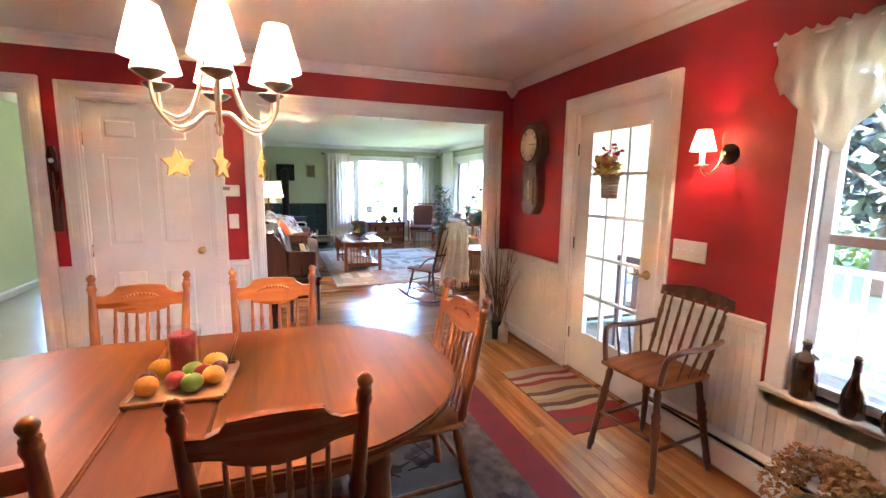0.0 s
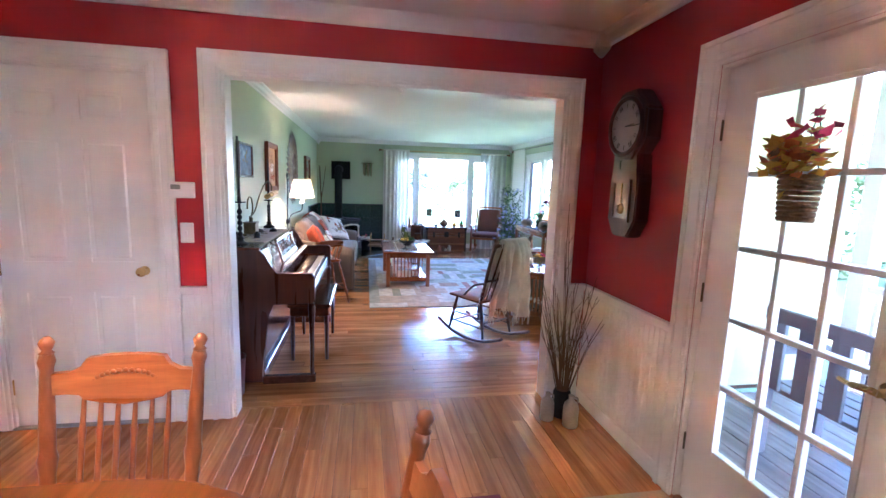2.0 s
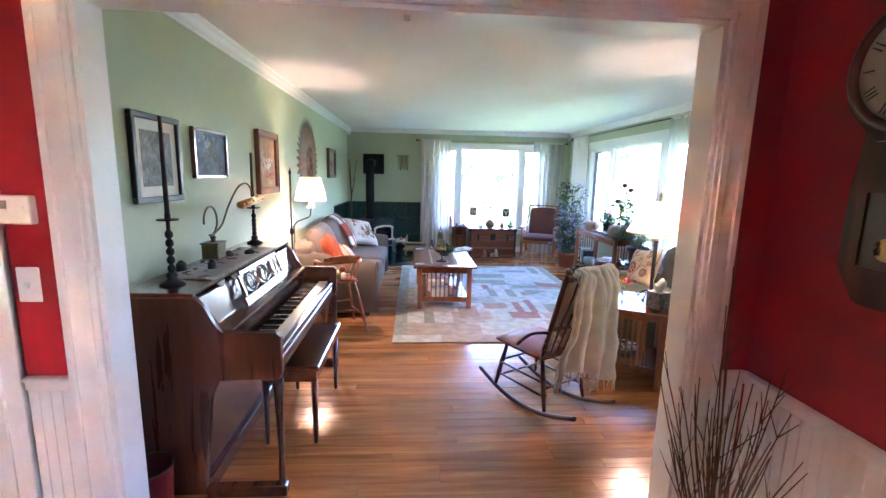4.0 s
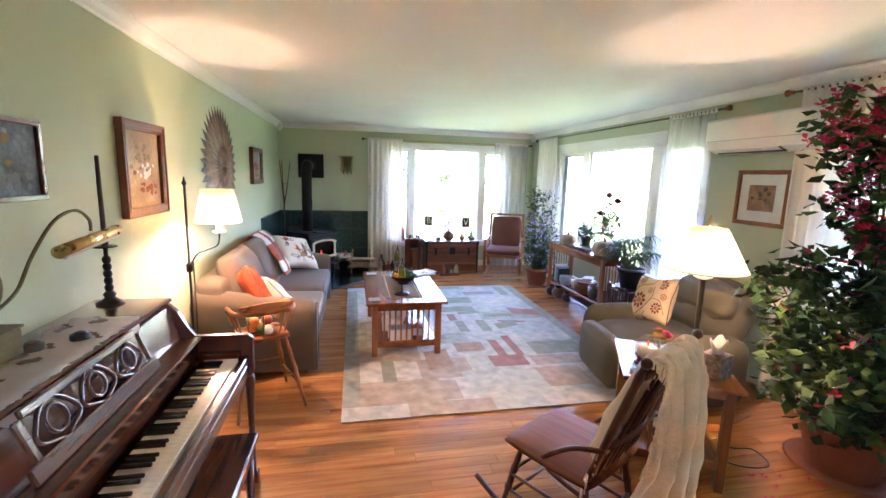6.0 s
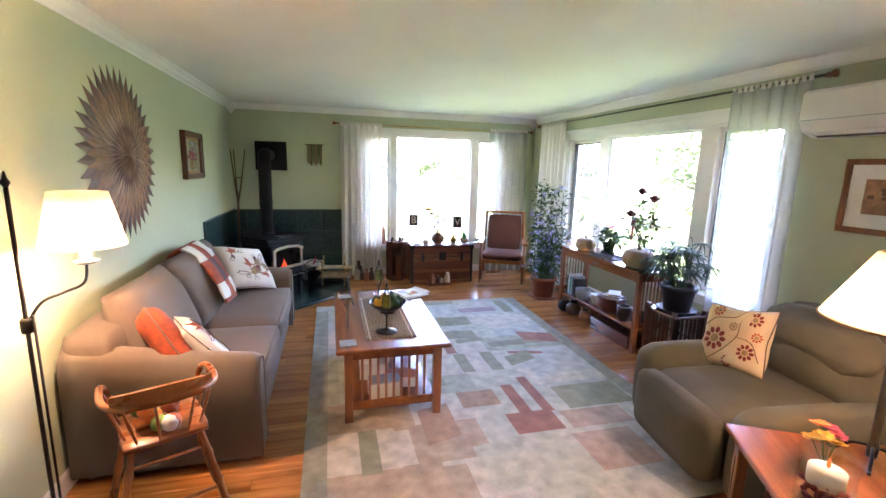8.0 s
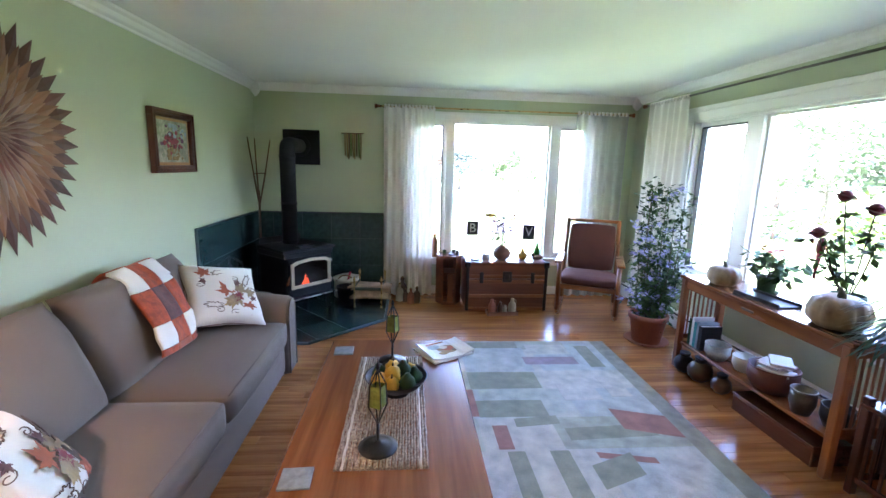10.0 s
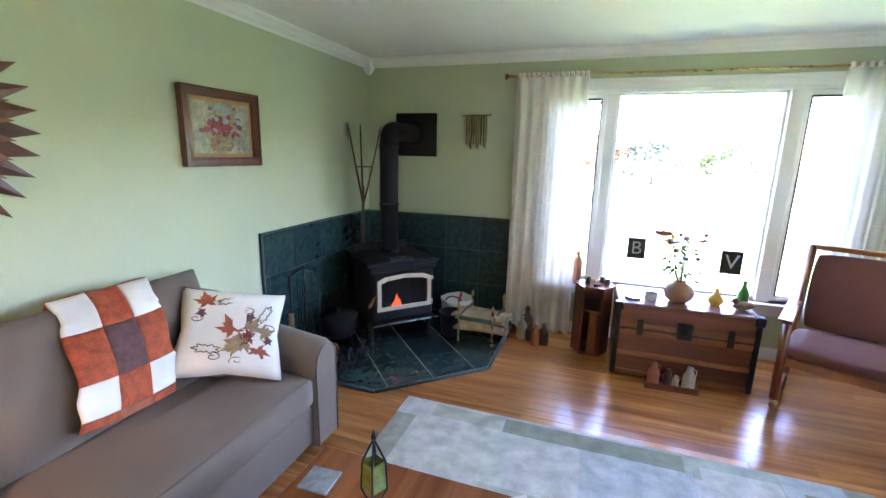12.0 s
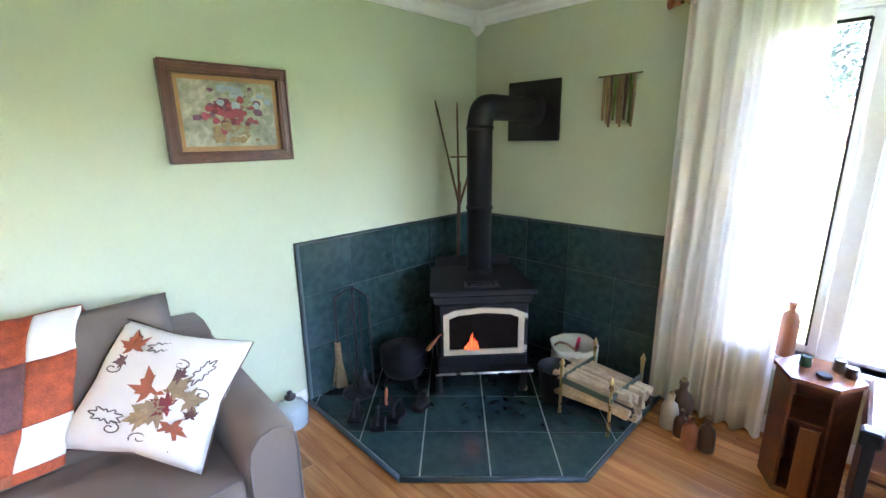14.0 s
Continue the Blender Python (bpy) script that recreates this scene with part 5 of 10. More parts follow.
# hall beyond the left doorway
# added lamp, hidden above the door head, that brightens the hall
hl = thing("hall_ceiling_light", -2.35, 5.0, CD, 0, "added round frosted glass hall ceiling light, lit but out of view", "ceiling light")
part("glass_bowl", lathe(B(), [(0.15, -0.03), (0.14, -0.07), (0.09, -0.10), (0.0, -0.11)], seg=24, cap=False), glow("added_light_glass", (1.0, 0.93, 0.8), 1.0), hl)
part("rim", lathe(B(), [(0.16, -0.002), (0.165, -0.02), (0.155, -0.035), (0.15, -0.03)], seg=24, cap=False), BRASS, hl)
bulb(-2.35, 5.0, CD - 0.2, HALL_W, 0.08, (1.0, 0.85, 0.62))
hp = thing("hall_picture", -3.1, 5.95, 1.45, 0, "small dark framed picture on the hall wall", "picture")
part("picture_frame", bx(bx(bx(bx(B(), 0, -0.2, -0.2, 0.02, -0.18, 0.2), 0, 0.18, -0.2, 0.02, 0.2, 0.2), 0, -0.18, 0.18, 0.02, 0.18, 0.2), 0, -0.18, -0.2, 0.02, 0.18, -0.18), BLACKP, hp)
part("print", box(0.0, -0.18, -0.18, 0.01, 0.18, 0.18), PAPERB, hp)
ho2 = thing("hall_outlet", -3.1, 6.3, 0.42, 0, "white plastic wall outlet above the skirting", "outlet")
part("plate", box(0, -0.035, -0.058, 0.006, 0.035, 0.058, 0.002), WHITEP, ho2)
part("socket", box(0.005, -0.015, -0.03, 0.008, 0.015, 0.03, 0.002), PAPER, ho2)

# ---- living room: piano corner ----
pn = thing("upright_piano", 0, 0, 0, 0, "dark mahogany spinet piano with open keys and a carved music desk", "piano")
Y0, Y1 = 3.985, 5.46
side = [(-0.25, 0.02), (0.06, 0.02), (0.06, 0.10), (0.10, 0.50), (0.14, 0.60), (0.415, 0.60), (0.43, 0.63), (0.43, 0.80), (0.41, 0.82), (0.17, 0.82), (0.14, 0.86), (0.10, 0.945), (0.06, 0.985), (-0.25, 0.985)]
for ya in (Y0, Y1 - 0.035):
    bm = slab(B(), side, 0.035, Matrix.Translation((0, ya + 0.035, 0)) @ UPY)
    bmesh.ops.bevel(bm, geom=[e for e in bm.edges if abs((e.verts[0].co - e.verts[1].co).y) < 1e-4], offset=0.004, segments=1, affect="EDGES")
    part("end_panel", bm, MAHOGZ, pn)
    part("toe_block", box(0.06, ya - 0.002, 0.0, 0.43, ya + 0.045, 0.06, 0.006), MAHOG, pn)
    bm = B()
    lathe(bm, [(0.02, 0.05), (0.016, 0.07), (0.014, 0.2), (0.018, 0.42), (0.022, 0.52), (0.026, 0.56), (0.022, 0.6)], 0.405, ya + 0.02, 12)
    part("front_leg", bm, MAHOGZ, pn)
part("case_back", box(-0.255, Y0 + 0.035, 0.02, -0.22, Y1 - 0.035, 0.97), MAHOG, pn)
part("lid", box(-0.262, Y0 - 0.012, 0.986, 0.065, Y1 + 0.012, 1.006, 0.006), MAHOG, pn)
part("lower_panel", box(0.02, Y0 + 0.036, 0.06, 0.045, Y1 - 0.036, 0.60, 0.004), MAHOG, pn)
part("bottom_rail", box(0.02, Y0 + 0.036, 0.0, 0.07, Y1 - 0.036, 0.09, 0.006), MAHOG, pn)
part("key_bed", box(0.04, Y0 + 0.036, 0.61, 0.41, Y1 - 0.036, 0.675, 0.006), MAHOG, pn)
part("key_slip", box(0.375, Y0 + 0.036, 0.675, 0.41, Y1 - 0.036, 0.715, 0.006), MAHOG, pn)
tilt = Matrix.Translation((0.085, 0, 0.86)) @ pose(0, 0, 0, 0, -17, 0)
bm = box(-0.012, Y0 + 0.04, -0.06, 0.012, Y1 - 0.04, 0.115, 0.005)
bm.transform(tilt)
part("upper_panel", bm, MAHOG, pn)
bm = box(0.11, Y0 + 0.04, 0.80, 0.205, Y1 - 0.04, 0.822, 0.006)
part("fallboard_shelf", bm, MAHOG, pn)
bm = box(0.165, Y0 + 0.04, 0.70, 0.185, Y1 - 0.04, 0.80, 0.006)
part("fallboard", bm, MAHOG, pn)
# music desk with an open lyre pattern
dm = Matrix.Translation((0.15, (Y0 + Y1) / 2, 0.825)) @ pose(0, 0, 0, 0, -20, 0)
bm = B()
bx(bm, -0.008, -0.36, 0.0, 0.008, 0.36, 0.05, 0.004), bx(bm, -0.008, -0.30, 0.165, 0.008, 0.30, 0.19, 0.004)
for y in (-0.33, 0.31):
    bx(bm, -0.008, y, 0.05, 0.008, y + 0.025, 0.17, 0.004)
for y in (-0.2, 0.0, 0.2):
    for s in (-1, 1):
        tube(bm, bend([(0, y + s * 0.01, 0.05), (0, y + s * 0.09, 0.085), (0, y + s * 0.06, 0.14), (0, y + s * 0.02, 0.17)], 5), 0.007, 6)
    tube(bm, [(0, y + 0.04 * math.cos(a), 0.11 + 0.04 * math.sin(a)) for a in [2 * math.pi * i / 16 for i in range(17)]], 0.006, 6, False)
bm.transform(dm)
part("music_desk", bm, MAHOG, pn, "polished fretted music desk")
IVORY, EBONY = mat("ivory_key", (0.72, 0.66, 0.52), 0.25, var=0.1, scale=30), mat("ebony_key", (0.012, 0.011, 0.011), 0.2, var=0.1)
kw = (Y1 - Y0 - 0.17) / 52
mw, mb = bpy.data.meshes.new("white_key"), bpy.data.meshes.new("black_key")
t = box(0, 0.0006, 0, 0.15, kw - 0.0006, 0.022, 0.0015)
t.to_mesh(mw), t.free(), mw.materials.append(IVORY)
t = box(0, -0.0055, 0, 0.095, 0.0055, 0.012, 0.002)
t.to_mesh(mb), t.free(), mb.materials.append(EBONY)
for k in range(52):
    o = new("white_key", mw)
    o.parent, o.matrix_basis = pn, pose(0.222, Y0 + 0.085 + k * kw, 0.698)
    if k % 7 in (0, 2, 3, 5, 6) and k < 51:
        o = new("black_key", mb)
        o.parent, o.matrix_basis = pn, pose(0.222, Y0 + 0.085 + (k + 1) * kw, 0.719)
for ya in (Y0 + 0.037, Y1 - 0.083):
    part("key_block", box(0.19, ya, 0.675, 0.375, ya + 0.046, 0.745, 0.004), MAHOG, pn)
bn = thing("piano_bench", 0.34, 4.74, 0, 0, "dark mahogany piano bench with tapered legs", "bench")
part("bench_top", box(-0.17, -0.37, 0.455, 0.17, 0.37, 0.485, 0.008), MAHOG, bn)
part("bench_box", box(-0.15, -0.34, 0.38, 0.15, 0.34, 0.455, 0.004), MAHOG, bn)
for sx in (-1, 1):
    for sy in (-1, 1):
        part("leg", lathe(B(), [(0.011, 0), (0.013, 0.01), (0.02, 0.38)], sx * 0.135, sy * 0.325, 4), MAHOGZ, bn)


def candlestick(x, y, z, h, taper, label):
    c = thing("candlestick", x, y, z, 0, label, "candlestick", "candlesticks on the piano")
    part("base", lathe(B(), [(0.055, 0), (0.055, 0.008), (0.035, 0.018), (0.02, 0.03), (0.026, 0.045), (0.014, 0.06)], seg=16), IRON2, c)
    bm = B()
    for k in range(5):
        ball(bm, (0, 0, 0.075 + k * (h - 0.1) / 5), 0.018, 2, (1, 1, 1.25))
    tube(bm, [(0, 0, 0.05), (0, 0, h)], 0.009)
    part("shaft", bm, IRON2, c)
    part("drip_pan", lathe(B(), [(0.01, h - 0.004), (0.045, h), (0.046, h + 0.006), (0.013, h + 0.004), (0.013, h + 0.03)], seg=16), IRON2, c)
    part("taper", tube(B(), [(0, 0, h + 0.01), (0, 0, h + taper)], [0.011, 0.008], 10), mat("dark_taper_wax", (0.035, 0.015, 0.012), 0.4) if "dark_taper_wax" not in bpy.data.materials else bpy.data.materials["dark_taper_wax"], c)
    return c


candlestick(-0.10, 4.14, 1.006, 0.30, 0.46, "tall dark metal candlestick with a dark taper candle")
candlestick(-0.16, 5.395, 1.006, 0.26, 0.40, "dark metal candlestick with a brown taper candle")
pl = thing("piano_lamp", -0.17, 4.74, 1.006, 0, "brass piano lamp with a long tube shade on a gooseneck", "lamp")
AGED = mat("aged_brass", (0.20, 0.16, 0.075), 0.42, 0.75, var=0.3, scale=14)
bm = box(-0.055, -0.065, 0, 0.055, 0.065, 0.012, 0.003)
bx(bm, -0.047, -0.057, 0.012, 0.047, 0.057, 0.098, 0.004), bx(bm, -0.053, -0.063, 0.098, 0.053, 0.063, 0.108, 0.003)
part("lamp_base", bm, AGED, pl)
part("base_knob", lathe(B(), [(0.02, 0.108), (0.012, 0.12), (0.018, 0.135), (0.008, 0.15)], seg=14), AGED, pl)
ring_ = [(0.0, -0.02 + 0.085 * math.sin(a), 0.235 - 0.085 * math.cos(a)) for a in [2 * math.pi * i / 22 for i in range(-1, 18)]]
part("gooseneck", tube(B(), ring_[::-1], 0.006, 8), AGED, pl)
part("swan_neck", tube(B(), bend([(0.0, 0.0, 0.15), (0.01, 0.11, 0.2), (0.03, 0.17, 0.31), (0.06, 0.25, 0.42), (0.08, 0.34, 0.45), (0.09, 0.40, 0.41), (0.09, 0.405, 0.365)], 6), 0.006, 8), AGED, pl)
part("tube_shade", tube(B(), [(0.09, 0.20, 0.315), (0.09, 0.60, 0.345)], 0.023, 14), BRASS, pl, "long brass tube shade")
part("shade_slot", tube(B(), [(0.098, 0.215, 0.297), (0.098, 0.585, 0.326)], 0.010, 8), PAPER, pl, "white inside of the shade")
for x, y, r, h, m_ in ((-0.06, 4.46, 0.022, 0.05, IRON2), (-0.12, 4.83, 0.03, 0.035, PEWTER), (-0.03, 4.92, 0.03, 0.03, IRON2), (-0.2, 4.42, 0.025, 0.05, BLACKP)):
    j = thing("trinket_jar", x, y, 1.008, 0, "small dark metal trinket jar on the piano", "jar", "jars on the piano")
    part("jar_body", lathe(B(), [(r, 0), (r * 1.05, 0.005), (r, h * 0.8), (r * 0.7, h * 0.85)]), m_, j)
    part("lid", lathe(B(), [(r * 0.75, h * 0.85), (r * 0.6, h), (0.004, h * 1.15)]), m_, j)
dl = thing("lace_runner", -0.10, 4.72, 1.0075, 0, "white lace runner draped along the piano lid", "runner")
vs, fs = [], []
for i in range(41):
    for j in range(9):
        u, v = i / 40, j / 8
        x = -0.08 + 0.245 * v + 0.012 * math.sin(i * 0.9)
        z = 0.0025 + 0.006 * abs(noise.noise(Vector((i * 0.35, j * 0.6, 3))))
        if x > 0.155:
            z -= (x - 0.155) * 2.2
        vs.append((x, -0.5 + u * 0.95, z))
for i in range(40):
    for j in range(8):
        a = i * 9 + j
        fs.append((a, a + 9, a + 10, a + 1))
sheet("lace_cloth", vs, fs, mat("grey_linen", (0.50, 0.47, 0.45), 0.9, var=0.15, scale=9, bump=0.5, fine=300), dl, 0.002)
rg = random.Random(77)
for k in range(22):
    yy, xx, a = -0.46 + 0.042 * k, rg.uniform(-0.06, 0.12), rg.uniform(0, 3.1)
    part("leaf_print", slab(B(), [(xx + 0.032 * math.cos(a + t) * abs(math.cos(t)), yy + 0.032 * math.sin(a + t) * abs(math.cos(t)) + 0.008 * math.sin(t)) for t in [2 * math.pi * i / 10 for i in range(10)]], 0.001, Matrix.Translation((0, 0, 0.0095))), BROWNLINE if k % 3 else RAILB, dl)
rb = thing("red_bin", -0.12, 3.86, 0, 0, "small dark red waste bin beside the piano", "bin")
part("bin_body", lathe(B(), [(0.085, 0), (0.10, 0.26), (0.103, 0.265), (0.095, 0.262), (0.08, 0.02), (0, 0.02)], seg=20), mat("dark_red_enamel", (0.10, 0.008, 0.01), 0.3), rb)
part("bin_rim", tube(B(), [(0.101 * math.cos(a), 0.101 * math.sin(a), 0.265) for a in [2 * math.pi * i / 20 for i in range(21)]], 0.004, 6, False), PEWTER, rb)


# ---- pictures ----
def picture(x, y, z, w, h, facing, frame_m, border, depth, label, paint, mount=0.0, blobs=(), mount_m=None):
    """A framed picture on a wall; facing +1 looks towards +x, -1 towards -x."""
    p = thing("framed_picture", x, y, z, 0 if facing > 0 else 180, label, "picture", "pictures on the walls")
    bm = B()
    for a, b, c_, d in ((-w / 2, w / 2, h / 2 - border, h / 2), (-w / 2, w / 2, -h / 2, -h / 2 + border), (-w / 2, -w / 2 + border, -h / 2 + border, h / 2 - border), (w / 2 - border, w / 2, -h / 2 + border, h / 2 - border)):
        bx(bm, 0.002, a, c_, depth, b, d, 0.004)
    part("picture_frame", bm, frame_m, p)
    if border > 0.04:
        bm = B()
        for e0, e1, dd in ((0.0, 0.012, 0.008), (border * 0.55, border * 0.8, -0.006)):
            q, r = w / 2 - e0, h / 2 - e0
            q1, r1 = w / 2 - e1, h / 2 - e1
            for a, b, c_, d in ((-q, q, r1, r), (-q, q, -r, -r1), (-q, -q1, -r1, r1), (q1, q, -r1, r1)):
                bx(bm, depth - 0.006, a, c_, depth + max(dd, 0.003), b, d, 0.002)
        part("frame_bead", bm, frame_m, p)
    if mount:
        part("mount", box(0.003, -w / 2 + border, -h / 2 + border, depth * 0.45, w / 2 - border, h / 2 - border), mount_m or PAPER, p)
    k = border + mount
    part("print", box(0.002, -w / 2 + k, -h / 2 + k, depth * 0.45 + 0.002, w / 2 - k, h / 2 - k), paint, p)
    for i, (bm_m, cy_, cz_, rr, n_) in enumerate(blobs):
        rg = random.Random(i + 40)
        bm = B()
        for _ in range(n_):
            yy, zz = cy_ + rg.gauss(0, rr), cz_ + rg.gauss(0, rr * 0.6)
            yy, zz = max(-w / 2 + k + 0.03, min(w / 2 - k - 0.03, yy)), max(-h / 2 + k + 0.03, min(h / 2 - k - 0.03, zz))
            r0 = rg.uniform(0.010, 0.022)
            slab(bm, [(yy + 1.3 * r0 * math.cos(t) * rg.uniform(0.6, 1.1), zz + r0 * math.sin(t) * rg.uniform(0.6, 1.1)) for t in [2 * math.pi * q / 8 for q in range(8)]], 0.0008 + 0.0004 * i + 0.00005 * _, Matrix.Translation((depth * 0.45 + 0.002, 0, 0)) @ UPX)
        if n_:
            tagged(part("brushwork", bm, bm_m, p), kind="stuff")
    return p


P1 = mat("etching_print", (0.40, 0.44, 0.46), 0.6, var=0.6, scale=18, fine=50)
P2 = mat("blue_grey_print", (0.24, 0.31, 0.42), 0.6, var=0.6, scale=8, fine=40)
P3 = mat("ochre_landscape_print", (0.62, 0.26, 0.07), 0.6, var=0.4, scale=4, fine=40, col2=(0.74, 0.50, 0.30))
P5 = mat("floral_painting", (0.46, 0.48, 0.33), 0.6, var=0.4, scale=10, fine=40, col2=(0.66, 0.60, 0.42))
LINER = mat("gilt_liner", (0.45, 0.22, 0.07), 0.5, var=0.2, scale=12)
P6 = mat("dusty_landscape", (0.44, 0.22, 0.11), 0.6, var=0.4, scale=9, fine=40)
WALNUT2 = wood("red_walnut_frame", (0.085, 0.022, 0.011), (0.16, 0.045, 0.02), "z", 0.3, 18, 0.2)
ROSEP, PLUMP, LEAFSAGE = mat("rose_paint", (0.33, 0.04, 0.06), 0.6), mat("plum_paint", (0.16, 0.05, 0.10), 0.6), mat("sage_paint", (0.30, 0.32, 0.20), 0.6)
picture(WX, 4.40, 1.585, 0.42, 0.43, 1, BLACKP, 0.03, 0.03, "black framed etching in a wide grey mount", P1, 0.05)
picture(WX, 4.99, 1.635, 0.46, 0.30, 1, MAHOG, 0.022, 0.03, "dark framed blue-grey print of flowers at a window", P2, 0.0, ((PAPERB, -0.04, 0.06, 0.05, 10), (TAN, 0.02, 0.03, 0.04, 8), (RAILB, 0.03, -0.06, 0.07, 14)))
picture(WX, 6.08, 1.61, 0.53, 0.53, 1, FRAMEW, 0.055, 0.035, "heavy brown framed ochre landscape with a gilt slip", P3, 0.022, ((PAPER, 0.02, -0.03, 0.05, 16), (TAN, -0.03, 0.06, 0.06, 14), (RUST, 0.03, -0.10, 0.06, 12)), LINER)
picture(WX, 9.12, 1.678, 0.57, 0.44, 1, WALNUT2, 0.052, 0.04, "brown framed painting of a basket of red roses", P5, 0.022, ((LEAFSAGE, 0.0, 0.02, 0.12, 46), (PLUMP, 0.0, 0.04, 0.075, 26), (TAN, 0.0, -0.06, 0.035, 22), (ROSEP, 0.01, 0.02, 0.06, 24), (DARKROSE, 0.0, 0.01, 0.05, 12), (PAPERB, 0.06, 0.09, 0.07, 14), (STRAW, -0.02, -0.09, 0.08, 16), (ROSEP, 0.06, -0.02, 0.03, 8)), LINER)
picture(EX, 6.2, 1.52, 0.475, 0.45, -1, CHERRYZ, 0.035, 0.025, "red-brown framed small landscape in a wide white mount", P6, 0.085, ((ORPET, 0.0, 0.08, 0.05, 0), (BROWNLINE, 0.0, 0.03, 0.04, 10)))

# sunburst of wooden slivers
sb = thing("sunburst_wall_art", WX, 7.655, 1.65, 0, "large round wall piece of layered brown wooden points", "wall art")
SBM = [wood("sunburst_wood_%d" % i, c1, c2, "z", 0.45, 18, 0.1, tint=0.3) for i, (c1, c2) in enumerate((((0.07, 0.022, 0.013), (0.14, 0.045, 0.026)), ((0.24, 0.11, 0.05), (0.36, 0.18, 0.09)), ((0.13, 0.055, 0.045), (0.23, 0.11, 0.09)), ((0.20, 0.075, 0.03), (0.32, 0.135, 0.06)), ((0.27, 0.16, 0.115), (0.42, 0.27, 0.20))))]
part("backing", lathe(B(), [(0.40, 0), (0.40, 0.006)], axis=along((0.0, 0, 0), (1, 0, 0)), seg=40), SBM[0], sb)
for ring in range(7):
    n_ = 38
    r0, L = (0.0, 0.03, 0.075, 0.13, 0.195, 0.265, 0.335)[ring], (0.11, 0.14, 0.165, 0.18, 0.19, 0.20, 0.215)[ring]
    me = bpy.data.meshes.new("wood_point")
    w_ = (r0 + L * 0.45) * math.pi / n_ * 0.92
    vs = [(0, 0, 0), (0.001, w_, L * 0.45), (0, 0, L), (0.001, -w_, L * 0.45), (0.007, 0, L * 0.45), (-0.004, w_, L * 0.45), (-0.004, -w_, L * 0.45)]
    me.from_pydata(vs, [], [(0, 4, 1), (1, 4, 2), (0, 3, 4), (3, 2, 4), (0, 1, 5), (1, 2, 5), (0, 6, 3), (3, 6, 2)])
    me.materials.append(SBM[(4, 4, 2, 4, 1, 3, 0)[ring]])
    for k in range(n_):
        a = 2 * math.pi * (k + 0.5 * (ring % 2)) / n_
        o = new("wood_point", me)
        o.parent = sb
        o.matrix_basis = pose(0.044 - ring * 0.0052, 0, 0) @ Matrix.Rotation(a, 4, "X") @ Matrix.Translation((0, 0, r0)) @ pose(0, 0, 0, 0, -3.0, 0)

# ---- sofa ----
so = thing("sofa", 0, 0, 0, 0, "taupe two-seat fabric sofa with low rolled arms", "sofa")
SY0, SY1 = 6.65, 8.88
soft(bm := B(), -0.25, SY0 + 0.05, 0.06, 0.60, SY1 - 0.05, 0.30, 0.03, 0.004)
part("base", bm, SOFA, so)
soft(bm := B(), -0.27, SY0 + 0.04, 0.10, -0.02, SY1 - 0.04, 0.80, 0.07, 0.006)
part("back_frame", bm, SOFA, so)
for ya, yb in ((SY0 + 0.19, 7.645), (7.655, SY1 - 0.19)):
    soft(bm := B(), -0.04, ya, 0.295, 0.635, yb, 0.465, 0.045, 0.018, 10)
    cu = part("seat_cushion", bm, SOFA, so)
    e = 0.01
    part("piping", tube(B(), [(0.62, ya + 0.03, 0.452), (0.62, yb - 0.03, 0.452)], 0.004, 6), PIPING, cu)
    bm = B()
    cushion(bm, yb - ya + 0.02, 0.56, 0.22, Matrix.Translation((-0.01, (ya + yb) / 2, 0.675)) @ pose(0, 0, 0, 0, -23, 0) @ Matrix(((0, 0, 1, 0), (1, 0, 0, 0), (0, 1, 0, 0), (0, 0, 0, 1))), 16, 0.03, 0.02, ya)
    part("back_cushion", bm, SOFA, so)
for ya, yb, s in ((SY0, SY0 + 0.19, -1), (SY1 - 0.19, SY1, 1)):
    prof = [(0, 0.06), (0, 0.52), (0.012, 0.585), (0.05, 0.625), (0.10, 0.635), (0.15, 0.62), (0.185, 0.575), (0.19, 0.50), (0.19, 0.06)]
    bm, rings = B(), []
    for x, k in ((-0.25, 1.16), (-0.1, 1.13), (0.2, 1.05), (0.5, 0.985), (0.60, 0.965), (0.632, 0.93)):
        rings.append([bm.verts.new((x, ya + 0.095 + (yy - 0.095) * (1 if x < 0.61 else 0.9), 0.06 + (zz - 0.06) * k)) for yy, zz in prof])
    for a, b in zip(rings, rings[1:]):
        for i in range(len(prof)):
            f = bm.faces.new((a[i], a[(i + 1) % len(prof)], b[(i + 1) % len(prof)], b[i]))
            f.smooth = i < len(prof) - 1
    bm.faces.new(rings[0]), bm.faces.new(rings[-1][::-1])
    bmesh.ops.recalc_face_normals(bm, faces=bm.faces)
    ar = part("arm", bm, SOFA, so)
    part("piping", tube(B(), [Vector((0.634, ya + 0.095 + (yy - 0.095) * 0.9, 0.06 + (zz - 0.06) * 0.93)) for yy, zz in prof], 0.0045, 6), PIPING, ar)
for x in (-0.2, 0.54):
    for y in (SY0 + 0.09, SY1 - 0.09):
        part("foot", lathe(B(), [(0.02, 0), (0.028, 0.06)], x, y, 10), DARKW, so)


def maple(r):
    pts = []
    for a, k in ((90, 1.0), (72, 0.55), (60, 0.62), (45, 0.42), (32, 0.9), (15, 0.5), (5, 0.55), (-12, 0.33), (-35, 0.6), (-60, 0.3), (-85, 0.12)):
        pts.append((a, k))
    full = pts + [(180 - a, k) for a, k in pts[::-1][:-1]]
    return [(r * k * math.cos(radians(a)), r * k * math.sin(radians(a))) for a, k in full]


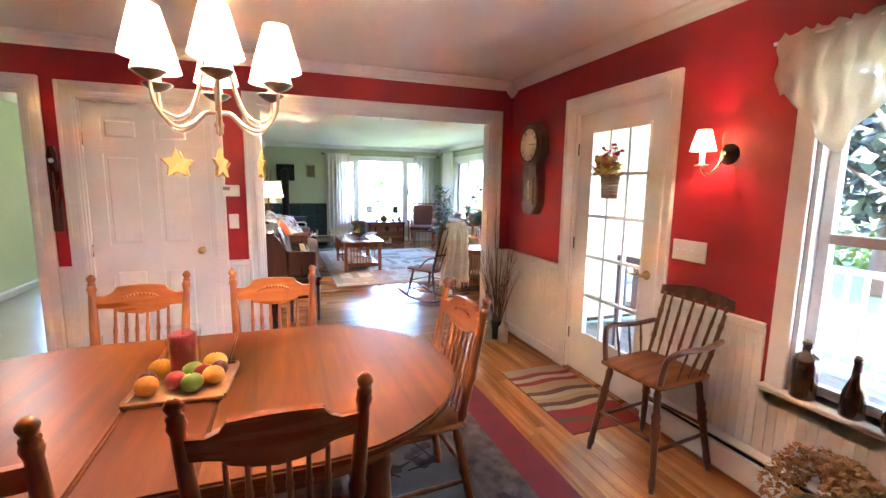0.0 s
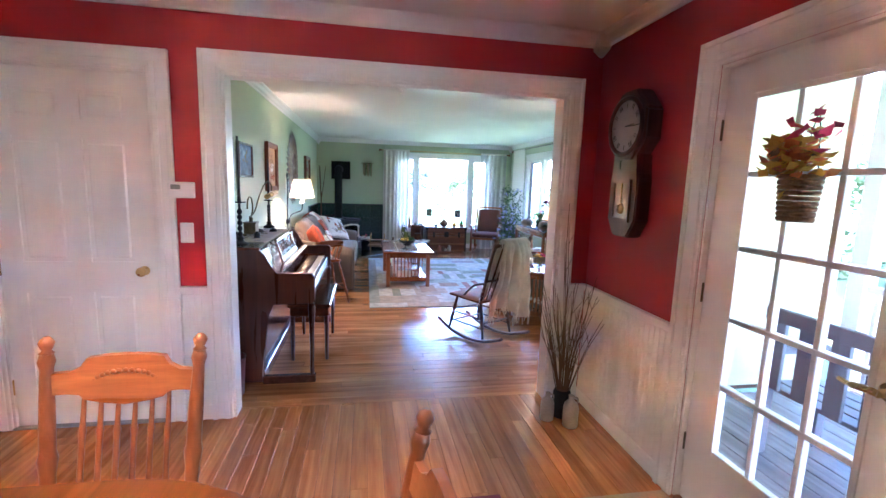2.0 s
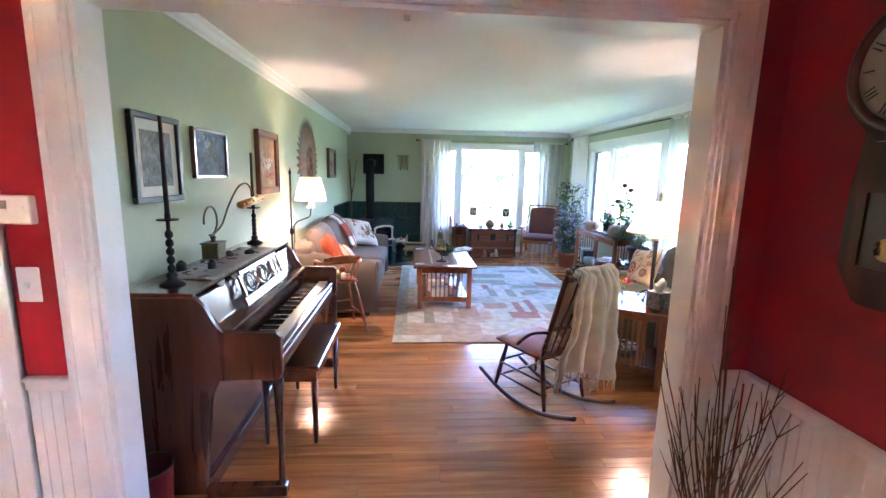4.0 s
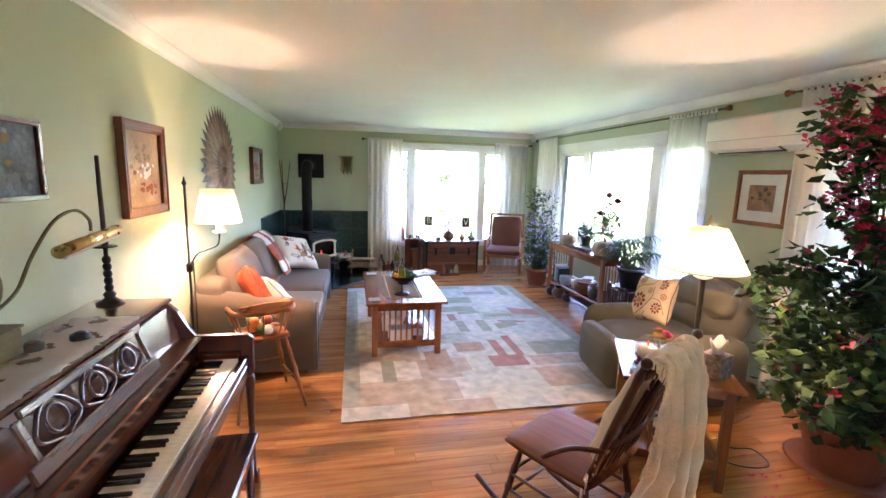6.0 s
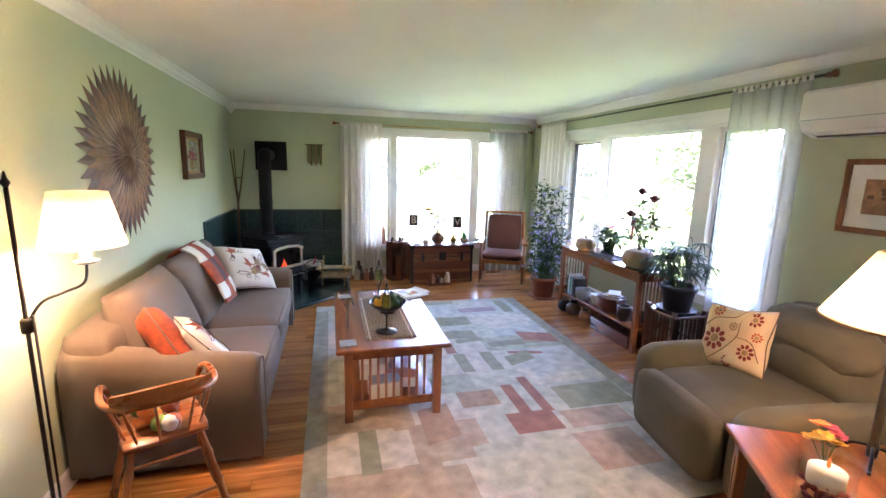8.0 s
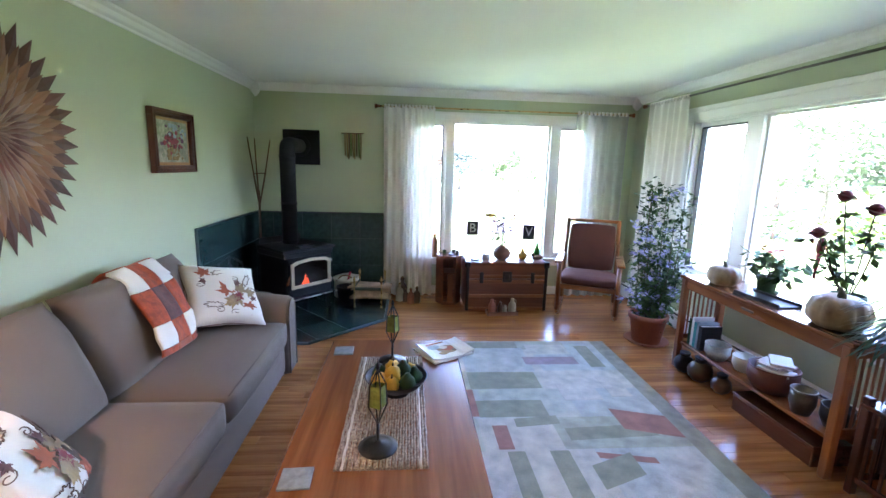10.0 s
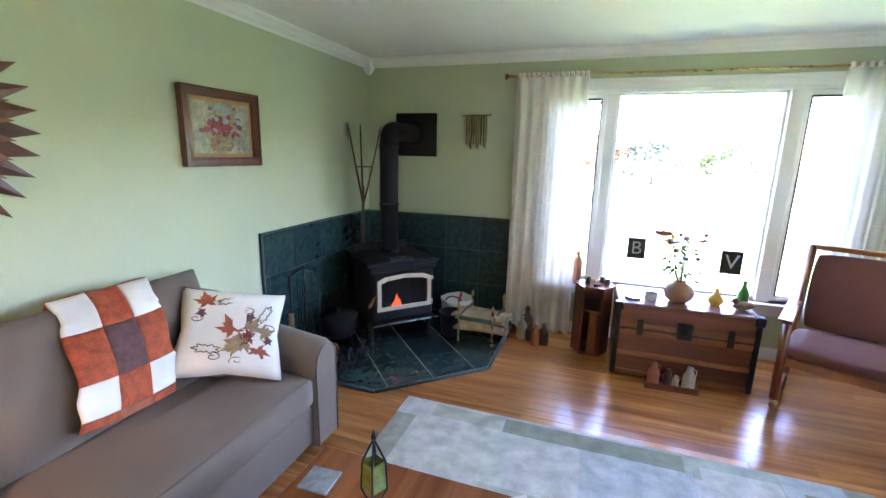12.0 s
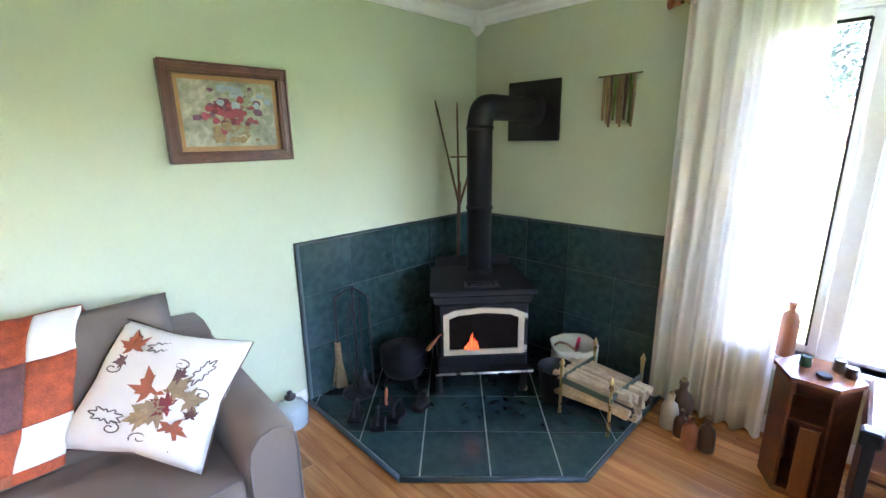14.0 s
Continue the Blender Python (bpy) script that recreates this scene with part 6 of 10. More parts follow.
def pillow(name, m, w, h, t, cloth, label, motif="", back=None):
    p = thing(name, 0, 0, 0, 0, label, "cushion", "cushions")
    p.matrix_basis = m
    part("cover", cushion(B(), w, h, t, n=20, pinch=0.13, wave=0.012, seed=w * 9), [cloth], p)
    edge = []
    for u, v in [(i / 9 * 2 - 1, -1) for i in range(10)] + [(1, i / 9 * 2 - 1) for i in range(10)] + [(1 - i / 9 * 2, 1) for i in range(10)] + [(-1, 1 - i / 9 * 2) for i in range(10)]:
        k = 1 - 0.13 * (1 - abs(u * v)) * max(abs(u), abs(v)) ** 6
        edge.append((u * w / 2 * k, v * h / 2 * k, 0))
    part("piping", tube(B(), edge, 0.0035, 6, False), BROWNLINE if motif else PIPING, p)

    def lay(pts, cx_, cy_, rot, material, nm, lift=0.0025):
        bm = B()
        vs_ = []
        for x, y in [(0, 0)] + pts:
            xx, yy = cx_ + x * math.cos(rot) - y * math.sin(rot), cy_ + x * math.sin(rot) + y * math.cos(rot)
            u, v = max(-1, min(1, 2 * xx / w)), max(-1, min(1, 2 * yy / h))
            vs_.append(bm.verts.new((xx, yy, t / 2 * puff(u, v) + lift)))
        for i in range(1, len(vs_)):
            bm.faces.new((vs_[0], vs_[i], vs_[1 + i % (len(vs_) - 1)]))
        part(nm, bm, material, p)

    if motif == "leaves":
        for cx_, cy_, r, a, m_ in ((-0.125, 0.12, 0.056, 0.3, RUST), (-0.135, 0.065, 0.03, 1.9, PLUM), (0.0, -0.015, 0.07, 0.5, RUST), (0.075, -0.005, 0.06, -0.6, TAN), (0.045, -0.07, 0.068, 2.6, TAN), (0.115, -0.12, 0.058, 3.4, RUST), (0.135, -0.03, 0.05, -1.2, TAN), (0.075, 0.045, 0.038, 0.9, PLUM), (0.16, -0.075, 0.028, 0.2, PLUM), (0.01, -0.10, 0.048, 2.0, STRAW), (0.075, -0.055, 0.05, 1.4, MAROON)):
            lay(maple(r * 1.3), cx_, cy_, a, m_, "leaf_applique", 0.0065)
        for cx_, cy_, a in ((-0.16, 0.035, 0.5), (0.06, 0.085, 1.2), (0.165, 0.0, 2.0), (0.03, -0.165, 3.0), (-0.07, -0.15, 0.9)):
            pts = []
            for k in range(16):
                q = k / 15 * 7
                rr = 0.006 + 0.022 * k / 15
                xx, yy = cx_ + rr * math.cos(q + a) * 1.2, cy_ + rr * math.sin(q + a) * 0.7
                pts.append((xx, yy, t / 2 * puff(2 * xx / w, 2 * yy / h) + 0.005))
            part("embroidery", tube(B(), pts, 0.0022, 5), BROWNLINE, p)
        for cx_, cy_, r, a in ((-0.03, 0.135, 0.055, -1.3), (0.14, 0.075, 0.06, -0.5), (-0.10, -0.115, 0.062, 1.5)):
            pts = []
            for k in range(41):
                q = k / 40 * 2 * math.pi
                rr = r * (0.45 + 0.55 * abs(math.cos(q))) * (0.8 + 0.2 * math.cos(9 * q))
                x0_, y0_ = rr * math.cos(q), rr * 0.55 * math.sin(q)
                xx, yy = cx_ + x0_ * math.cos(a + 1.57) - y0_ * math.sin(a + 1.57), cy_ + x0_ * math.sin(a + 1.57) + y0_ * math.cos(a + 1.57)
                pts.append((xx, yy, t / 2 * puff(2 * xx / w, 2 * yy / h) + 0.005))
            part("oak_leaf_outline", tube(B(), pts, 0.0024, 5), BROWNLINE, p)
    if motif == "vines":
        for cx_, cy_, r, m_ in ((-0.08, -0.03, 0.075, MAROON), (0.13, 0.12, 0.045, MAROON), (0.12, -0.08, 0.05, MAROON), (-0.10, 0.15, 0.04, RUST), (0.02, 0.06, 0.03, TAN), (0.02, -0.15, 0.035, MAROON), (0.16, 0.02, 0.03, RUST)):
            for k in range(9):
                a = 2 * math.pi * k / 9
                lay([(r * 0.28 * math.cos(s), r * 0.2 * math.sin(s)) for s in [2 * math.pi * i / 8 for i in range(8)]], cx_ + r * 0.7 * math.cos(a), cy_ + r * 0.7 * math.sin(a), a, m_, "petal_print")
            lay([(r * 0.35 * math.cos(s), r * 0.35 * math.sin(s)) for s in [2 * math.pi * i / 10 for i in range(10)]], cx_, cy_, 0, TAN, "petal_print")
        for ptsv in ([(-0.18, -0.2), (-0.05, -0.12), (0.05, 0.0), (0.06, 0.1), (0.14, 0.17)], [(0.05, 0.0), (0.14, -0.02), (0.19, -0.12)], [(-0.16, 0.05), (-0.1, 0.1), (0.02, 0.12), (0.08, 0.19)]):
            part("vine_print", tube(B(), [(q.x, q.y, t / 2 * puff(2 * q.x / w, 2 * q.y / h) + 0.001) for q in bend([(x, y, 0) for x, y in ptsv], 6)], 0.0025, 5), BROWNLINE, p)
    return p


STAND = Matrix(((0, 0, 1, 0), (1, 0, 0, 0), (0, 1, 0, 0), (0, 0, 0, 1)))   # face towards +x, upright
lean_u = Vector((0.334, 0.33, -0.105)).normalized()
lean_n = lean_u.cross(Vector((-0.204, 0.264, 0.32))).normalized()
lean_v = lean_n.cross(lean_u)
LEAN = Matrix.Translation((0.25, 8.56, 0.68)) @ Matrix((lean_u, lean_v, lean_n)).transposed().to_4x4()
pillow("throw_pillow", LEAN, 0.49, 0.47, 0.15, CREAM, "cream cushion with embroidered maple leaves on the sofa", "leaves")
pillow("throw_pillow", Matrix.Translation((0.13, 6.90, 0.66)) @ pose(0, 0, 0, 0, 0, 32) @ pose(0, 0, 0, 0, -24, 0) @ STAND @ pose(0, 0, 0, 0, 0, -18), 0.45, 0.43, 0.15, ORANGE, "burnt orange cushion leaning on the sofa arm")
pillow("throw_pillow", Matrix.Translation((0.30, 6.97, 0.60)) @ pose(0, 0, 0, 0, 0, 30) @ pose(0, 0, 0, 0, -38, 0) @ STAND @ pose(0, 0, 0, 0, 0, -10), 0.40, 0.38, 0.12, CREAM, "cream leaf cushion beside the orange one", "leaves")
# quilt in squares over the back
qu = thing("patchwork_quilt", 0.022, 8.15, 0.0, 0, "orange and white patchwork quilt draped over the sofa back", "quilt")
path = bend([(-0.262, 0, 0.80), (-0.235, 0, 0.90), (-0.14, 0, 0.962), (-0.03, 0, 0.915), (0.06, 0, 0.82), (0.145, 0, 0.70), (0.185, 0, 0.63), (0.212, 0, 0.545)], 9)
nq, mq = len(path), 30
vs, fs = [], []
for i, q in enumerate(path):
    for j in range(mq + 1):
        v = j / mq * 2 - 1
        w_ = 0.195 + 0.006 * math.sin(i * 0.4)
        k = noise.noise(Vector((i * 0.09, j * 0.15, 1)))
        vs.append((q.x + 0.012 + 0.012 * k - 0.02 * abs(v) ** 3 * (i > 30), v * w_ + 0.13 - 0.21 * (i / nq), q.z + 0.008 * k - 0.012 * v * (i / nq)))
for i in range(nq - 1):
    for j in range(mq):
        a = i * (mq + 1) + j
        fs.append((a, a + mq + 1, a + mq + 2, a + 1))
tones, patches = (CREAM, ORANGE, PLUM, RUST), {}
for pi, f in enumerate(fs):
    i, j = divmod(pi, mq)
    c_ = 0 if j < 10 else (1 if j < 20 else 2)
    r_ = min(4, int((nq - 5 - i) / 13.5)) if i < nq - 5 else 5
    patches.setdefault((r_, c_), []).append(f)
for (r_, c_), quads in patches.items():
    ids = sorted({v for f in quads for v in f})
    at_ = {v: n_ for n_, v in enumerate(ids)}
    tone = tones[((0, 1, 0), (1, 2, 1), (0, 1, 0), (1, 3, 1), (0, 1, 0), (1, 3, 1))[r_][c_]]
    sheet("quilt_patch", [vs[v] for v in ids], [tuple(at_[v] for v in f) for f in quads], tone, qu, 0.016)

# ---- floor lamp ----
fl = thing("floor_lamp", -0.135, 6.31, 0, 0, "slim iron floor lamp with a swing arm and lit white shade", "lamp")
part("base", lathe(B(), [(0.12, 0), (0.12, 0.01), (0.03, 0.03), (0.012, 0.05)], seg=20), IRON2, fl)
part("pole", tube(B(), [(0, 0, 0.03), (0, 0, 1.52)], 0.008), IRON2, fl)
part("second_pole", tube(B(), [(0.025, 0.0, 0.03), (0.025, 0, 1.02)], 0.005), IRON2, fl)
part("finial", lathe(B(), [(0.006, 1.51), (0.016, 1.53), (0.008, 1.545), (0.003, 1.57)], seg=12), IRON2, fl)
part("swing_arm", tube(B(), bend([(0, 0, 0.98), (0.04, 0.03, 1.06), (0.09, 0.08, 1.085), (0.14, 0.14, 1.11), (0.15, 0.155, 1.19)], 6), 0.006), IRON2, fl)
part("clamp", lathe(B(), [(0.018, 0.95), (0.02, 0.96), (0.02, 1.0), (0.014, 1.01)], seg=12), IRON2, fl)
axm = Matrix.Translation((0.15, 0.155, 1.19))
part("socket", lathe(B(), [(0.03, 0.0), (0.045, 0.012), (0.018, 0.02), (0.022, 0.06), (0.012, 0.08)], axis=axm), WHITEP, fl)
part("shade", lathe(B(), [(0.15, 0.075), (0.10, 0.30), (0.098, 0.30), (0.148, 0.075)], axis=axm, seg=28, cap=False), SHADE, fl, "white fabric shade, lit")
part("lamp_bulb", ball(B(), (0.15, 0.155, 1.35), 0.03), bpy.data.materials["bulb_glow"], fl)
bulb(0.015, 6.465, 1.315, FLAMP_W, 0.035)

# ---- wooden child's high chair with arms ----
hc = thing("child_high_chair", 0.30, 6.30, 0, 205, "honey wood child's high chair with a bowed arm rail", "chair")
soft(bm := B(), -0.15, -0.15, 0.50, 0.15, 0.15, 0.53, 0.012, -0.005, 5)
part("seat", bm, OAK, hc)
for sx in (-1, 1):
    for sy in (-1, 1):
        part("leg", turned(B(), (sx * 0.22, sy * 0.22, 0), (sx * 0.12, sy * 0.12, 0.505), 0.015, 9, (0.3, 0.55, 0.8)), OAKZ, hc)
    part("stretcher", tube(B(), [(sx * 0.185, -0.185, 0.17), (sx * 0.185, 0.185, 0.17)], 0.008), OAKZ, hc)
    part("stretcher", tube(B(), [(-0.17, sx * 0.17, 0.24), (0.17, sx * 0.17, 0.24)], 0.008), OAKZ, hc)
rail = bend([(-0.15, -0.17, 0.545), (-0.185, -0.16, 0.66), (-0.2, -0.06, 0.70), (-0.19, 0.1, 0.705), (-0.1, 0.2, 0.715), (0.1, 0.2, 0.715), (0.19, 0.1, 0.705), (0.2, -0.06, 0.70), (0.185, -0.16, 0.66), (0.15, -0.17, 0.545)], 6)
part("bow_rail", tube(B(), rail, 0.014, 8), OAK, hc)
bm = B()
rows = []
for i in range(13):
    a = math.pi * (0.2 + 0.6 * i / 12)
    c_ = Vector((0.2 * math.cos(a), 0.04 + 0.17 * math.sin(a), 0))
    h = 0.03 + 0.03 * math.sin(math.pi * i / 12)
    o_ = c_.normalized() * 0.016
    rows.append([bm.verts.new(c_ + Vector((0, 0, 0.715))), bm.verts.new(c_ + o_ + Vector((0, 0, 0.715))), bm.verts.new(c_ + o_ + Vector((0, 0, 0.725 + h))), bm.verts.new(c_ + Vector((0, 0, 0.725 + h)))])
for a, b in zip(rows, rows[1:]):
    for i in range(4):
        bm.faces.new((a[i], a[(i + 1) % 4], b[(i + 1) % 4], b[i]))
bm.faces.new(rows[0]), bm.faces.new(rows[-1][::-1])
bmesh.ops.recalc_face_normals(bm, faces=bm.faces)
part("back_crest", bm, OAK, hc)
for k in range(9):
    q = rail[10 + k * 4 + 2]
    part("spindle", turned(B(), (q.x * 0.72, q.y * 0.72, 0.525), (q.x, q.y, q.z), 0.006, 7, (0.5,)), OAKZ, hc)
gb = thing("gourd_bag", 0.30, 6.29, 0.53, 0, "clear bag of small coloured gourds on the high chair", "bag")
rg = random.Random(9)
for k in range(11):
    part("gourd", ball(B(), (rg.uniform(-0.08, 0.08), rg.uniform(-0.08, 0.08), 0.035 + 0.05 * (k > 6)), 0.035, 2, (1, 1, rg.uniform(0.8, 1.2))), (ORPET, CREAM, RUST, LEAFL, STRAW)[k % 5], gb)

# ---- area rug with a patchwork of pale blocks ----
ru = thing("area_rug", 2.05, 7.655, 0.0, 0, "large pale rug of sage, cream and rust blocks", "rug")
RC = [("rug_sage", (0.44, 0.45, 0.35)), ("rug_cream", (0.62, 0.58, 0.50)), ("rug_blue_grey", (0.52, 0.53, 0.50)), ("rug_olive", (0.30, 0.31, 0.22)), ("rug_rust", (0.37, 0.17, 0.13)), ("rug_tan", (0.48, 0.38, 0.28)), ("rug_pale_green", (0.54, 0.55, 0.46)), ("rug_border", (0.36, 0.35, 0.27)), ("rug_mauve", (0.36, 0.27, 0.29)), ("rug_clay", (0.42, 0.28, 0.19)), ("rug_pink", (0.50, 0.37, 0.29))]
RM = [mat(n_, shade(c_, 1.12), 0.97, var=0.3, scale=11, bump=0.7, fine=190) for n_, c_ in RC]
part("rug_ground", box(-1.21, -1.73, 0.0005, 1.21, 1.73, 0.010, 0.003), RM[7], ru)
rg = random.Random(21)
lev = [0]


def block(x0, y0, x1, y1, k, skew=0.0):
    lev[0] += 1
    part("rug_block", slab(B(), [(x0, y0), (x1, y0 + skew), (x1, y1 + skew), (x0, y1)], 0.0012 + 0.00002 * lev[0], Matrix.Translation((0, 0, 0.0098))), RM[k], ru)


def patch(xa, ya, xb, yb, k, skew=0.0):
    """A block given by its corners in the room."""
    block(xa - 2.05, ya - 7.655, xb - 2.05, yb - 7.655, k, skew)


# ground tones first, from the window end to the opening
for row, (ya, yb) in enumerate(((9.20, 9.385), (8.80, 9.20), (8.52, 8.80), (8.16, 8.52), (7.84, 8.16), (7.46, 7.84), (7.18, 7.46), (6.84, 7.18), (6.46, 6.84), (6.10, 6.46), (5.925, 6.10))):
    x, k = 0.84 if row in (0, 10) else 0.97, 0
    while x < 3.13:
        w_ = (0.40, 0.54, 0.46, 0.62)[(row * 3 + k) % 4]
        x2 = 3.13 if x + w_ > 2.95 else x + w_
        tone = ((2, 6, 1, 0, 2), (6, 1, 1, 2, 6), (2, 0, 6, 1, 2), (1, 2, 6, 2, 1))[row % 4][k % 5] if row < 7 else ((1, 5, 6, 1, 2), (5, 1, 6, 2, 1))[row % 2][k % 5]
        patch(x, ya, x2, yb, tone)
        x, k = x2, k + 1
for args in ((0.84, 9.20, 1.02, 9.385, 2), (1.05, 9.24, 1.47, 9.36, 0), (1.49, 9.23, 2.43, 9.36, 3), (1.92, 8.79, 2.46, 9.23, 2), (2.42, 8.91, 2.86, 9.05, 8), (2.94, 8.86, 3.06, 9.27, 3), (1.92, 8.53, 2.44, 8.78, 3), (1.87, 8.18, 1.93, 8.52, 4),
             (1.93, 8.17, 2.38, 8.37, 3), (2.14, 8.06, 2.42, 8.15, 3, 0.03), (2.43, 7.92, 2.98, 8.04, 3, 0.03), (2.80, 8.02, 3.13, 8.25, 4, -0.10), (1.99, 7.85, 2.08, 8.08, 4), (2.53, 7.76, 2.84, 7.81, 4, -0.06), (2.03, 7.48, 2.13, 7.83, 3), (2.27, 7.47, 2.38, 7.83, 3), (2.60, 7.30, 3.10, 7.62, 2, 0.05), (2.46, 7.52, 2.72, 7.70, 3, 0.1),
             (2.23, 6.82, 2.32, 7.22, 4), (2.40, 6.82, 2.48, 7.32, 4), (2.12, 6.61, 2.45, 6.84, 4), (1.87, 6.97, 2.15, 7.18, 9), (2.60, 6.82, 3.12, 7.13, 3), (1.55, 6.62, 1.77, 7.00, 9, 0.06), (1.15, 6.44, 1.26, 6.84, 3), (1.27, 6.47, 1.46, 6.80, 1), (1.02, 6.10, 1.22, 6.40, 5), (1.80, 6.15, 2.10, 6.55, 6, 0.05), (2.45, 6.20, 2.85, 6.55, 10), (1.46, 6.12, 1.72, 6.42, 5), (2.50, 6.60, 2.95, 6.80, 10), (1.50, 7.30, 1.84, 7.42, 3), (0.97, 7.2, 1.05, 7.9, 0), (2.90, 8.40, 3.05, 8.72, 1), (2.55, 8.36, 2.82, 8.62, 1), (2.50, 9.10, 2.85, 9.30, 1)):
    patch(*args)

# ---- coffee table ----
ct = thing("coffee_table", 1.39, 7.54, 0, 0, "cherry mission-style coffee table with slatted ends", "table")
part("tabletop", box(-0.36, -0.65, 0.495, 0.36, 0.65, 0.522, 0.006), CHERRY, ct)
for sx in (-1, 1):
    for sy in (-1, 1):
        part("leg", box(sx * 0.285 - 0.026, sy * 0.57 - 0.026, 0.011, sx * 0.285 + 0.026, sy * 0.57 + 0.026, 0.495, 0.004), CHERRYZ, ct)
    part("apron", box(sx * 0.285 - 0.011, -0.544, 0.43, sx * 0.285 + 0.011, 0.544, 0.495, 0.003), CHERRY, ct)
    part("apron", box(-0.259, sx * 0.57 - 0.011, 0.43, 0.259, sx * 0.57 + 0.011, 0.495, 0.003), CHERRY, ct)
    part("lower_rail", box(-0.259, sx * 0.57 - 0.011, 0.09, 0.259, sx * 0.57 + 0.011, 0.15, 0.003), CHERRY, ct)
    for k in range(9):
        x = -0.2 + k * 0.05
        part("slat", box(x - 0.008, sx * 0.57 - 0.006, 0.15, x + 0.008, sx * 0.57 + 0.006, 0.43, 0.002), CHERRYZ, ct)
part("shelf", box(-0.275, -0.559, 0.12, 0.275, 0.559, 0.138, 0.003), CHERRY, ct)
rg = random.Random(13)
for k in range(7):
    s = thing("magazine", 1.39 + rg.uniform(-0.12, 0.12), 7.1 + 0.14 * k, 0.138 + 0.0, rg.uniform(-12, 12), "stacked magazines on the table's shelf", "magazine", "magazines on the shelf")
    h = rg.uniform(0.05, 0.14)
    part("page_block", box(-0.1, -0.13, 0.0, 0.1, 0.0, h, 0.002), PAPER, s)
    part("cover", box(-0.102, -0.131, h, 0.102, 0.001, h + 0.003), (PAPERB, RUST, CREAM, LEAFL)[k % 4], s)
RUNW = mat("runner_weave", (0.50, 0.36, 0.26), 0.95, var=0.5, scale=80, bump=0.8, fine=160, col2=(0.66, 0.55, 0.42))
rn = thing("table_runner", 1.385, 7.49, 0.522, 0, "woven beige table runner with a braided weave", "runner")
bm = B()
for k in range(30):
    x = -0.165 + 0.011 * k + 0.0055
    bm = tube(B(), [(x + 0.0015 * math.sin(i * 1.6 + k * math.pi), -0.45 + i * 0.03, 0.004) for i in range(31)], 0.0056, 5)
    part("woven_cord", bm, RUNW if k not in (2, 27) else CREAM, rn)
bw = thing("gourd_bowl", 1.42, 7.55, 0.530, 0, "dark metal bowl on a foot", "bowl")
part("bowl_body", lathe(B(), [(0.05, 0), (0.06, 0.004), (0.05, 0.012), (0.06, 0.02), (0.11, 0.05), (0.14, 0.085), (0.143, 0.09), (0.136, 0.086), (0.105, 0.056), (0.05, 0.03), (0.0, 0.028)], seg=28), IRON2, bw)
rg = random.Random(17)
for k in range(10):
    a = 2 * math.pi * k / 7 if k < 7 else 2 * math.pi * k / 3
    r_ = 0.082 if k < 7 else 0.032
    g = thing("ornamental_gourd", 1.42 + r_ * math.cos(a), 7.55 + r_ * math.sin(a), 0.530 + (0.082 if k < 7 else 0.11), 50 * k, "small striped yellow gourd in the bowl" if k % 3 else "small dark green gourd in the bowl", "gourd", "gourds in the bowl")
    bm = B()
    prof = [(0.002, -0.03), (0.026, -0.024), (0.037, 0.0), (0.03, 0.02), (0.016, 0.034), (0.009, 0.048)]
    lathe(bm, prof, seg=16)
    for v in bm.verts:
        an = math.atan2(v.co.y, v.co.x)
        q = 1 + 0.09 * math.cos(8 * an)
        v.co.x, v.co.y = v.co.x * q, v.co.y * q
    bm.transform(pose(0, 0, 0, 55 * (k % 3), 20 * (k % 2), 0))
    part("gourd_body", bm, (LEAFD, YELLOW, mat("gourd_gold", (0.72, 0.36, 0.05), 0.4, var=0.3, scale=25) if k == 2 else YELLOW)[k % 3], g)
    part("stalk", tube(B(), [(0, 0, 0.03), (0.004, 0.004, 0.05)], 0.004, 6), STEM, g)


def lantern_stand(x, y, label):
    c = thing("candle_lantern", x, y, 0.530, 0, label, "candle lantern", "lanterns on the coffee table")
    part("foot", lathe(B(), [(0.072, 0), (0.073, 0.006), (0.05, 0.014), (0.012, 0.022), (0.008, 0.03)], seg=24), IRON2, c)
    part("stem", tube(B(), [(0, 0, 0.02), (0, 0, 0.10)], 0.006), IRON2, c)
    G = mat("lantern_glass", (0.22, 0.26, 0.06), 0.1, var=0.4, scale=20) if "lantern_glass" not in bpy.data.materials else bpy.data.materials["lantern_glass"]
    for k in range(4):
        a = radians(90 * k + 20)
        part("wire_rib", tube(B(), [(0, 0, 0.095), (0.035 * math.cos(a), 0.035 * math.sin(a), 0.17), (0.03 * math.cos(a), 0.03 * math.sin(a), 0.25), (0, 0, 0.315)], 0.003, 6), IRON2, c)
    bm = B()
    ring = lambda r, z: [bm.verts.new((r * math.cos(radians(90 * k + 20)), r * math.sin(radians(90 * k + 20)), z)) for k in range(4)]
    r1, r2 = ring(0.034, 0.17), ring(0.029, 0.25)
    for k in range(4):
        bm.faces.new((r1[k], r1[(k + 1) % 4], r2[(k + 1) % 4], r2[k]))
    part("green_glass", bm, G, c, "green glass sides")
    part("tip", lathe(B(), [(0.004, 0.31), (0.008, 0.32), (0.002, 0.34)], seg=8), IRON2, c)


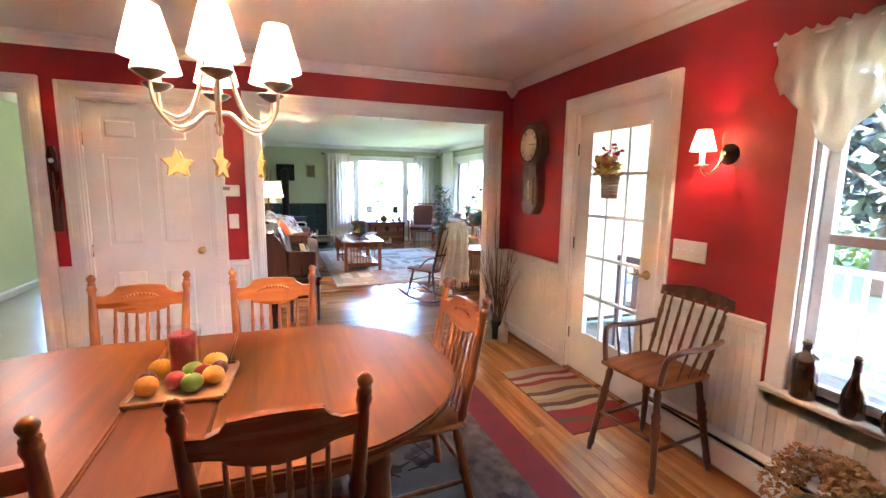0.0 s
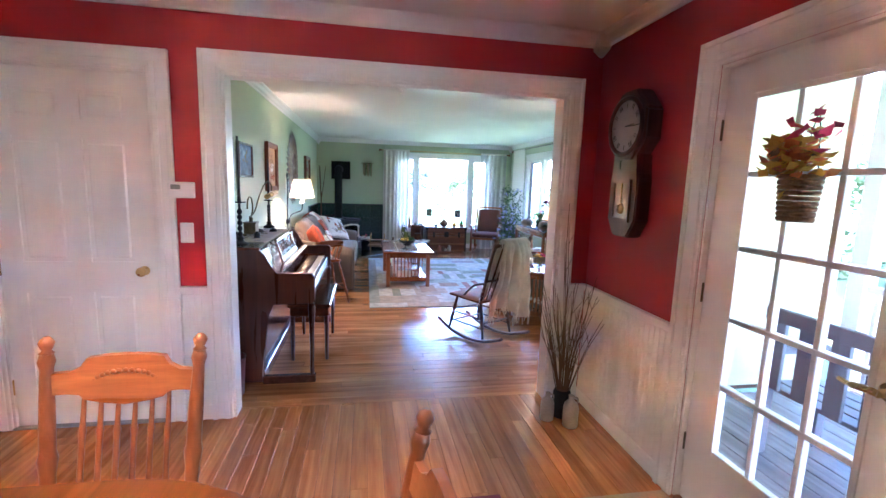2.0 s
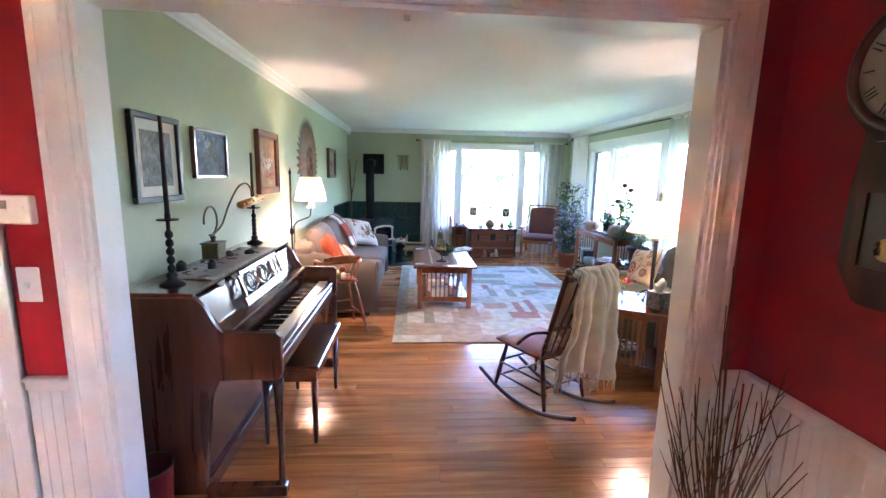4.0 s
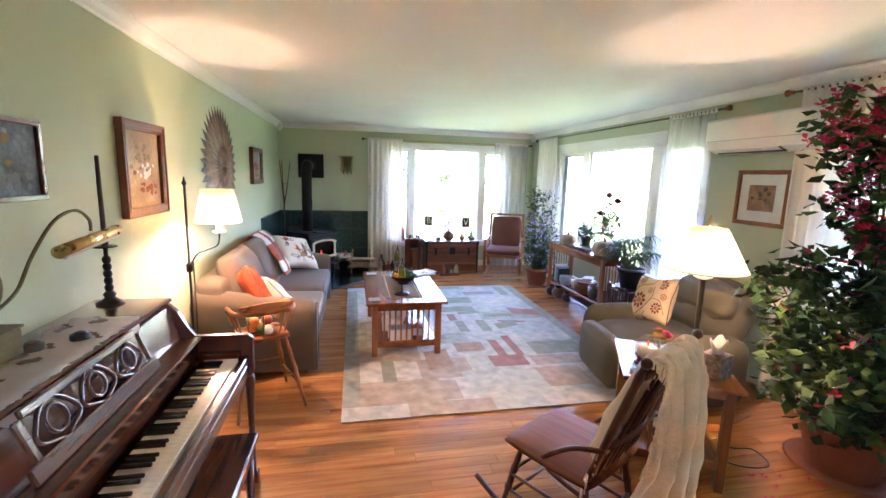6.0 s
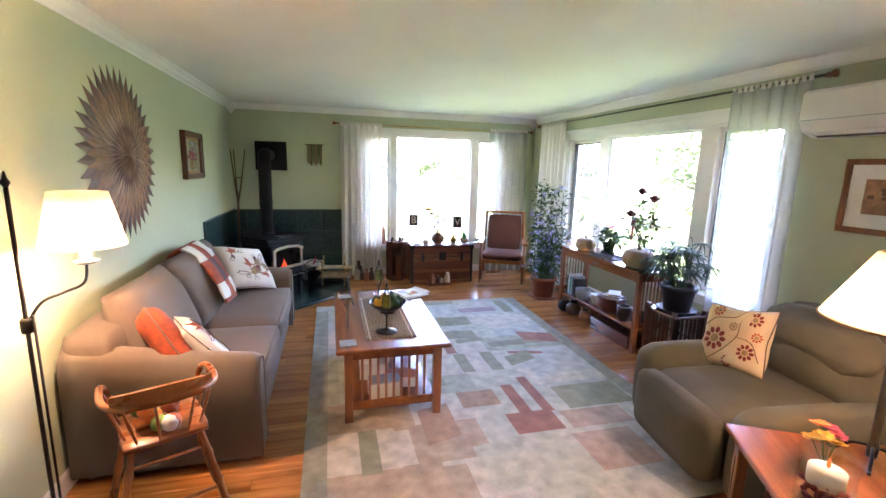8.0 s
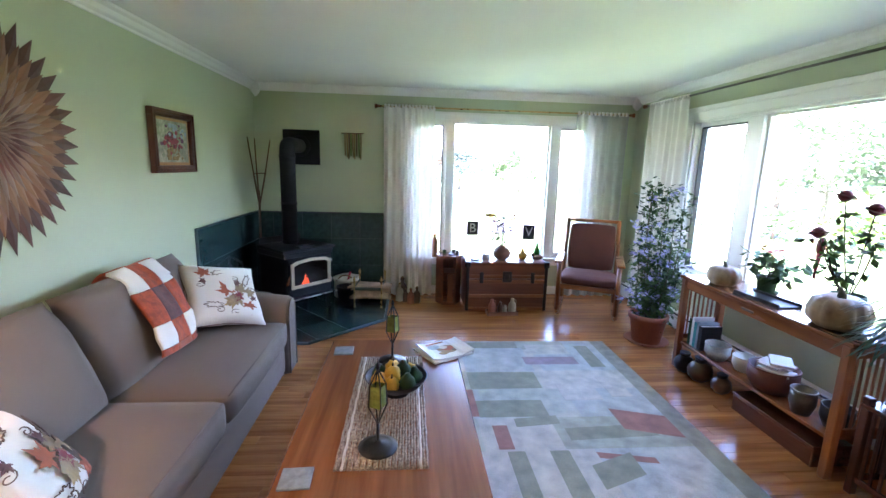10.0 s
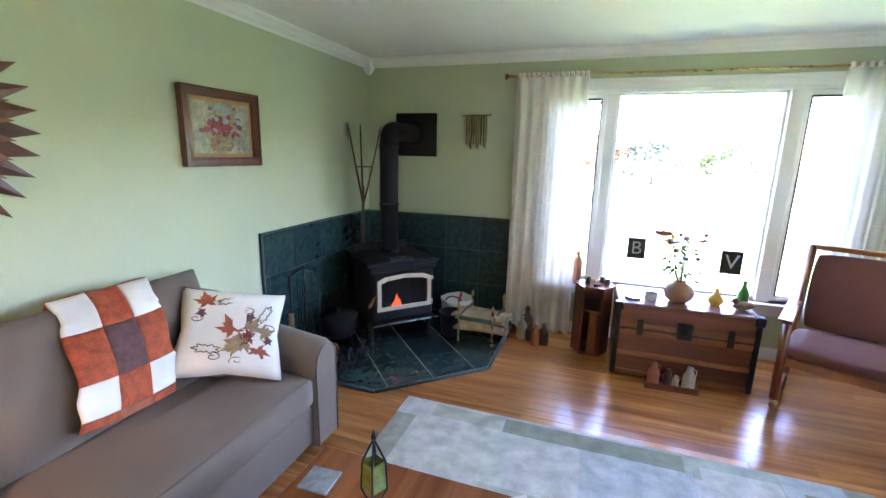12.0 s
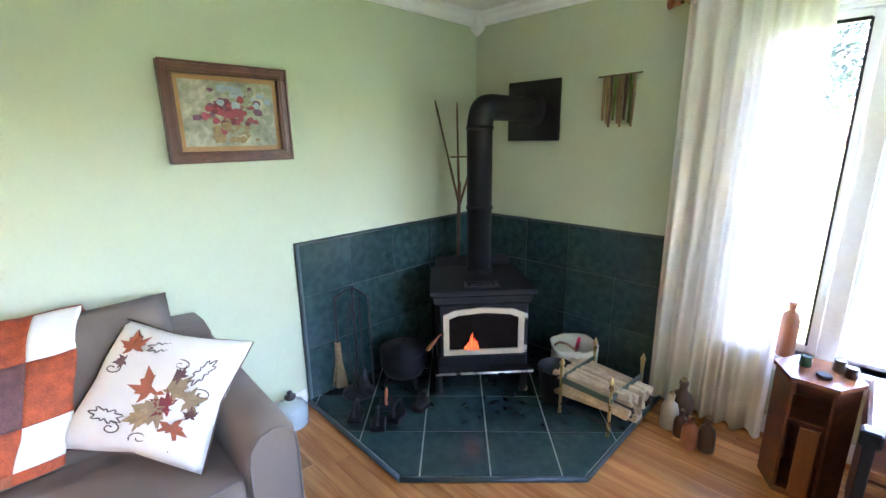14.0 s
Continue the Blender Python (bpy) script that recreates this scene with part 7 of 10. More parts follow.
lantern_stand(1.39, 7.885, "wrought iron candle lantern with green glass")
lantern_stand(1.365, 7.155, "wrought iron candle lantern with green glass near the bowl")
for x, y in ((1.105, 7.005), (1.115, 8.03)):
    c_ = thing("coaster", x, y, 0.522, 3, "square grey slate coaster", "coaster", "coasters")
    part("slate", box(-0.052, -0.052, 0, 0.052, 0.052, 0.008, 0.002), mat("slate_grey", (0.26, 0.29, 0.31), 0.5, var=0.3, scale=30) if "slate_grey" not in bpy.data.materials else bpy.data.materials["slate_grey"], c_)
mg = thing("magazine_pile", 1.67, 8.015, 0.522, 31, "two glossy food magazines lying loosely on the coffee table", "magazine")
for k, (rot, dx) in enumerate(((0, 0.0), (-7, 0.012))):
    mm = Matrix.Translation((dx, 0, 0.008 * k)) @ pose(0, 0, 0, 0, 0, rot)
    rows, bm = [], B()
    for i in range(11):
        u = i / 10 * 2 - 1
        lift = 0.012 * max(0.0, abs(u) - 0.5) ** 2 * 4 * k
        rows.append([bm.verts.new(mm @ Vector((u * 0.13, sy * 0.112, zz + lift + (0.010 * k if sy < 0 and u > 0.6 else 0)))) for sy, zz in ((-1, 0.0), (1, 0.0), (1, 0.0075), (-1, 0.0075))])
    for a, b in zip(rows, rows[1:]):
        for i in range(4):
            bm.faces.new((a[i], a[(i + 1) % 4], b[(i + 1) % 4], b[i]))
    bm.faces.new(rows[0]), bm.faces.new(rows[-1][::-1])
    bmesh.ops.recalc_face_normals(bm, faces=bm.faces)
    part("magazine", bm, PAPER, mg)
for x, y, rx_, ry_, m_ in ((0.015, -0.005, 0.062, 0.05, TAN), (0.02, 0.0, 0.04, 0.032, RUST), (0.0, 0.02, 0.026, 0.02, CREAM), (0.05, -0.03, 0.02, 0.016, BROWNLINE), (-0.05, 0.04, 0.035, 0.03, PAPERB), (-0.03, -0.05, 0.03, 0.018, STRAW)):
    part("cover_photo", slab(B(), [(x + rx_ * math.cos(a) * (1 + 0.12 * math.sin(3 * a)), y + ry_ * math.sin(a)) for a in [2 * math.pi * i / 14 for i in range(14)]], 0.0008 + 0.00004 * round(rx_ * 500) * 0.2, Matrix.Translation((0.012, 0, 0.0158 + 0.0006 * (0.07 - rx_) * 20)) @ pose(0, 0, 0, 0, 0, -7)), m_, mg)
part("title_bar", box(-0.10, 0.082, 0.0158, 0.06, 0.098, 0.0166), RUST, mg)

# ---- wood stove ----
st = thing("wood_stove", 0.275, 10.30, 0.026, 48, "black cast iron wood stove with a fire behind glass", "stove")
bm = box(-0.27, -0.25, 0.17, 0.27, 0.23, 0.60, 0.01)
part("firebox", bm, IRON, st)
bm = slab(B(), [(-0.31, -0.28), (0.31, -0.28), (0.285, 0.25), (-0.285, 0.25)], 0.03, Matrix.Translation((0, 0, 0.655)))
bx(bm, -0.29, -0.265, 0.60, 0.29, 0.24, 0.655, 0.012)
bmesh.ops.bevel(bm, geom=[e for e in bm.edges if e.is_manifold and e.calc_face_angle(0) > 1], offset=0.006, segments=1, affect="EDGES")
part("top_plate", bm, IRON, st)
part("top_grille", bx(bx(bx(bx(bx(B(), -0.10, -0.24, 0.685, 0.10, -0.225, 0.70), -0.10, -0.16, 0.685, 0.10, -0.145, 0.70), -0.1, -0.225, 0.685, -0.085, -0.16, 0.70), 0.085, -0.225, 0.685, 0.1, -0.16, 0.70), -0.06, -0.225, 0.685, 0.06, -0.16, 0.692), IRON2, st)
part("back_shield", box(-0.25, 0.245, 0.3, 0.25, 0.255, 0.75, 0.003), IRON, st)
part("ash_lip", bx(B(), -0.27, -0.33, 0.185, 0.27, -0.25, 0.205, 0.006), IRON, st)
part("lip_trim", tube(B(), [(-0.285, -0.333, 0.197), (0.285, -0.333, 0.197)], 0.007), NICKEL, st, "polished nickel rail")
for sx in (-1, 1):
    for sy in (-0.2, 0.19):
        part("leg", lathe(B(), [(0.03, 0), (0.022, 0.02), (0.02, 0.1), (0.035, 0.17)], sx * 0.262, sy, 8), IRON, st)
dr = part("door", box(-0.26, -0.275, 0.27, 0.26, -0.25, 0.60, 0.008), IRON, st)
arch = [(-0.235, 0.295), (0.235, 0.295), (0.235, 0.545), (0.17, 0.572), (0.0, 0.585), (-0.17, 0.572), (-0.235, 0.545)]
inn = [(-0.203, 0.325), (0.203, 0.325), (0.203, 0.522), (0.15, 0.543), (0.0, 0.556), (-0.15, 0.543), (-0.203, 0.522)]
bm = B()
fr = [[bm.verts.new((x, yy, z)) for x, z in pts] for pts, yy in ((arch, -0.278), (arch, -0.292), (inn, -0.292), (inn, -0.276))]
for a, b in zip(fr, fr[1:]):
    for k in range(7):
        bm.faces.new((a[k], a[(k + 1) % 7], b[(k + 1) % 7], b[k]))
bmesh.ops.recalc_face_normals(bm, faces=bm.faces)
# opaque near-black pane for the stove door
DOORGLASS = mat("near_black_glass", (0.012, 0.009, 0.007), 0.12, var=0.4, scale=12)
DOORGLASS.node_tree.nodes["Principled BSDF"].inputs["Specular IOR Level"].default_value = 0.12
part("door_trim", bm, mat("champagne_trim", (0.64, 0.53, 0.36), 0.3, 0.5, var=0.1, scale=15), dr, "polished nickel trim")
part("door_glass", slab(B(), inn, 0.003, Matrix.Translation((0, -0.2755, 0)) @ UPY), DOORGLASS, dr)
FIRE, FIRE2 = glow("flame_orange", (1.0, 0.05, 0.006), 0.02), glow("flame_yellow", (1.0, 0.12, 0.018), 0.032)
rg = random.Random(31)
for k in range(9):
    x, h = -0.100 + 0.0085 * k + rg.uniform(-0.004, 0.004), rg.uniform(0.02, 0.045) + 0.065 * math.exp(-((k - 4) / 2.0) ** 2)
    z = 0.328
    bm = slab(B(), [(x - 0.009, z), (x + 0.009, z), (x + 0.007, z + h * 0.4), (x + 0.003, z + h), (x - 0.008, z + h * 0.5)], 0.0015 + 0.0004 * k, Matrix.Translation((0, -0.2787, 0)) @ UPY)
    part("flame", bm, FIRE if k % 2 else FIRE2, dr, "orange flame behind the glass")
part("door_handle", tube(B(), bend([(-0.245, -0.285, 0.43), (-0.265, -0.30, 0.425), (-0.30, -0.34, 0.40), (-0.335, -0.37, 0.375)], 5), [0.006] * 8 + [0.012] * 7 + [0.008]), SEATW, dr, "wooden door handle")
for z in (0.32, 0.52):
    part("hinge", tube(B(), [(0.247, -0.285, z - 0.02), (0.247, -0.285, z + 0.02)], 0.009), NICKEL, dr)
pp = thing("stove_pipe", 0.215, 10.385, 0.0, 0, "black stove pipe bent into a wall plate", "stove pipe")
part("pipe", tube(B(), [(0, 0, 0.70), (0, 0, 1.62)] + bend([(0, 0, 1.63), (0, 0.03, 1.715), (0, 0.11, 1.735)], 6) + [(0.0, 0.545, 1.735)], 0.078, 24), IRON, pp)
for z in (0.72, 1.12, 1.6):
    part("collar", lathe(B(), [(0.079, z), (0.084, z + 0.004), (0.084, z + 0.02), (0.079, z + 0.024)], seg=24, cap=False), IRON, pp)
bm = B()
bx(bm, -0.185, 0.53, 1.53, 0.225, 0.548, 1.92, 0.006)
lathe(bm, [(0.12, 0.0), (0.12, 0.006), (0.09, 0.02), (0.08, 0.03)], axis=along((0, 0.53, 1.735), (0, 0, 1.735)), seg=24)
part("wall_plate", bm, IRON, pp)

# hearth tools and odds
tl = thing("fireplace_tools", -0.12, 9.63, 0.027, 38, "twisted iron fire tools on a stand with a straw broom", "fire tools")
part("stand_base", lathe(B(), [(0.10, 0), (0.10, 0.008), (0.02, 0.02)], seg=16), IRON2, tl)
part("stand_pole", tube(B(), [(0.004 * math.cos(i * 1.2), 0.004 * math.sin(i * 1.2), 0.01 + i * 0.016) for i in range(44)], 0.008, 6), IRON2, tl)
part("cross_bar", tube(B(), bend([(-0.10, 0, 0.62), (-0.05, 0, 0.66), (0, 0, 0.68), (0.05, 0, 0.66), (0.10, 0, 0.62)], 4), 0.006), IRON2, tl)
part("poker", tube(B(), [(0.10, -0.02, 0.64), (0.105, -0.02, 0.06)], 0.006), IRON2, tl)
part("shovel", tube(tube(B(), [(0.05, -0.04, 0.65), (0.055, -0.05, 0.2)], 0.005), [(0.055, -0.05, 0.2), (0.06, -0.06, 0.08)], [0.01, 0.035], 8), IRON2, tl)
part("tongs", tube(tube(B(), bend([(0.0, -0.05, 0.62), (0.03, -0.06, 0.3), (-0.02, -0.06, 0.08), (-0.07, -0.07, 0.02)], 5), 0.005), bend([(0.0, -0.05, 0.62), (-0.03, -0.06, 0.3), (0.03, -0.06, 0.08), (0.1, -0.07, 0.02)], 5), 0.005), IRON2, tl)
part("broom_stick", tube(B(), [(-0.10, -0.03, 0.64), (-0.10, -0.035, 0.33)], 0.008), IRON2, tl)
bm = B()
rg = random.Random(2)
for k in range(60):
    a, r_ = rg.uniform(0, 6.28), rg.uniform(0, 1)
    tube(bm, [(-0.10 + 0.016 * r_ * math.cos(a), -0.035 + 0.012 * r_ * math.sin(a), 0.35), (-0.10 + 0.02 * r_ * math.cos(a), -0.035 + 0.016 * r_ * math.sin(a), 0.22), (-0.10 + 0.05 * r_ * math.cos(a), -0.035 + 0.03 * r_ * math.sin(a), 0.055)], 0.003, 4)
part("broom_head", bm, STRAW, tl, "straw broom head")
rg = random.Random(12)
for k, (x, y) in enumerate(((0.09, 9.47), (0.235, 9.51), (0.12, 9.66), (0.26, 9.63), (0.28, 9.79))):
    fi = thing("flat_iron", x, y, 0.027, rg.uniform(100, 160), "old dark cast flat iron on the hearth", "flat iron", "irons on the hearth")
    bm = slab(B(), [(-0.065, -0.04), (0.03, -0.042), (0.075, 0), (0.03, 0.042), (-0.065, 0.04)], 0.035)
    bmesh.ops.bevel(bm, geom=list(bm.edges), offset=0.006, segments=1, affect="EDGES")
    part("sole", bm, IRON2, fi)
    part("iron_handle", tube(B(), bend([(-0.045, 0, 0.03), (-0.05, 0, 0.085), (0.0, 0, 0.105), (0.04, 0, 0.085), (0.035, 0, 0.03)], 5), 0.008), (IRON2, RUST)[k == 2], fi)
pt = thing("iron_kettle", 0.0, 9.90, 0.027, 0, "black cast iron cooking pot on legs with a lid", "pot")
part("pot_body", lathe(B(), [(0.06, 0.05), (0.12, 0.08), (0.15, 0.15), (0.145, 0.22), (0.15, 0.235), (0.14, 0.235), (0.0, 0.234)], seg=24), IRON, pt)
part("lid", lathe(B(), [(0.152, 0.237), (0.15, 0.245), (0.03, 0.265), (0.012, 0.28), (0.02, 0.295), (0, 0.297)], seg=24), IRON, pt)
for k in range(3):
    a = radians(120 * k)
    part("leg", tube(B(), [(0.10 * math.cos(a), 0.1 * math.sin(a), 0.09), (0.12 * math.cos(a), 0.12 * math.sin(a), 0.0)], 0.012), IRON, pt)
gj = thing("glass_jug", -0.165, 9.21, 0.0, 0, "pale green glass jar with a black knob stopper", "jar")
part("jar_body", lathe(B(), [(0.085, 0), (0.09, 0.01), (0.09, 0.10), (0.07, 0.13), (0.035, 0.145), (0.032, 0.16), (0.03, 0.16), (0.0, 0.15)]), mat("aqua_glass", (0.40, 0.46, 0.42), 0.08, var=0.1, coat=0.5), gj)
part("stopper", lathe(B(), [(0.03, 0.16), (0.032, 0.175), (0.012, 0.18), (0.016, 0.2), (0, 0.205)]), BLACKP, gj)
# hay fork in the corner
fk = thing("hay_fork", -0.16, 10.61, 0.027, 0, "three-tined wooden hay fork leaning in the corner", "fork")
part("shaft", tube(B(), [(0, -0.04, 0.0), (0.0, 0.0, 1.22)], 0.013), TWIG, fk)
for s in (-1, 0, 1):
    part("tine", tube(B(), bend([(0, 0, 1.05), (0.05 * max(s, 0) - 0.01, 0.09 * s, 1.36), (0.10 * max(s, 0) - 0.02, 0.21 * s, 1.77)], 5), [0.009] * 6 + [0.007] * 4 + [0.004], 6), TWIG, fk)
part("cross_bar", tube(B(), [(-0.01, -0.08, 1.40), (0.06, 0.08, 1.40)], 0.006), TWIG, fk)
# log rack
lg = thing("log_rack", 1.045, 10.475, 0.026, -3, "brass-posted log rack filled with split firewood", "log rack")
for sx in (-1, 1):
    for sy in (-1, 1):
        part("post", lathe(B(), [(0.011, 0), (0.009, 0.02), (0.009, 0.27), (0.014, 0.28), (0.008, 0.292), (0.016, 0.308), (0.010, 0.325), (0.003, 0.345)], sx * 0.145, sy * 0.18, 10), BRASS, lg)
    part("side_rail", box(sx * 0.145 - 0.006, -0.18, 0.20, sx * 0.145 + 0.006, 0.18, 0.225, 0.002), mat("green_patina", (0.10, 0.13, 0.09), 0.5, 0.5) if sx < 0 else bpy.data.materials["green_patina"], lg)
    part("side_rail", box(-0.145, sx * 0.18 - 0.005, 0.05, 0.145, sx * 0.18 + 0.005, 0.065, 0.002), IRON2, lg)
part("top_rail", box(-0.155, -0.187, 0.19, 0.155, -0.175, 0.225, 0.003), bpy.data.materials["green_patina"], lg)
rg = random.Random(15)
for k in range(18):
    L = thing("split_log", 1.045, 10.475, 0.026, -3, "split firewood log in the rack", "log", "logs in the rack")
    yy, zz, a = -0.125 + 0.05 * (k % 6) + 0.02 * (k // 6 % 2), 0.095 + 0.046 * (k // 6), rg.uniform(0, 6)
    bm = slab(B(), [(0.032 * math.cos(a), 0.032 * math.sin(a)), (0.033 * math.cos(a + 2.2), 0.033 * math.sin(a + 2.2)), (0.033 * math.cos(a + 3.1), 0.033 * math.sin(a + 3.1)), (0.032 * math.cos(a + 4.2), 0.032 * math.sin(a + 4.2))], 0.44, Matrix.Translation((-0.22 + rg.uniform(-0.02, 0.02), yy, zz)) @ pose(0, 0, 0, rg.uniform(-3, 3), rg.uniform(-3, 3), rg.uniform(-6, 6)) @ UPX)
    bmesh.ops.bevel(bm, geom=list(bm.edges), offset=0.004, segments=1, affect="EDGES")
    part("log_wood", bm, (LOGW, LOGW, BARK)[k % 3 if k in (2, 5) else 0], L)
bu = thing("ash_bucket", 0.79, 10.42, 0.026, 0, "black metal ash bucket", "bucket")
part("bucket_body", lathe(B(), [(0.085, 0), (0.105, 0.2), (0.11, 0.205), (0.10, 0.2), (0.08, 0.02), (0, 0.02)], seg=20), IRON, bu)
part("rim", tube(B(), [(0.107 * math.cos(a), 0.107 * math.sin(a), 0.203) for a in [2 * math.pi * i / 20 for i in range(21)]], 0.004, 6, False), IRON2, bu)
cb = thing("kindling_bag", 0.75, 10.70, 0.026, 0, "cream canvas kindling bag with handles", "bag")
bm = B()
lathe(bm, [(0.12, 0), (0.14, 0.02), (0.14, 0.19), (0.15, 0.245), (0.135, 0.235), (0.125, 0.18), (0.11, 0.12), (0, 0.12)], seg=20)
for v in bm.verts:
    v.co += Vector((0.012, 0.012, 0.02)) * noise.noise(v.co * 14)
part("bag_body", bm, CREAM, cb)
part("bag_handle", tube(B(), bend([(-0.1, -0.09, 0.21), (-0.03, -0.13, 0.28), (0.05, -0.13, 0.28), (0.1, -0.09, 0.21)], 6), 0.008), WICKER, cb)
part("lighter", tube(B(), [(0.02, 0, 0.2), (0.05, -0.03, 0.30)], 0.012), MAGENTA, cb)
for x, y, s, m_ in ((1.37, 10.63, 1.0, STONEC), (1.44, 10.59, 0.75, STONEW), (1.50, 10.53, 0.85, TERRA), (1.57, 10.56, 0.9, STONEW), (1.40, 10.72, 1.25, STONEW)):
    j = thing("stoneware_bottle", x, y, 0, 0, "old brown stoneware bottle on the floor by the curtain", "bottle", "bottles by the hearth")
    part("bottle_body", lathe(B(), [(0.042 * s, 0), (0.045 * s, 0.008), (0.045 * s, 0.11 * s), (0.036 * s, 0.14 * s), (0.017 * s, 0.155 * s), (0.016 * s, 0.18 * s), (0.02 * s, 0.185 * s), (0.018 * s, 0.2 * s), (0, 0.2 * s)]), m_, j)
    part("cork", lathe(B(), [(0.013 * s, 0.198 * s), (0.012 * s, 0.212 * s)], seg=10), STRAW, j)
# wall hanging of cords
mc = thing("cord_wall_hanging", 0.815, NY, 1.895, 0, "small woven wall hanging of brown cords on a stick", "wall hanging")
part("stick", tube(B(), [(-0.13, -0.012, 0), (0.13, -0.012, 0.004)], 0.005), TWIG, mc)
for k in range(9):
    x = -0.088 + 0.022 * k
    part("cord", tube(B(), [(x, -0.014, 0), (x + 0.004 * math.sin(k), -0.014, -0.14), (x + 0.006 * math.sin(2 * k), -0.014, -0.25 - 0.02 * (k % 3))], [0.009, 0.009, 0.007], 6), (TAN, STRAW, BROWNLINE, LEAFL)[k % 4], mc)

# ---- trunk and what stands by the north window ----
tk = thing("steamer_trunk", 2.535, 10.47, 0, 0, "old wooden steamer trunk with black iron bands", "trunk")
TRW = wood("trunk_wood", (0.10, 0.028, 0.012), (0.24, 0.075, 0.03), "x", 0.4, 16, 0.15)
part("chest", box(-0.44, -0.235, 0.02, 0.44, 0.235, 0.37, 0.006), TRW, tk)
part("lid", box(-0.445, -0.24, 0.374, 0.445, 0.24, 0.555, 0.012), TRW, tk)
for z in (0.04, 0.185, 0.345, 0.40):
    part("wood_band", box(-0.446, -0.252, z - 0.018, 0.446, -0.236, z + 0.018, 0.004), wood("band_wood", (0.20, 0.07, 0.025), (0.36, 0.14, 0.05), "x", 0.4) if z == 0.04 else bpy.data.materials["band_wood"], tk)
for x in (-0.43, 0.43):
    part("iron_band", box(x - 0.016, -0.256, 0.02, x + 0.016, -0.232, 0.555, 0.003), IRON2, tk)
for x in (-0.28, 0.28):
    part("clasp", box(x - 0.02, -0.262, 0.33, x + 0.02, -0.25, 0.45, 0.004), IRON2, tk)
part("lock_plate", bx(bx(B(), -0.05, -0.26, 0.34, 0.05, -0.25, 0.46, 0.008), -0.025, -0.268, 0.37, 0.025, -0.256, 0.43, 0.006), IRON2, tk)
for sx in (-1, 1):
    part("corner_cap", box(sx * 0.43 - 0.03, -0.262, 0.5, sx * 0.43 + 0.03, -0.2, 0.562, 0.008), IRON2, tk)
jt = thing("jug_tray", 2.48, 10.15, 0, 3, "low wooden box holding small stoneware jugs", "box")
part("box_floor", box(-0.16, -0.05, 0, 0.16, 0.05, 0.012), TRW, jt)
for a, b, c_, d in ((-0.16, -0.056, 0.16, -0.048), (-0.16, 0.048, 0.16, 0.056), (-0.168, -0.056, -0.16, 0.056), (0.16, -0.056, 0.168, 0.056)):
    part("box_side", box(a, b, 0, c_, d, 0.045, 0.002), TRW, jt)
for x, s, m_ in ((-0.11, 1.05, TERRA), (-0.02, 0.85, STONEW), (0.03, 0.6, STONEC), (0.11, 1.1, STONEC)):
    j = thing("small_jug", 2.48 + x, 10.15, 0.012, 0, "small brown stoneware jug in the wooden box", "jug", "jugs by the trunk")
    part("jug_body", lathe(B(), [(0.03 * s, 0), (0.036 * s, 0.02), (0.036 * s, 0.09 * s), (0.018 * s, 0.125 * s), (0.018 * s, 0.15 * s), (0, 0.15 * s)]), m_, j)
    part("jug_handle", tube(B(), bend([(0.018 * s, 0, 0.14 * s), (0.036 * s, 0, 0.13 * s), (0.035 * s, 0, 0.095 * s)], 4), 0.004), m_, j)
va = thing("flower_vase", 2.50, 10.40, 0.555, 0, "round brown clay vase of dried flowers", "vase")
part("vase_body", lathe(B(), [(0.045, 0), (0.085, 0.03), (0.10, 0.075), (0.08, 0.12), (0.045, 0.14), (0.04, 0.155), (0.036, 0.15), (0, 0.1)], seg=24), mat("brown_clay", (0.32, 0.16, 0.08), 0.5, var=0.25, scale=10), va)
rg = random.Random(14)
for k in range(20):
    e = Vector((rg.uniform(-0.12, 0.12), rg.uniform(-0.08, 0.08), rg.uniform(0.28, 0.50)))
    part("flower_stem", tube(B(), bend([(0, 0, 0.1), e * 0.6, e], 3), 0.0022, 5), STEM, va)
    part("flower_head", ball(B(), e, rg.uniform(0.012, 0.024), 1, (1, 1, 0.8)), (LILAC, PAPER, MAROON, YELLOW, LEAFD)[k % 5], va)
foliage("leaves", [(rg.gauss(0, 0.06), rg.gauss(0, 0.05), rg.uniform(0.16, 0.4)) for _ in range(70)], 0.05, LEAFD, va, rg)
bm = B()
flower(bm, (-0.15, -0.02, 0.47), 0.075, 8, 0, rg, 0.6), flower(bm, (-0.1, 0.0, 0.43), 0.05, 8, 0, rg, 0.6), flower(bm, (0.10, 0.0, 0.44), 0.05, 7, 0, rg, 0.6)
part("yellow_flowers", bm, YELLOW, va)
for nm, x, y, ch_ in (("letter_block", 2.23, 10.862, "B"), ("letter_block", 2.845, 10.60, "V")):
    b_ = thing(nm, x, y, 0.835, 0, "black hanging tile with the white letter " + ch_, "letter sign", "letter tiles at the window")
    part("tile_body", box(-0.068, -0.008, -0.085, 0.068, 0.008, 0.085, 0.003), BLACKP, b_)
    letters(b_, ch_, 0.15, Matrix.Translation((0, -0.0095, 0.0)) @ pose(0, 0, 0, 90), PAPER)
    part("stand_pin", tube(B(), [(0.0, 0.0, -0.085), (0.0, 0.0, (0.5551 if ch_ == "V" else 0.4705) - 0.835)], 0.003, 6), NICKEL, b_)
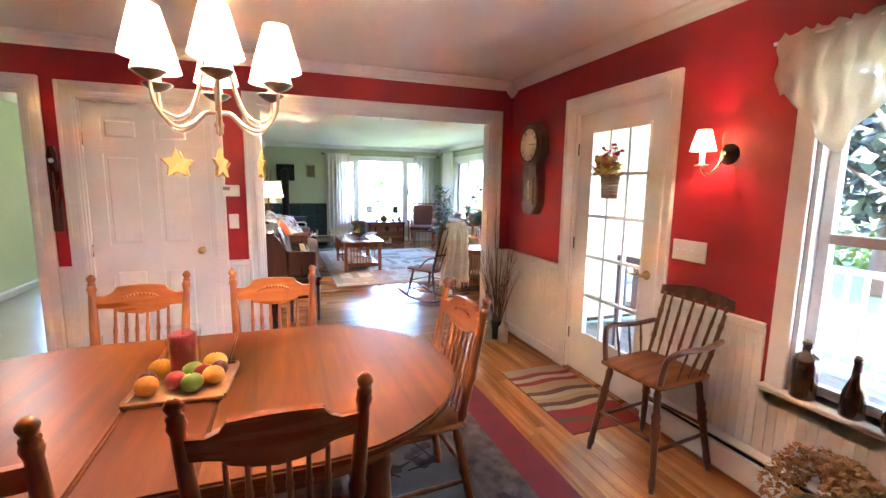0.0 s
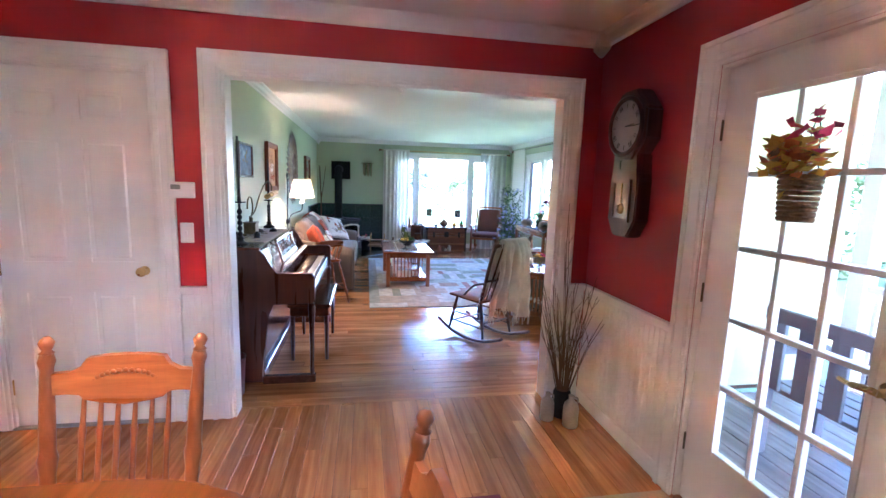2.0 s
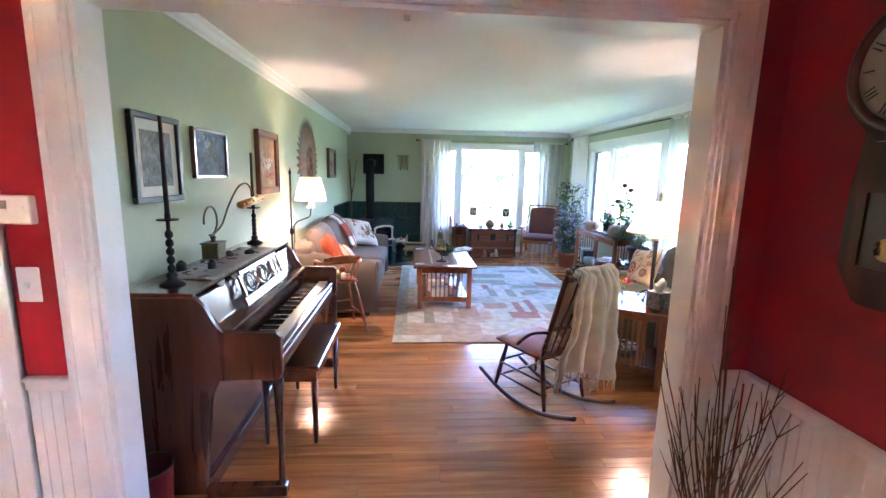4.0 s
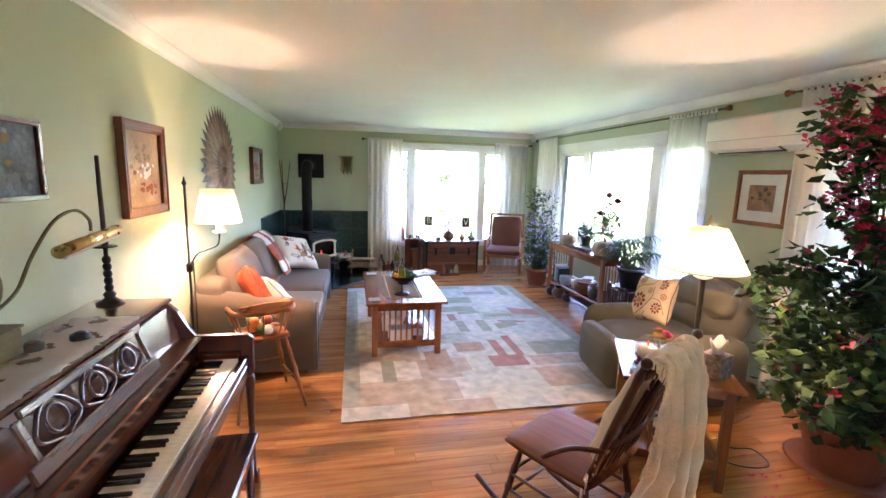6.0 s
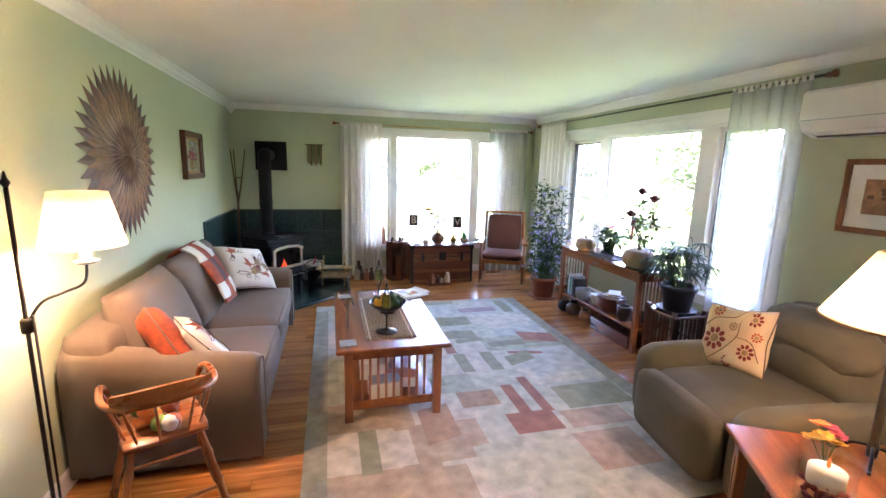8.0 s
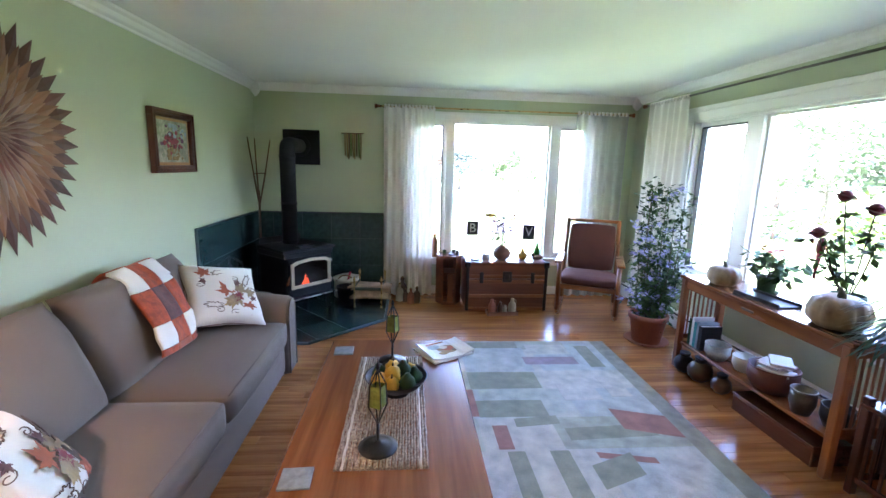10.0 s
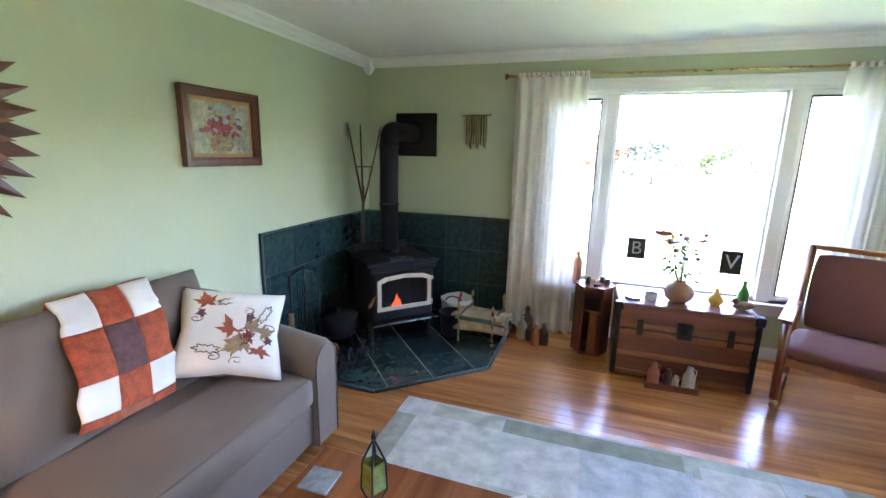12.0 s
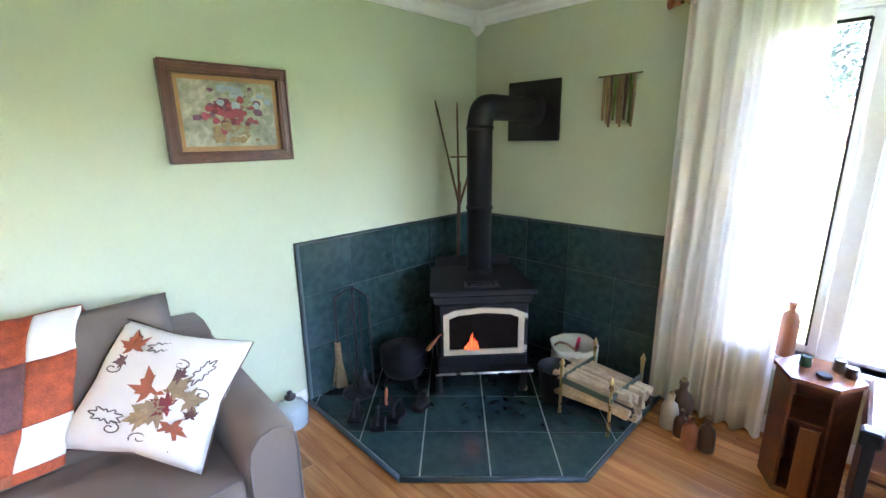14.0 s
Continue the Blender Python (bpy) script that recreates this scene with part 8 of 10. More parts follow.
for x, y, prof, m_, nm, lb in ((2.93, 10.52, [(0.033, 0), (0.036, 0.01), (0.036, 0.09), (0.014, 0.13), (0.013, 0.17), (0, 0.17)], mat("green_bottle_glass", (0.04, 0.35, 0.08), 0.06, var=0.2, coat=0.6), "green_bottle", "bright green glass bottle on the trunk"), (2.74, 10.42, [(0.03, 0), (0.05, 0.03), (0.045, 0.06), (0.02, 0.08), (0.012, 0.12), (0, 0.125)], YELLOW, "yellow_gourd", "yellow crook-necked gourd on the trunk"), (2.32, 10.38, [(0.04, 0), (0.042, 0.02), (0.042, 0.05), (0, 0.05)], PAPER, "white_cup", "small white cup on the trunk"), (2.2, 10.36, [(0.05, 0), (0.055, 0.01), (0.05, 0.014), (0, 0.012)], PEWTER, "metal_dish", "small dark metal dish on the trunk")):
    o = thing(nm, x, y, 0.556, 0, lb, nm.split("_")[1])
    part(nm.split("_")[1] + "_body", lathe(B(), prof), m_, o)
    part("rim", lathe(B(), [(prof[-2][0] * 1.05, prof[-2][1] - 0.004), (prof[-2][0] * 1.05, prof[-2][1])], seg=14), m_, o)
bi = thing("carved_bird", 2.90, 10.38, 0.556, 20, "carved wooden duck with a grey back", "carving")
bm = ball(B(), (0, 0, 0.03), 0.045, 2, (1.7, 0.8, 0.65))
ball(bm, (-0.06, 0, 0.065), 0.022, 2)
part("bird_body", bm, WICKER, bi)
part("beak", tube(B(), [(-0.08, 0, 0.065), (-0.1, 0, 0.06)], [0.008, 0.003], 6), YELLOW, bi)
# angled side cabinet
hx = thing("hexagonal_cabinet", 1.93, 10.60, 0, 0, "dark red hexagonal side cabinet with an open front", "cabinet")
hexa = [(0.145 * math.cos(radians(60 * k)), 0.145 * math.sin(radians(60 * k))) for k in range(6)]
part("cabinet_top", slab(B(), [(x * 1.08, y * 1.08) for x, y in hexa], 0.018, Matrix.Translation((0, 0, 0.548))), CHERRY, hx)
part("cabinet_floor", slab(B(), hexa, 0.03), TRW, hx)
part("middle_shelf", slab(B(), [(x * 0.95, y * 0.95) for x, y in hexa], 0.015, Matrix.Translation((0, 0, 0.36))), TRW, hx)
for k in range(6):
    if k == 4:
        continue
    a, b = Vector((*hexa[k], 0)), Vector((*hexa[(k + 1) % 6], 0))
    n_ = (a + b).normalized() * 0.012
    part("side_panel", slab(B(), [(a.x, a.y), (b.x, b.y), (b.x - n_.x, b.y - n_.y), (a.x - n_.x, a.y - n_.y)], 0.52, Matrix.Translation((0, 0, 0.03))), TRW, hx)
part("door", box(-0.02, -0.14, 0.03, 0.05, -0.125, 0.36, 0.004), CHERRYZ, hx)
for x, y, r, h, m_, nm, lb in ((1.88, 10.62, 0.02, 0.045, LEAFD, "small_box", "small dark green box on the cabinet"), (1.95, 10.55, 0.026, 0.014, IRON2, "metal_ring", "dark metal ring on the cabinet"), (1.99, 10.66, 0.022, 0.05, PEWTER, "metal_cup", "small dark metal cup on the cabinet"), (2.03, 10.62, 0.02, 0.045, PEWTER, "metal_cup", "small dark metal cup on the cabinet")):
    o = thing(nm, x, y, 0.567, 0, lb, "trinket")
    part("vessel", lathe(B(), [(r, 0), (r * 1.1, h * 0.1), (r, h), (r * 0.8, h), (r * 0.75, h * 0.3), (0, h * 0.3)], seg=14), m_, o)
    part("rim", lathe(B(), [(r * 1.03, h * 0.92), (r * 1.03, h)], seg=14), m_, o)
sbt = thing("tall_bottle", 1.78, NY - 0.02, NWIN[2], 0, "tall orange-brown stoneware bottle on the window sill", "bottle")
part("bottle_body", lathe(B(), [(0.036, 0), (0.04, 0.01), (0.04, 0.19), (0.03, 0.225), (0.015, 0.24), (0.015, 0.265), (0.02, 0.27), (0.018, 0.285), (0, 0.285)]), mat("orange_stoneware", (0.33, 0.12, 0.05), 0.35, var=0.2), sbt)
part("bottle_handle", tube(B(), bend([(-0.015, 0, 0.255), (-0.045, 0, 0.25), (-0.042, 0, 0.21)], 5), 0.006), bpy.data.materials["orange_stoneware"], sbt)

# ---- upholstered rocking armchair ----
rk = thing("rocking_armchair", 3.43, 10.20, 0, -24, "oak rocking armchair with rose velvet seat and back", "chair")
soft(bm := B(), -0.25, -0.26, 0.36, 0.25, 0.2, 0.46, 0.04, 0.015)
part("seat", bm, VELVET, rk)
bm = B()
soft(bm, -0.22, -0.025, 0.0, 0.22, 0.025, 0.50, 0.02, 0.012)
bm.transform(Matrix.Translation((0, 0.21, 0.46)) @ pose(0, 0, 0, -14))
part("back_pad", bm, VELVET, rk)
for sx in (-1, 1):
    part("back_post", tube(B(), [(sx * 0.26, 0.20, 0.10), (sx * 0.26, 0.20, 0.45), (sx * 0.25, 0.335, 1.0)], 0.021, 4), OAKZ, rk)
    part("front_leg", tube(B(), [(sx * 0.27, -0.24, 0.08), (sx * 0.27, -0.25, 0.60)], 0.022, 4), OAKZ, rk)
    part("arm", box(sx * 0.28 - 0.035, -0.30, 0.60, sx * 0.28 + 0.035, 0.27, 0.625, 0.006), OAK, rk)
    part("side_rail", box(sx * 0.262 - 0.012, -0.25, 0.32, sx * 0.262 + 0.012, 0.2, 0.38, 0.004), OAK, rk)
    part("rocker", tube(B(), bend([(sx * 0.265, -0.38, 0.10), (sx * 0.265, -0.2, 0.035), (sx * 0.265, 0.0, 0.02), (sx * 0.265, 0.25, 0.05), (sx * 0.265, 0.42, 0.12)], 5), 0.02, 4), OAK, rk)
part("crest_rail", box(-0.27, 0.325, 0.975, 0.27, 0.355, 1.01, 0.006), OAK, rk)
part("front_rail", box(-0.25, -0.262, 0.32, 0.25, -0.24, 0.37, 0.004), OAK, rk)
rk.matrix_basis = pose(3.43, 10.20, 0, 0, 0, -24) @ Matrix.Diagonal((1.09, 1.03, 1.0, 1.0))


# ---- curtains ----
def curtain(name, axis, at, a, b, z0, z1, material, label, folds, seed, gather=1.0, bottom_in=0.0, amp=0.03):
    c = thing(name, 0, 0, 0, 0, label, "curtain", "curtains")
    vs, fs, n_, mz = [], [], folds * 12, 22
    rg = random.Random(seed)
    ph = [rg.uniform(-0.6, 0.6) for _ in range(n_ + 1)]
    for i in range(n_ + 1):
        u = i / n_
        for j in range(mz + 1):
            v = j / mz
            pos = a + (b - a) * u
            pos += bottom_in * (0.5 - u) * v
            d = amp * (0.45 + 0.55 * v) * math.sin(2 * math.pi * folds * u + 0.8 * math.sin(3 * u * math.pi + seed) + 0.5 * v) + 0.012 * noise.noise(Vector((u * 6, v * 2.5, seed)))
            z = z1 - (z1 - z0) * v
            vs.append((pos, at + d, z) if axis == "x" else (at + d, pos, z))
    for i in range(n_):
        for j in range(mz):
            k = i * (mz + 1) + j
            fs.append((k, k + mz + 1, k + mz + 2, k + 1))
    sheet("cloth", vs, fs, material, c)
    for k in range(folds * 2 + 1):
        p = a + (b - a) * (k + 0.5) / (folds * 2 + 1)
        q = (p, at, z1 + 0.012) if axis == "x" else (at, p, z1 + 0.012)
        part("heading_tab", tube(B(), [(q[0], q[1], q[2] - 0.03), (q[0], q[1], q[2] + 0.012)], 0.016, 6), CURTAIN, c)
    return c


def curtain_rod(axis, at, a, b, z, label):
    c = thing("curtain_rod", 0, 0, 0, 0, label, "curtain rod", "curtain rods")
    P = (lambda u, d=0.0, zz=0.0: (u, at + d, z + zz)) if axis == "x" else (lambda u, d=0.0, zz=0.0: (at + d, u, z + zz))
    part("rod", tube(B(), [P(a), P(b)], 0.009, 10), BRASS if axis == "x" else PEWTER, c)
    for u, s in ((a, -1), (b, 1)):
        bm = lathe(B(), [(0.01, 0), (0.016, 0.01), (0.011, 0.02), (0.024, 0.045), (0.026, 0.06), (0.0, 0.064)], axis=along(P(u), P(u + s)), seg=12)
        part("finial", bm, CHERRYZ, c)
        part("bracket", tube(B(), [P(u - s * 0.03), P(u - s * 0.03, 0.08)], 0.008, 8), CHERRYZ, c)
    return c


curtain_rod("x", NY - 0.08, 1.13, 4.03, 2.20, "thin brass curtain rod with wooden finials")
curtain("curtain_north", "x", NY - 0.085, 1.17, 1.75, 0.01, 2.20, CURTAIN, "long cream sheer curtain gathered at the window", 7, 1, amp=0.034)
curtain("curtain_north", "x", NY - 0.085, 3.40, 4.02, 0.01, 2.20, CURTAIN2, "long thin white sheer curtain over the casement", 6, 2)
curtain_rod("y", EX - 0.09, 6.60, 10.56, 2.27, "long dark curtain rod with wooden finials")
curtain("curtain_east", "y", EX - 0.095, 9.80, 10.50, 0.01, 2.265, CURTAIN, "long cream sheer curtain in the corner", 6, 3)
curtain("curtain_east", "y", EX - 0.095, 6.66, 7.28, 0.01, 2.265, CURTAIN2, "long thin sheer curtain beside the window", 6, 4, amp=0.035)
curtain_rod("y", EX - 0.09, 4.2, 5.98, 2.30, "dark curtain rod with a square wooden end")
curtain("curtain_southeast", "y", EX - 0.095, 5.30, 5.92, 0.01, 2.295, CURTAIN, "long cream curtain beside the flowering plant", 6, 5, amp=0.035)

# ---- split air conditioner ----
au = thing("air_conditioner", EX, 6.17, 1.88, 0, "white wall-mounted air conditioner with a dark outlet", "air conditioner")
prof = [(0.0, 0.0), (-0.10, 0.0), (-0.19, 0.035), (-0.225, 0.10), (-0.225, 0.265), (-0.20, 0.285), (0.0, 0.285)]
bm = slab(B(), prof, 0.90, Matrix.Translation((0, 0.45, 0)) @ UPY)
bmesh.ops.bevel(bm, geom=[e for e in bm.edges if e.is_manifold and e.calc_face_angle(0) > 0.3], offset=0.01, segments=2, affect="EDGES")
part("housing", bm, WHITEP, au)
part("outlet", slab(B(), [(-0.112, -0.003), (-0.185, 0.026), (-0.18, 0.034), (-0.11, 0.006)], 0.62, Matrix.Translation((0, 0.40, 0)) @ UPY), BLACKP, au, "dark air outlet")
part("vane", slab(B(), [(-0.15, 0.008), (-0.2, 0.028), (-0.198, 0.033), (-0.15, 0.013)], 0.60, Matrix.Translation((0, 0.39, 0)) @ UPY), WHITEP, au)
part("seam", box(-0.2265, -0.445, 0.098, -0.222, 0.445, 0.102), PAPERB, au)
# baseboard heater of the living room
h2 = thing("baseboard_heater", EX, 8.6, 0, 0, "long white baseboard heater along the window wall", "heater")
part("front_cover", box(-0.065, -2.2, 0.04, -0.055, 2.2, 0.17, 0.003), WHITEP, h2)
part("hood", box(-0.06, -2.2, 0.185, 0.0, 2.2, 0.2, 0.004), WHITEP, h2)
part("slot", box(-0.05, -2.2, 0.03, 0.0, 2.2, 0.185), IRON, h2)

# ---- console table ----
cn = thing("console_table", 3.84, 8.24, 0, 0, "long cherry console table with a slatted side and low shelf", "table")
part("tabletop", box(-0.20, -0.70, 0.735, 0.19, 0.70, 0.76, 0.005), CHERRY, cn)
for sx in (-0.17, 0.15):
    for sy in (-0.66, 0.66):
        part("leg", box(sx - 0.022, sy - 0.022, 0, sx + 0.022, sy + 0.022, 0.735, 0.003), CHERRYZ, cn)
part("apron", box(-0.18, -0.638, 0.66, -0.16, 0.638, 0.735, 0.003), CHERRY, cn)
part("apron", box(0.14, -0.638, 0.66, 0.16, 0.638, 0.735, 0.003), CHERRY, cn)
part("shelf", box(-0.17, -0.64, 0.20, 0.15, 0.64, 0.222, 0.003), CHERRY, cn)
for sy in (-0.66, 0.66):
    part("end_rail", box(-0.148, sy - 0.01, 0.24, 0.128, sy + 0.01, 0.28, 0.003), CHERRY, cn)
    part("end_rail", box(-0.148, sy - 0.01, 0.67, 0.128, sy + 0.01, 0.735, 0.003), CHERRY, cn)
    for k in range(7):
        part("slat", box(-0.125 + k * 0.038, sy - 0.005, 0.28, -0.111 + k * 0.038, sy + 0.005, 0.67, 0.002), CHERRYZ, cn)
part("drawer_pull", box(-0.19, -0.05, 0.69, -0.179, 0.05, 0.705, 0.004), PEWTER, cn)


def pumpkin(x, y, z, r, label, m_=None):
    p = thing("pumpkin", x, y, z, random.Random(int(r * 1000)).uniform(0, 90), label, "pumpkin", "pumpkins on the console")
    bm = B()
    lathe(bm, [(r * 0.25, 0.004), (r * 0.7, 0.0), (r * 0.95, r * 0.25), (r, r * 0.6), (r * 0.85, r * 1.0), (r * 0.5, r * 1.18), (r * 0.12, r * 1.1)], seg=48)
    for v in bm.verts:
        a = math.atan2(v.co.y, v.co.x)
        q = 1 - 0.12 * (1 - abs(math.sin(a * 5))) ** 2
        v.co.x, v.co.y = v.co.x * q, v.co.y * q
    part("pumpkin_body", bm, m_ or PUMPK, p)
    part("stalk", tube(B(), bend([(0, 0, r * 1.05), (r * 0.05, 0, r * 1.3), (r * 0.2, 0.0, r * 1.42)], 3), [r * 0.14] * 3 + [r * 0.1] * 4, 7), STEM, p)


pumpkin(3.79, 8.66, 0.76, 0.115, "pale ribbed pumpkin on the console")
pumpkin(3.80, 7.79, 0.76, 0.145, "large pale ribbed pumpkin on the console")
bk = thing("dark_tray", 3.78, 8.25, 0.76, 4, "black tray on the console", "tray")
part("tray_floor", box(-0.08, -0.17, 0, 0.08, 0.17, 0.012, 0.003), BLACKP, bk)
part("tray_lip", bx(bx(B(), -0.085, -0.175, 0.0, -0.075, 0.175, 0.028, 0.003), 0.075, -0.175, 0.0, 0.085, 0.175, 0.028, 0.003), BLACKP, bk)


def potted(name, x, y, z, r, h, potm, label, category):
    p = thing(name, x, y, z, 0, label, category)
    part("pot", lathe(B(), [(r * 0.72, 0), (r * 0.75, 0.004), (r * 0.95, h * 0.82), (r * 1.06, h * 0.83), (r * 1.06, h), (r * 0.95, h), (r * 0.9, h * 0.85), (0, h * 0.85)], seg=24), potm, p)
    part("soil", lathe(B(), [(r * 0.9, h * 0.86), (r * 0.4, h * 0.89), (0, h * 0.9)], seg=18), SOIL, p)
    part("saucer", lathe(B(), [(r * 1.05, 0.0), (r * 1.2, 0.02), (r * 1.12, 0.022), (r * 0.9, 0.006)], seg=24), potm, p)
    return p


# potted red flower on the console
sp = potted("potted_plant", 3.92, 8.42, 0.76, 0.065, 0.12, LEAFD, "small potted plant with red flowers on the console", "plant")
rg = random.Random(51)
foliage("leaves", [(rg.gauss(0, 0.06), rg.gauss(0, 0.07), rg.uniform(0.11, 0.27)) for _ in range(130)], 0.075, LEAFG, sp, rg, 0.1, 0.6)
for k in range(4):
    e = Vector((rg.uniform(-0.07, 0.07), rg.uniform(-0.08, 0.08), rg.uniform(0.24, 0.34)))
    bm = B()
    for _ in range(5):
        flower(bm, e + Vector((rg.gauss(0, 0.012), rg.gauss(0, 0.012), rg.gauss(0, 0.012))), 0.022, 5, 0, rg)
    part("flower_cluster", bm, MAGENTA if k % 2 else ORPET, sp)
    part("flower_stem", tube(B(), [(0, 0, 0.1), e], 0.0025, 5), STEM, sp)
# rose in the second pumpkin pot
rp = potted("potted_rose", 3.99, 7.93, 0.76, 0.08, 0.14, LEAFD, "tall potted rose with dark red blooms", "plant")
for k in range(7):
    e = Vector((rg.uniform(-0.13, 0.1), rg.uniform(-0.15, 0.16), rg.uniform(0.28, 0.48)))
    if k < 2:
        e = Vector((-0.05, -0.10 + 0.18 * k, 0.63 + 0.06 * k))
    part("rose_stem", tube(B(), bend([(0, 0, 0.1), e * 0.55 + Vector((0.01, 0.01, 0)), e], 4), 0.004, 6), STEM, rp)
    foliage("leaves", [e * rg.uniform(0.4, 0.95) + Vector((rg.gauss(0, 0.03), rg.gauss(0, 0.03), 0.02)) for _ in range(15)], 0.07, LEAFL if k % 2 else LEAFG, rp, rg, 0.2, 0.6)
    if k < 3:
        bm = B()
        for q in range(4):
            flower(bm, e + Vector((0, 0, -0.006 * q)), 0.03 + 0.013 * q, 7, 0, rg, 0.3)
        ball(bm, e + Vector((0, 0, 0.005)), 0.036, 2)
        part("rose_bloom", bm, DARKROSE, rp)
orn = thing("bird_ornament", 3.99, 8.03, 0.76, 0, "dark red hanging bird ornament by the window", "ornament")
part("bird", ball(ball(B(), (-0.02, 0.1, 0.38), 0.03, 2, (0.7, 0.9, 2.0)), (-0.02, 0.1, 0.46), 0.02), DARKROSE, orn)
part("tail", tube(B(), [(-0.02, 0.1, 0.34), (-0.02, 0.11, 0.18)], [0.016, 0.006], 6), MAGENTA, orn)
part("stand_wire", tube(B(), [(-0.02, 0.1, 0.0), (-0.02, 0.1, 0.35)], 0.002, 5), IRON2, orn)
# things on the shelf below
y = 8.84
for k, (w_, h, m_) in enumerate(((0.03, 0.21, LEAFD), (0.025, 0.23, PAPER), (0.03, 0.20, mat("teal_cover", (0.02, 0.32, 0.33), 0.4)), (0.022, 0.21, PAPERB), (0.035, 0.19, BLACKP))):
    y -= w_ + 0.003
    b_ = thing("book", 3.78, y, 0.222, 0, "upright book on the low console shelf", "book", "books on the console shelf")
    part("page_block", box(-0.075, 0.003, 0.004, 0.075, w_ - 0.003, h - 0.004), PAPER, b_)
    part("cover", bx(bx(bx(B(), -0.08, 0.0, 0, 0.08, 0.003, h), -0.08, w_ - 0.003, 0, 0.08, w_, h), -0.083, 0.0, 0, -0.08, w_, h), m_, b_)
for x, y, r, h, m_, nm, lb in ((3.74, 8.55, 0.085, 0.11, PAPERB, "ceramic_bowl", "pale blue ceramic bowl on the shelf"), (3.80, 8.36, 0.075, 0.10, WHITEP, "ceramic_bowl", "white ceramic bowl on the shelf"), (3.78, 8.10, 0.14, 0.15, mat("red_brown_basket", (0.14, 0.035, 0.02), 0.5), "round_basket", "dark red-brown round basket of papers"), (3.73, 7.83, 0.065, 0.14, PEWTER, "metal_pitcher", "grey metal pitcher on the shelf"), (3.79, 7.68, 0.075, 0.12, IRON2, "iron_pot", "dark iron pot on the shelf")):
    o = thing(nm, x, y, 0.222, 0, lb, nm.split("_")[1])
    part("vessel", lathe(B(), [(r * 0.7, 0), (r, h * 0.45), (r * 0.98, h), (r * 0.9, h), (r * 0.9, h * 0.5), (0, h * 0.4)], seg=24), m_, o)
    part("rim", tube(B(), [(r * 0.97 * math.cos(a), r * 0.97 * math.sin(a), h) for a in [2 * math.pi * i / 20 for i in range(21)]], 0.005, 6, False), m_, o)
rg = random.Random(61)
for k in range(7):
    pz = thing("folded_paper", 3.78 + rg.uniform(-0.04, 0.04), 8.10 + rg.uniform(-0.05, 0.05), 0.30 + 0.018 * k, rg.uniform(0, 180), "loose folded papers in the basket", "paper", "papers in the basket")
    part("sheet", box(-0.09, -0.06, 0, 0.09, 0.06, 0.016, 0.003), PAPER, pz)
for x, y, s in ((3.66, 8.78, 1.0), (3.68, 8.62, 1.15), (3.72, 8.44, 0.9)):
    o = thing("round_crock", x, y, 0, 0, "round dark crock on the floor below the console", "crock", "crocks below the console")
    part("crock_body", ball(B(), (0, 0, 0.075 * s), 0.078 * s, 2, (1, 1, 0.95)), (STONEW, IRON2, STONEC)[round(s * 10) % 3], o)
    part("neck", lathe(B(), [(0.035 * s, 0.14 * s), (0.04 * s, 0.17 * s)], seg=16), IRON2, o)
bx2 = thing("low_box", 3.78, 7.95, 0, 0, "long dark low box under the console", "box")
part("box_body", box(-0.12, -0.3, 0, 0.12, 0.3, 0.11, 0.006), MAHOG, bx2)
part("lid", box(-0.125, -0.305, 0.11, 0.125, 0.305, 0.125, 0.004), MAHOG, bx2)

# ---- plant stand with umbrella sedge ----
ps = thing("plant_stand", 3.85, 7.32, 0, 0, "dark slatted wooden plant stand", "plant stand")
part("stand_top", box(-0.17, -0.17, 0.46, 0.17, 0.17, 0.485, 0.005), MAHOG, ps)
for sx in (-0.15, 0.15):
    for sy in (-0.15, 0.15):
        part("leg", box(sx - 0.018, sy - 0.018, 0, sx + 0.018, sy + 0.018, 0.52, 0.003), MAHOGZ, ps)
    for k in range(6):
        part("slat", box(sx - 0.006, -0.105 + k * 0.042, 0.1, sx + 0.006, -0.091 + k * 0.042, 0.46, 0.002), MAHOGZ, ps)
        part("slat", box(-0.105 + k * 0.042, sx - 0.006, 0.1, -0.091 + k * 0.042, sx + 0.006, 0.46, 0.002), MAHOGZ, ps)
    part("stand_rail", box(-0.132, sx - 0.009, 0.07, 0.132, sx + 0.009, 0.10, 0.002), MAHOG, ps)
    part("stand_rail", box(sx - 0.009, -0.132, 0.07, sx + 0.009, 0.132, 0.10, 0.002), MAHOG, ps)
sd = potted("umbrella_plant", 3.85, 7.32, 0.486, 0.135, 0.22, BLACKP, "umbrella sedge with drooping leaves in a black pot", "plant")
rg = random.Random(71)
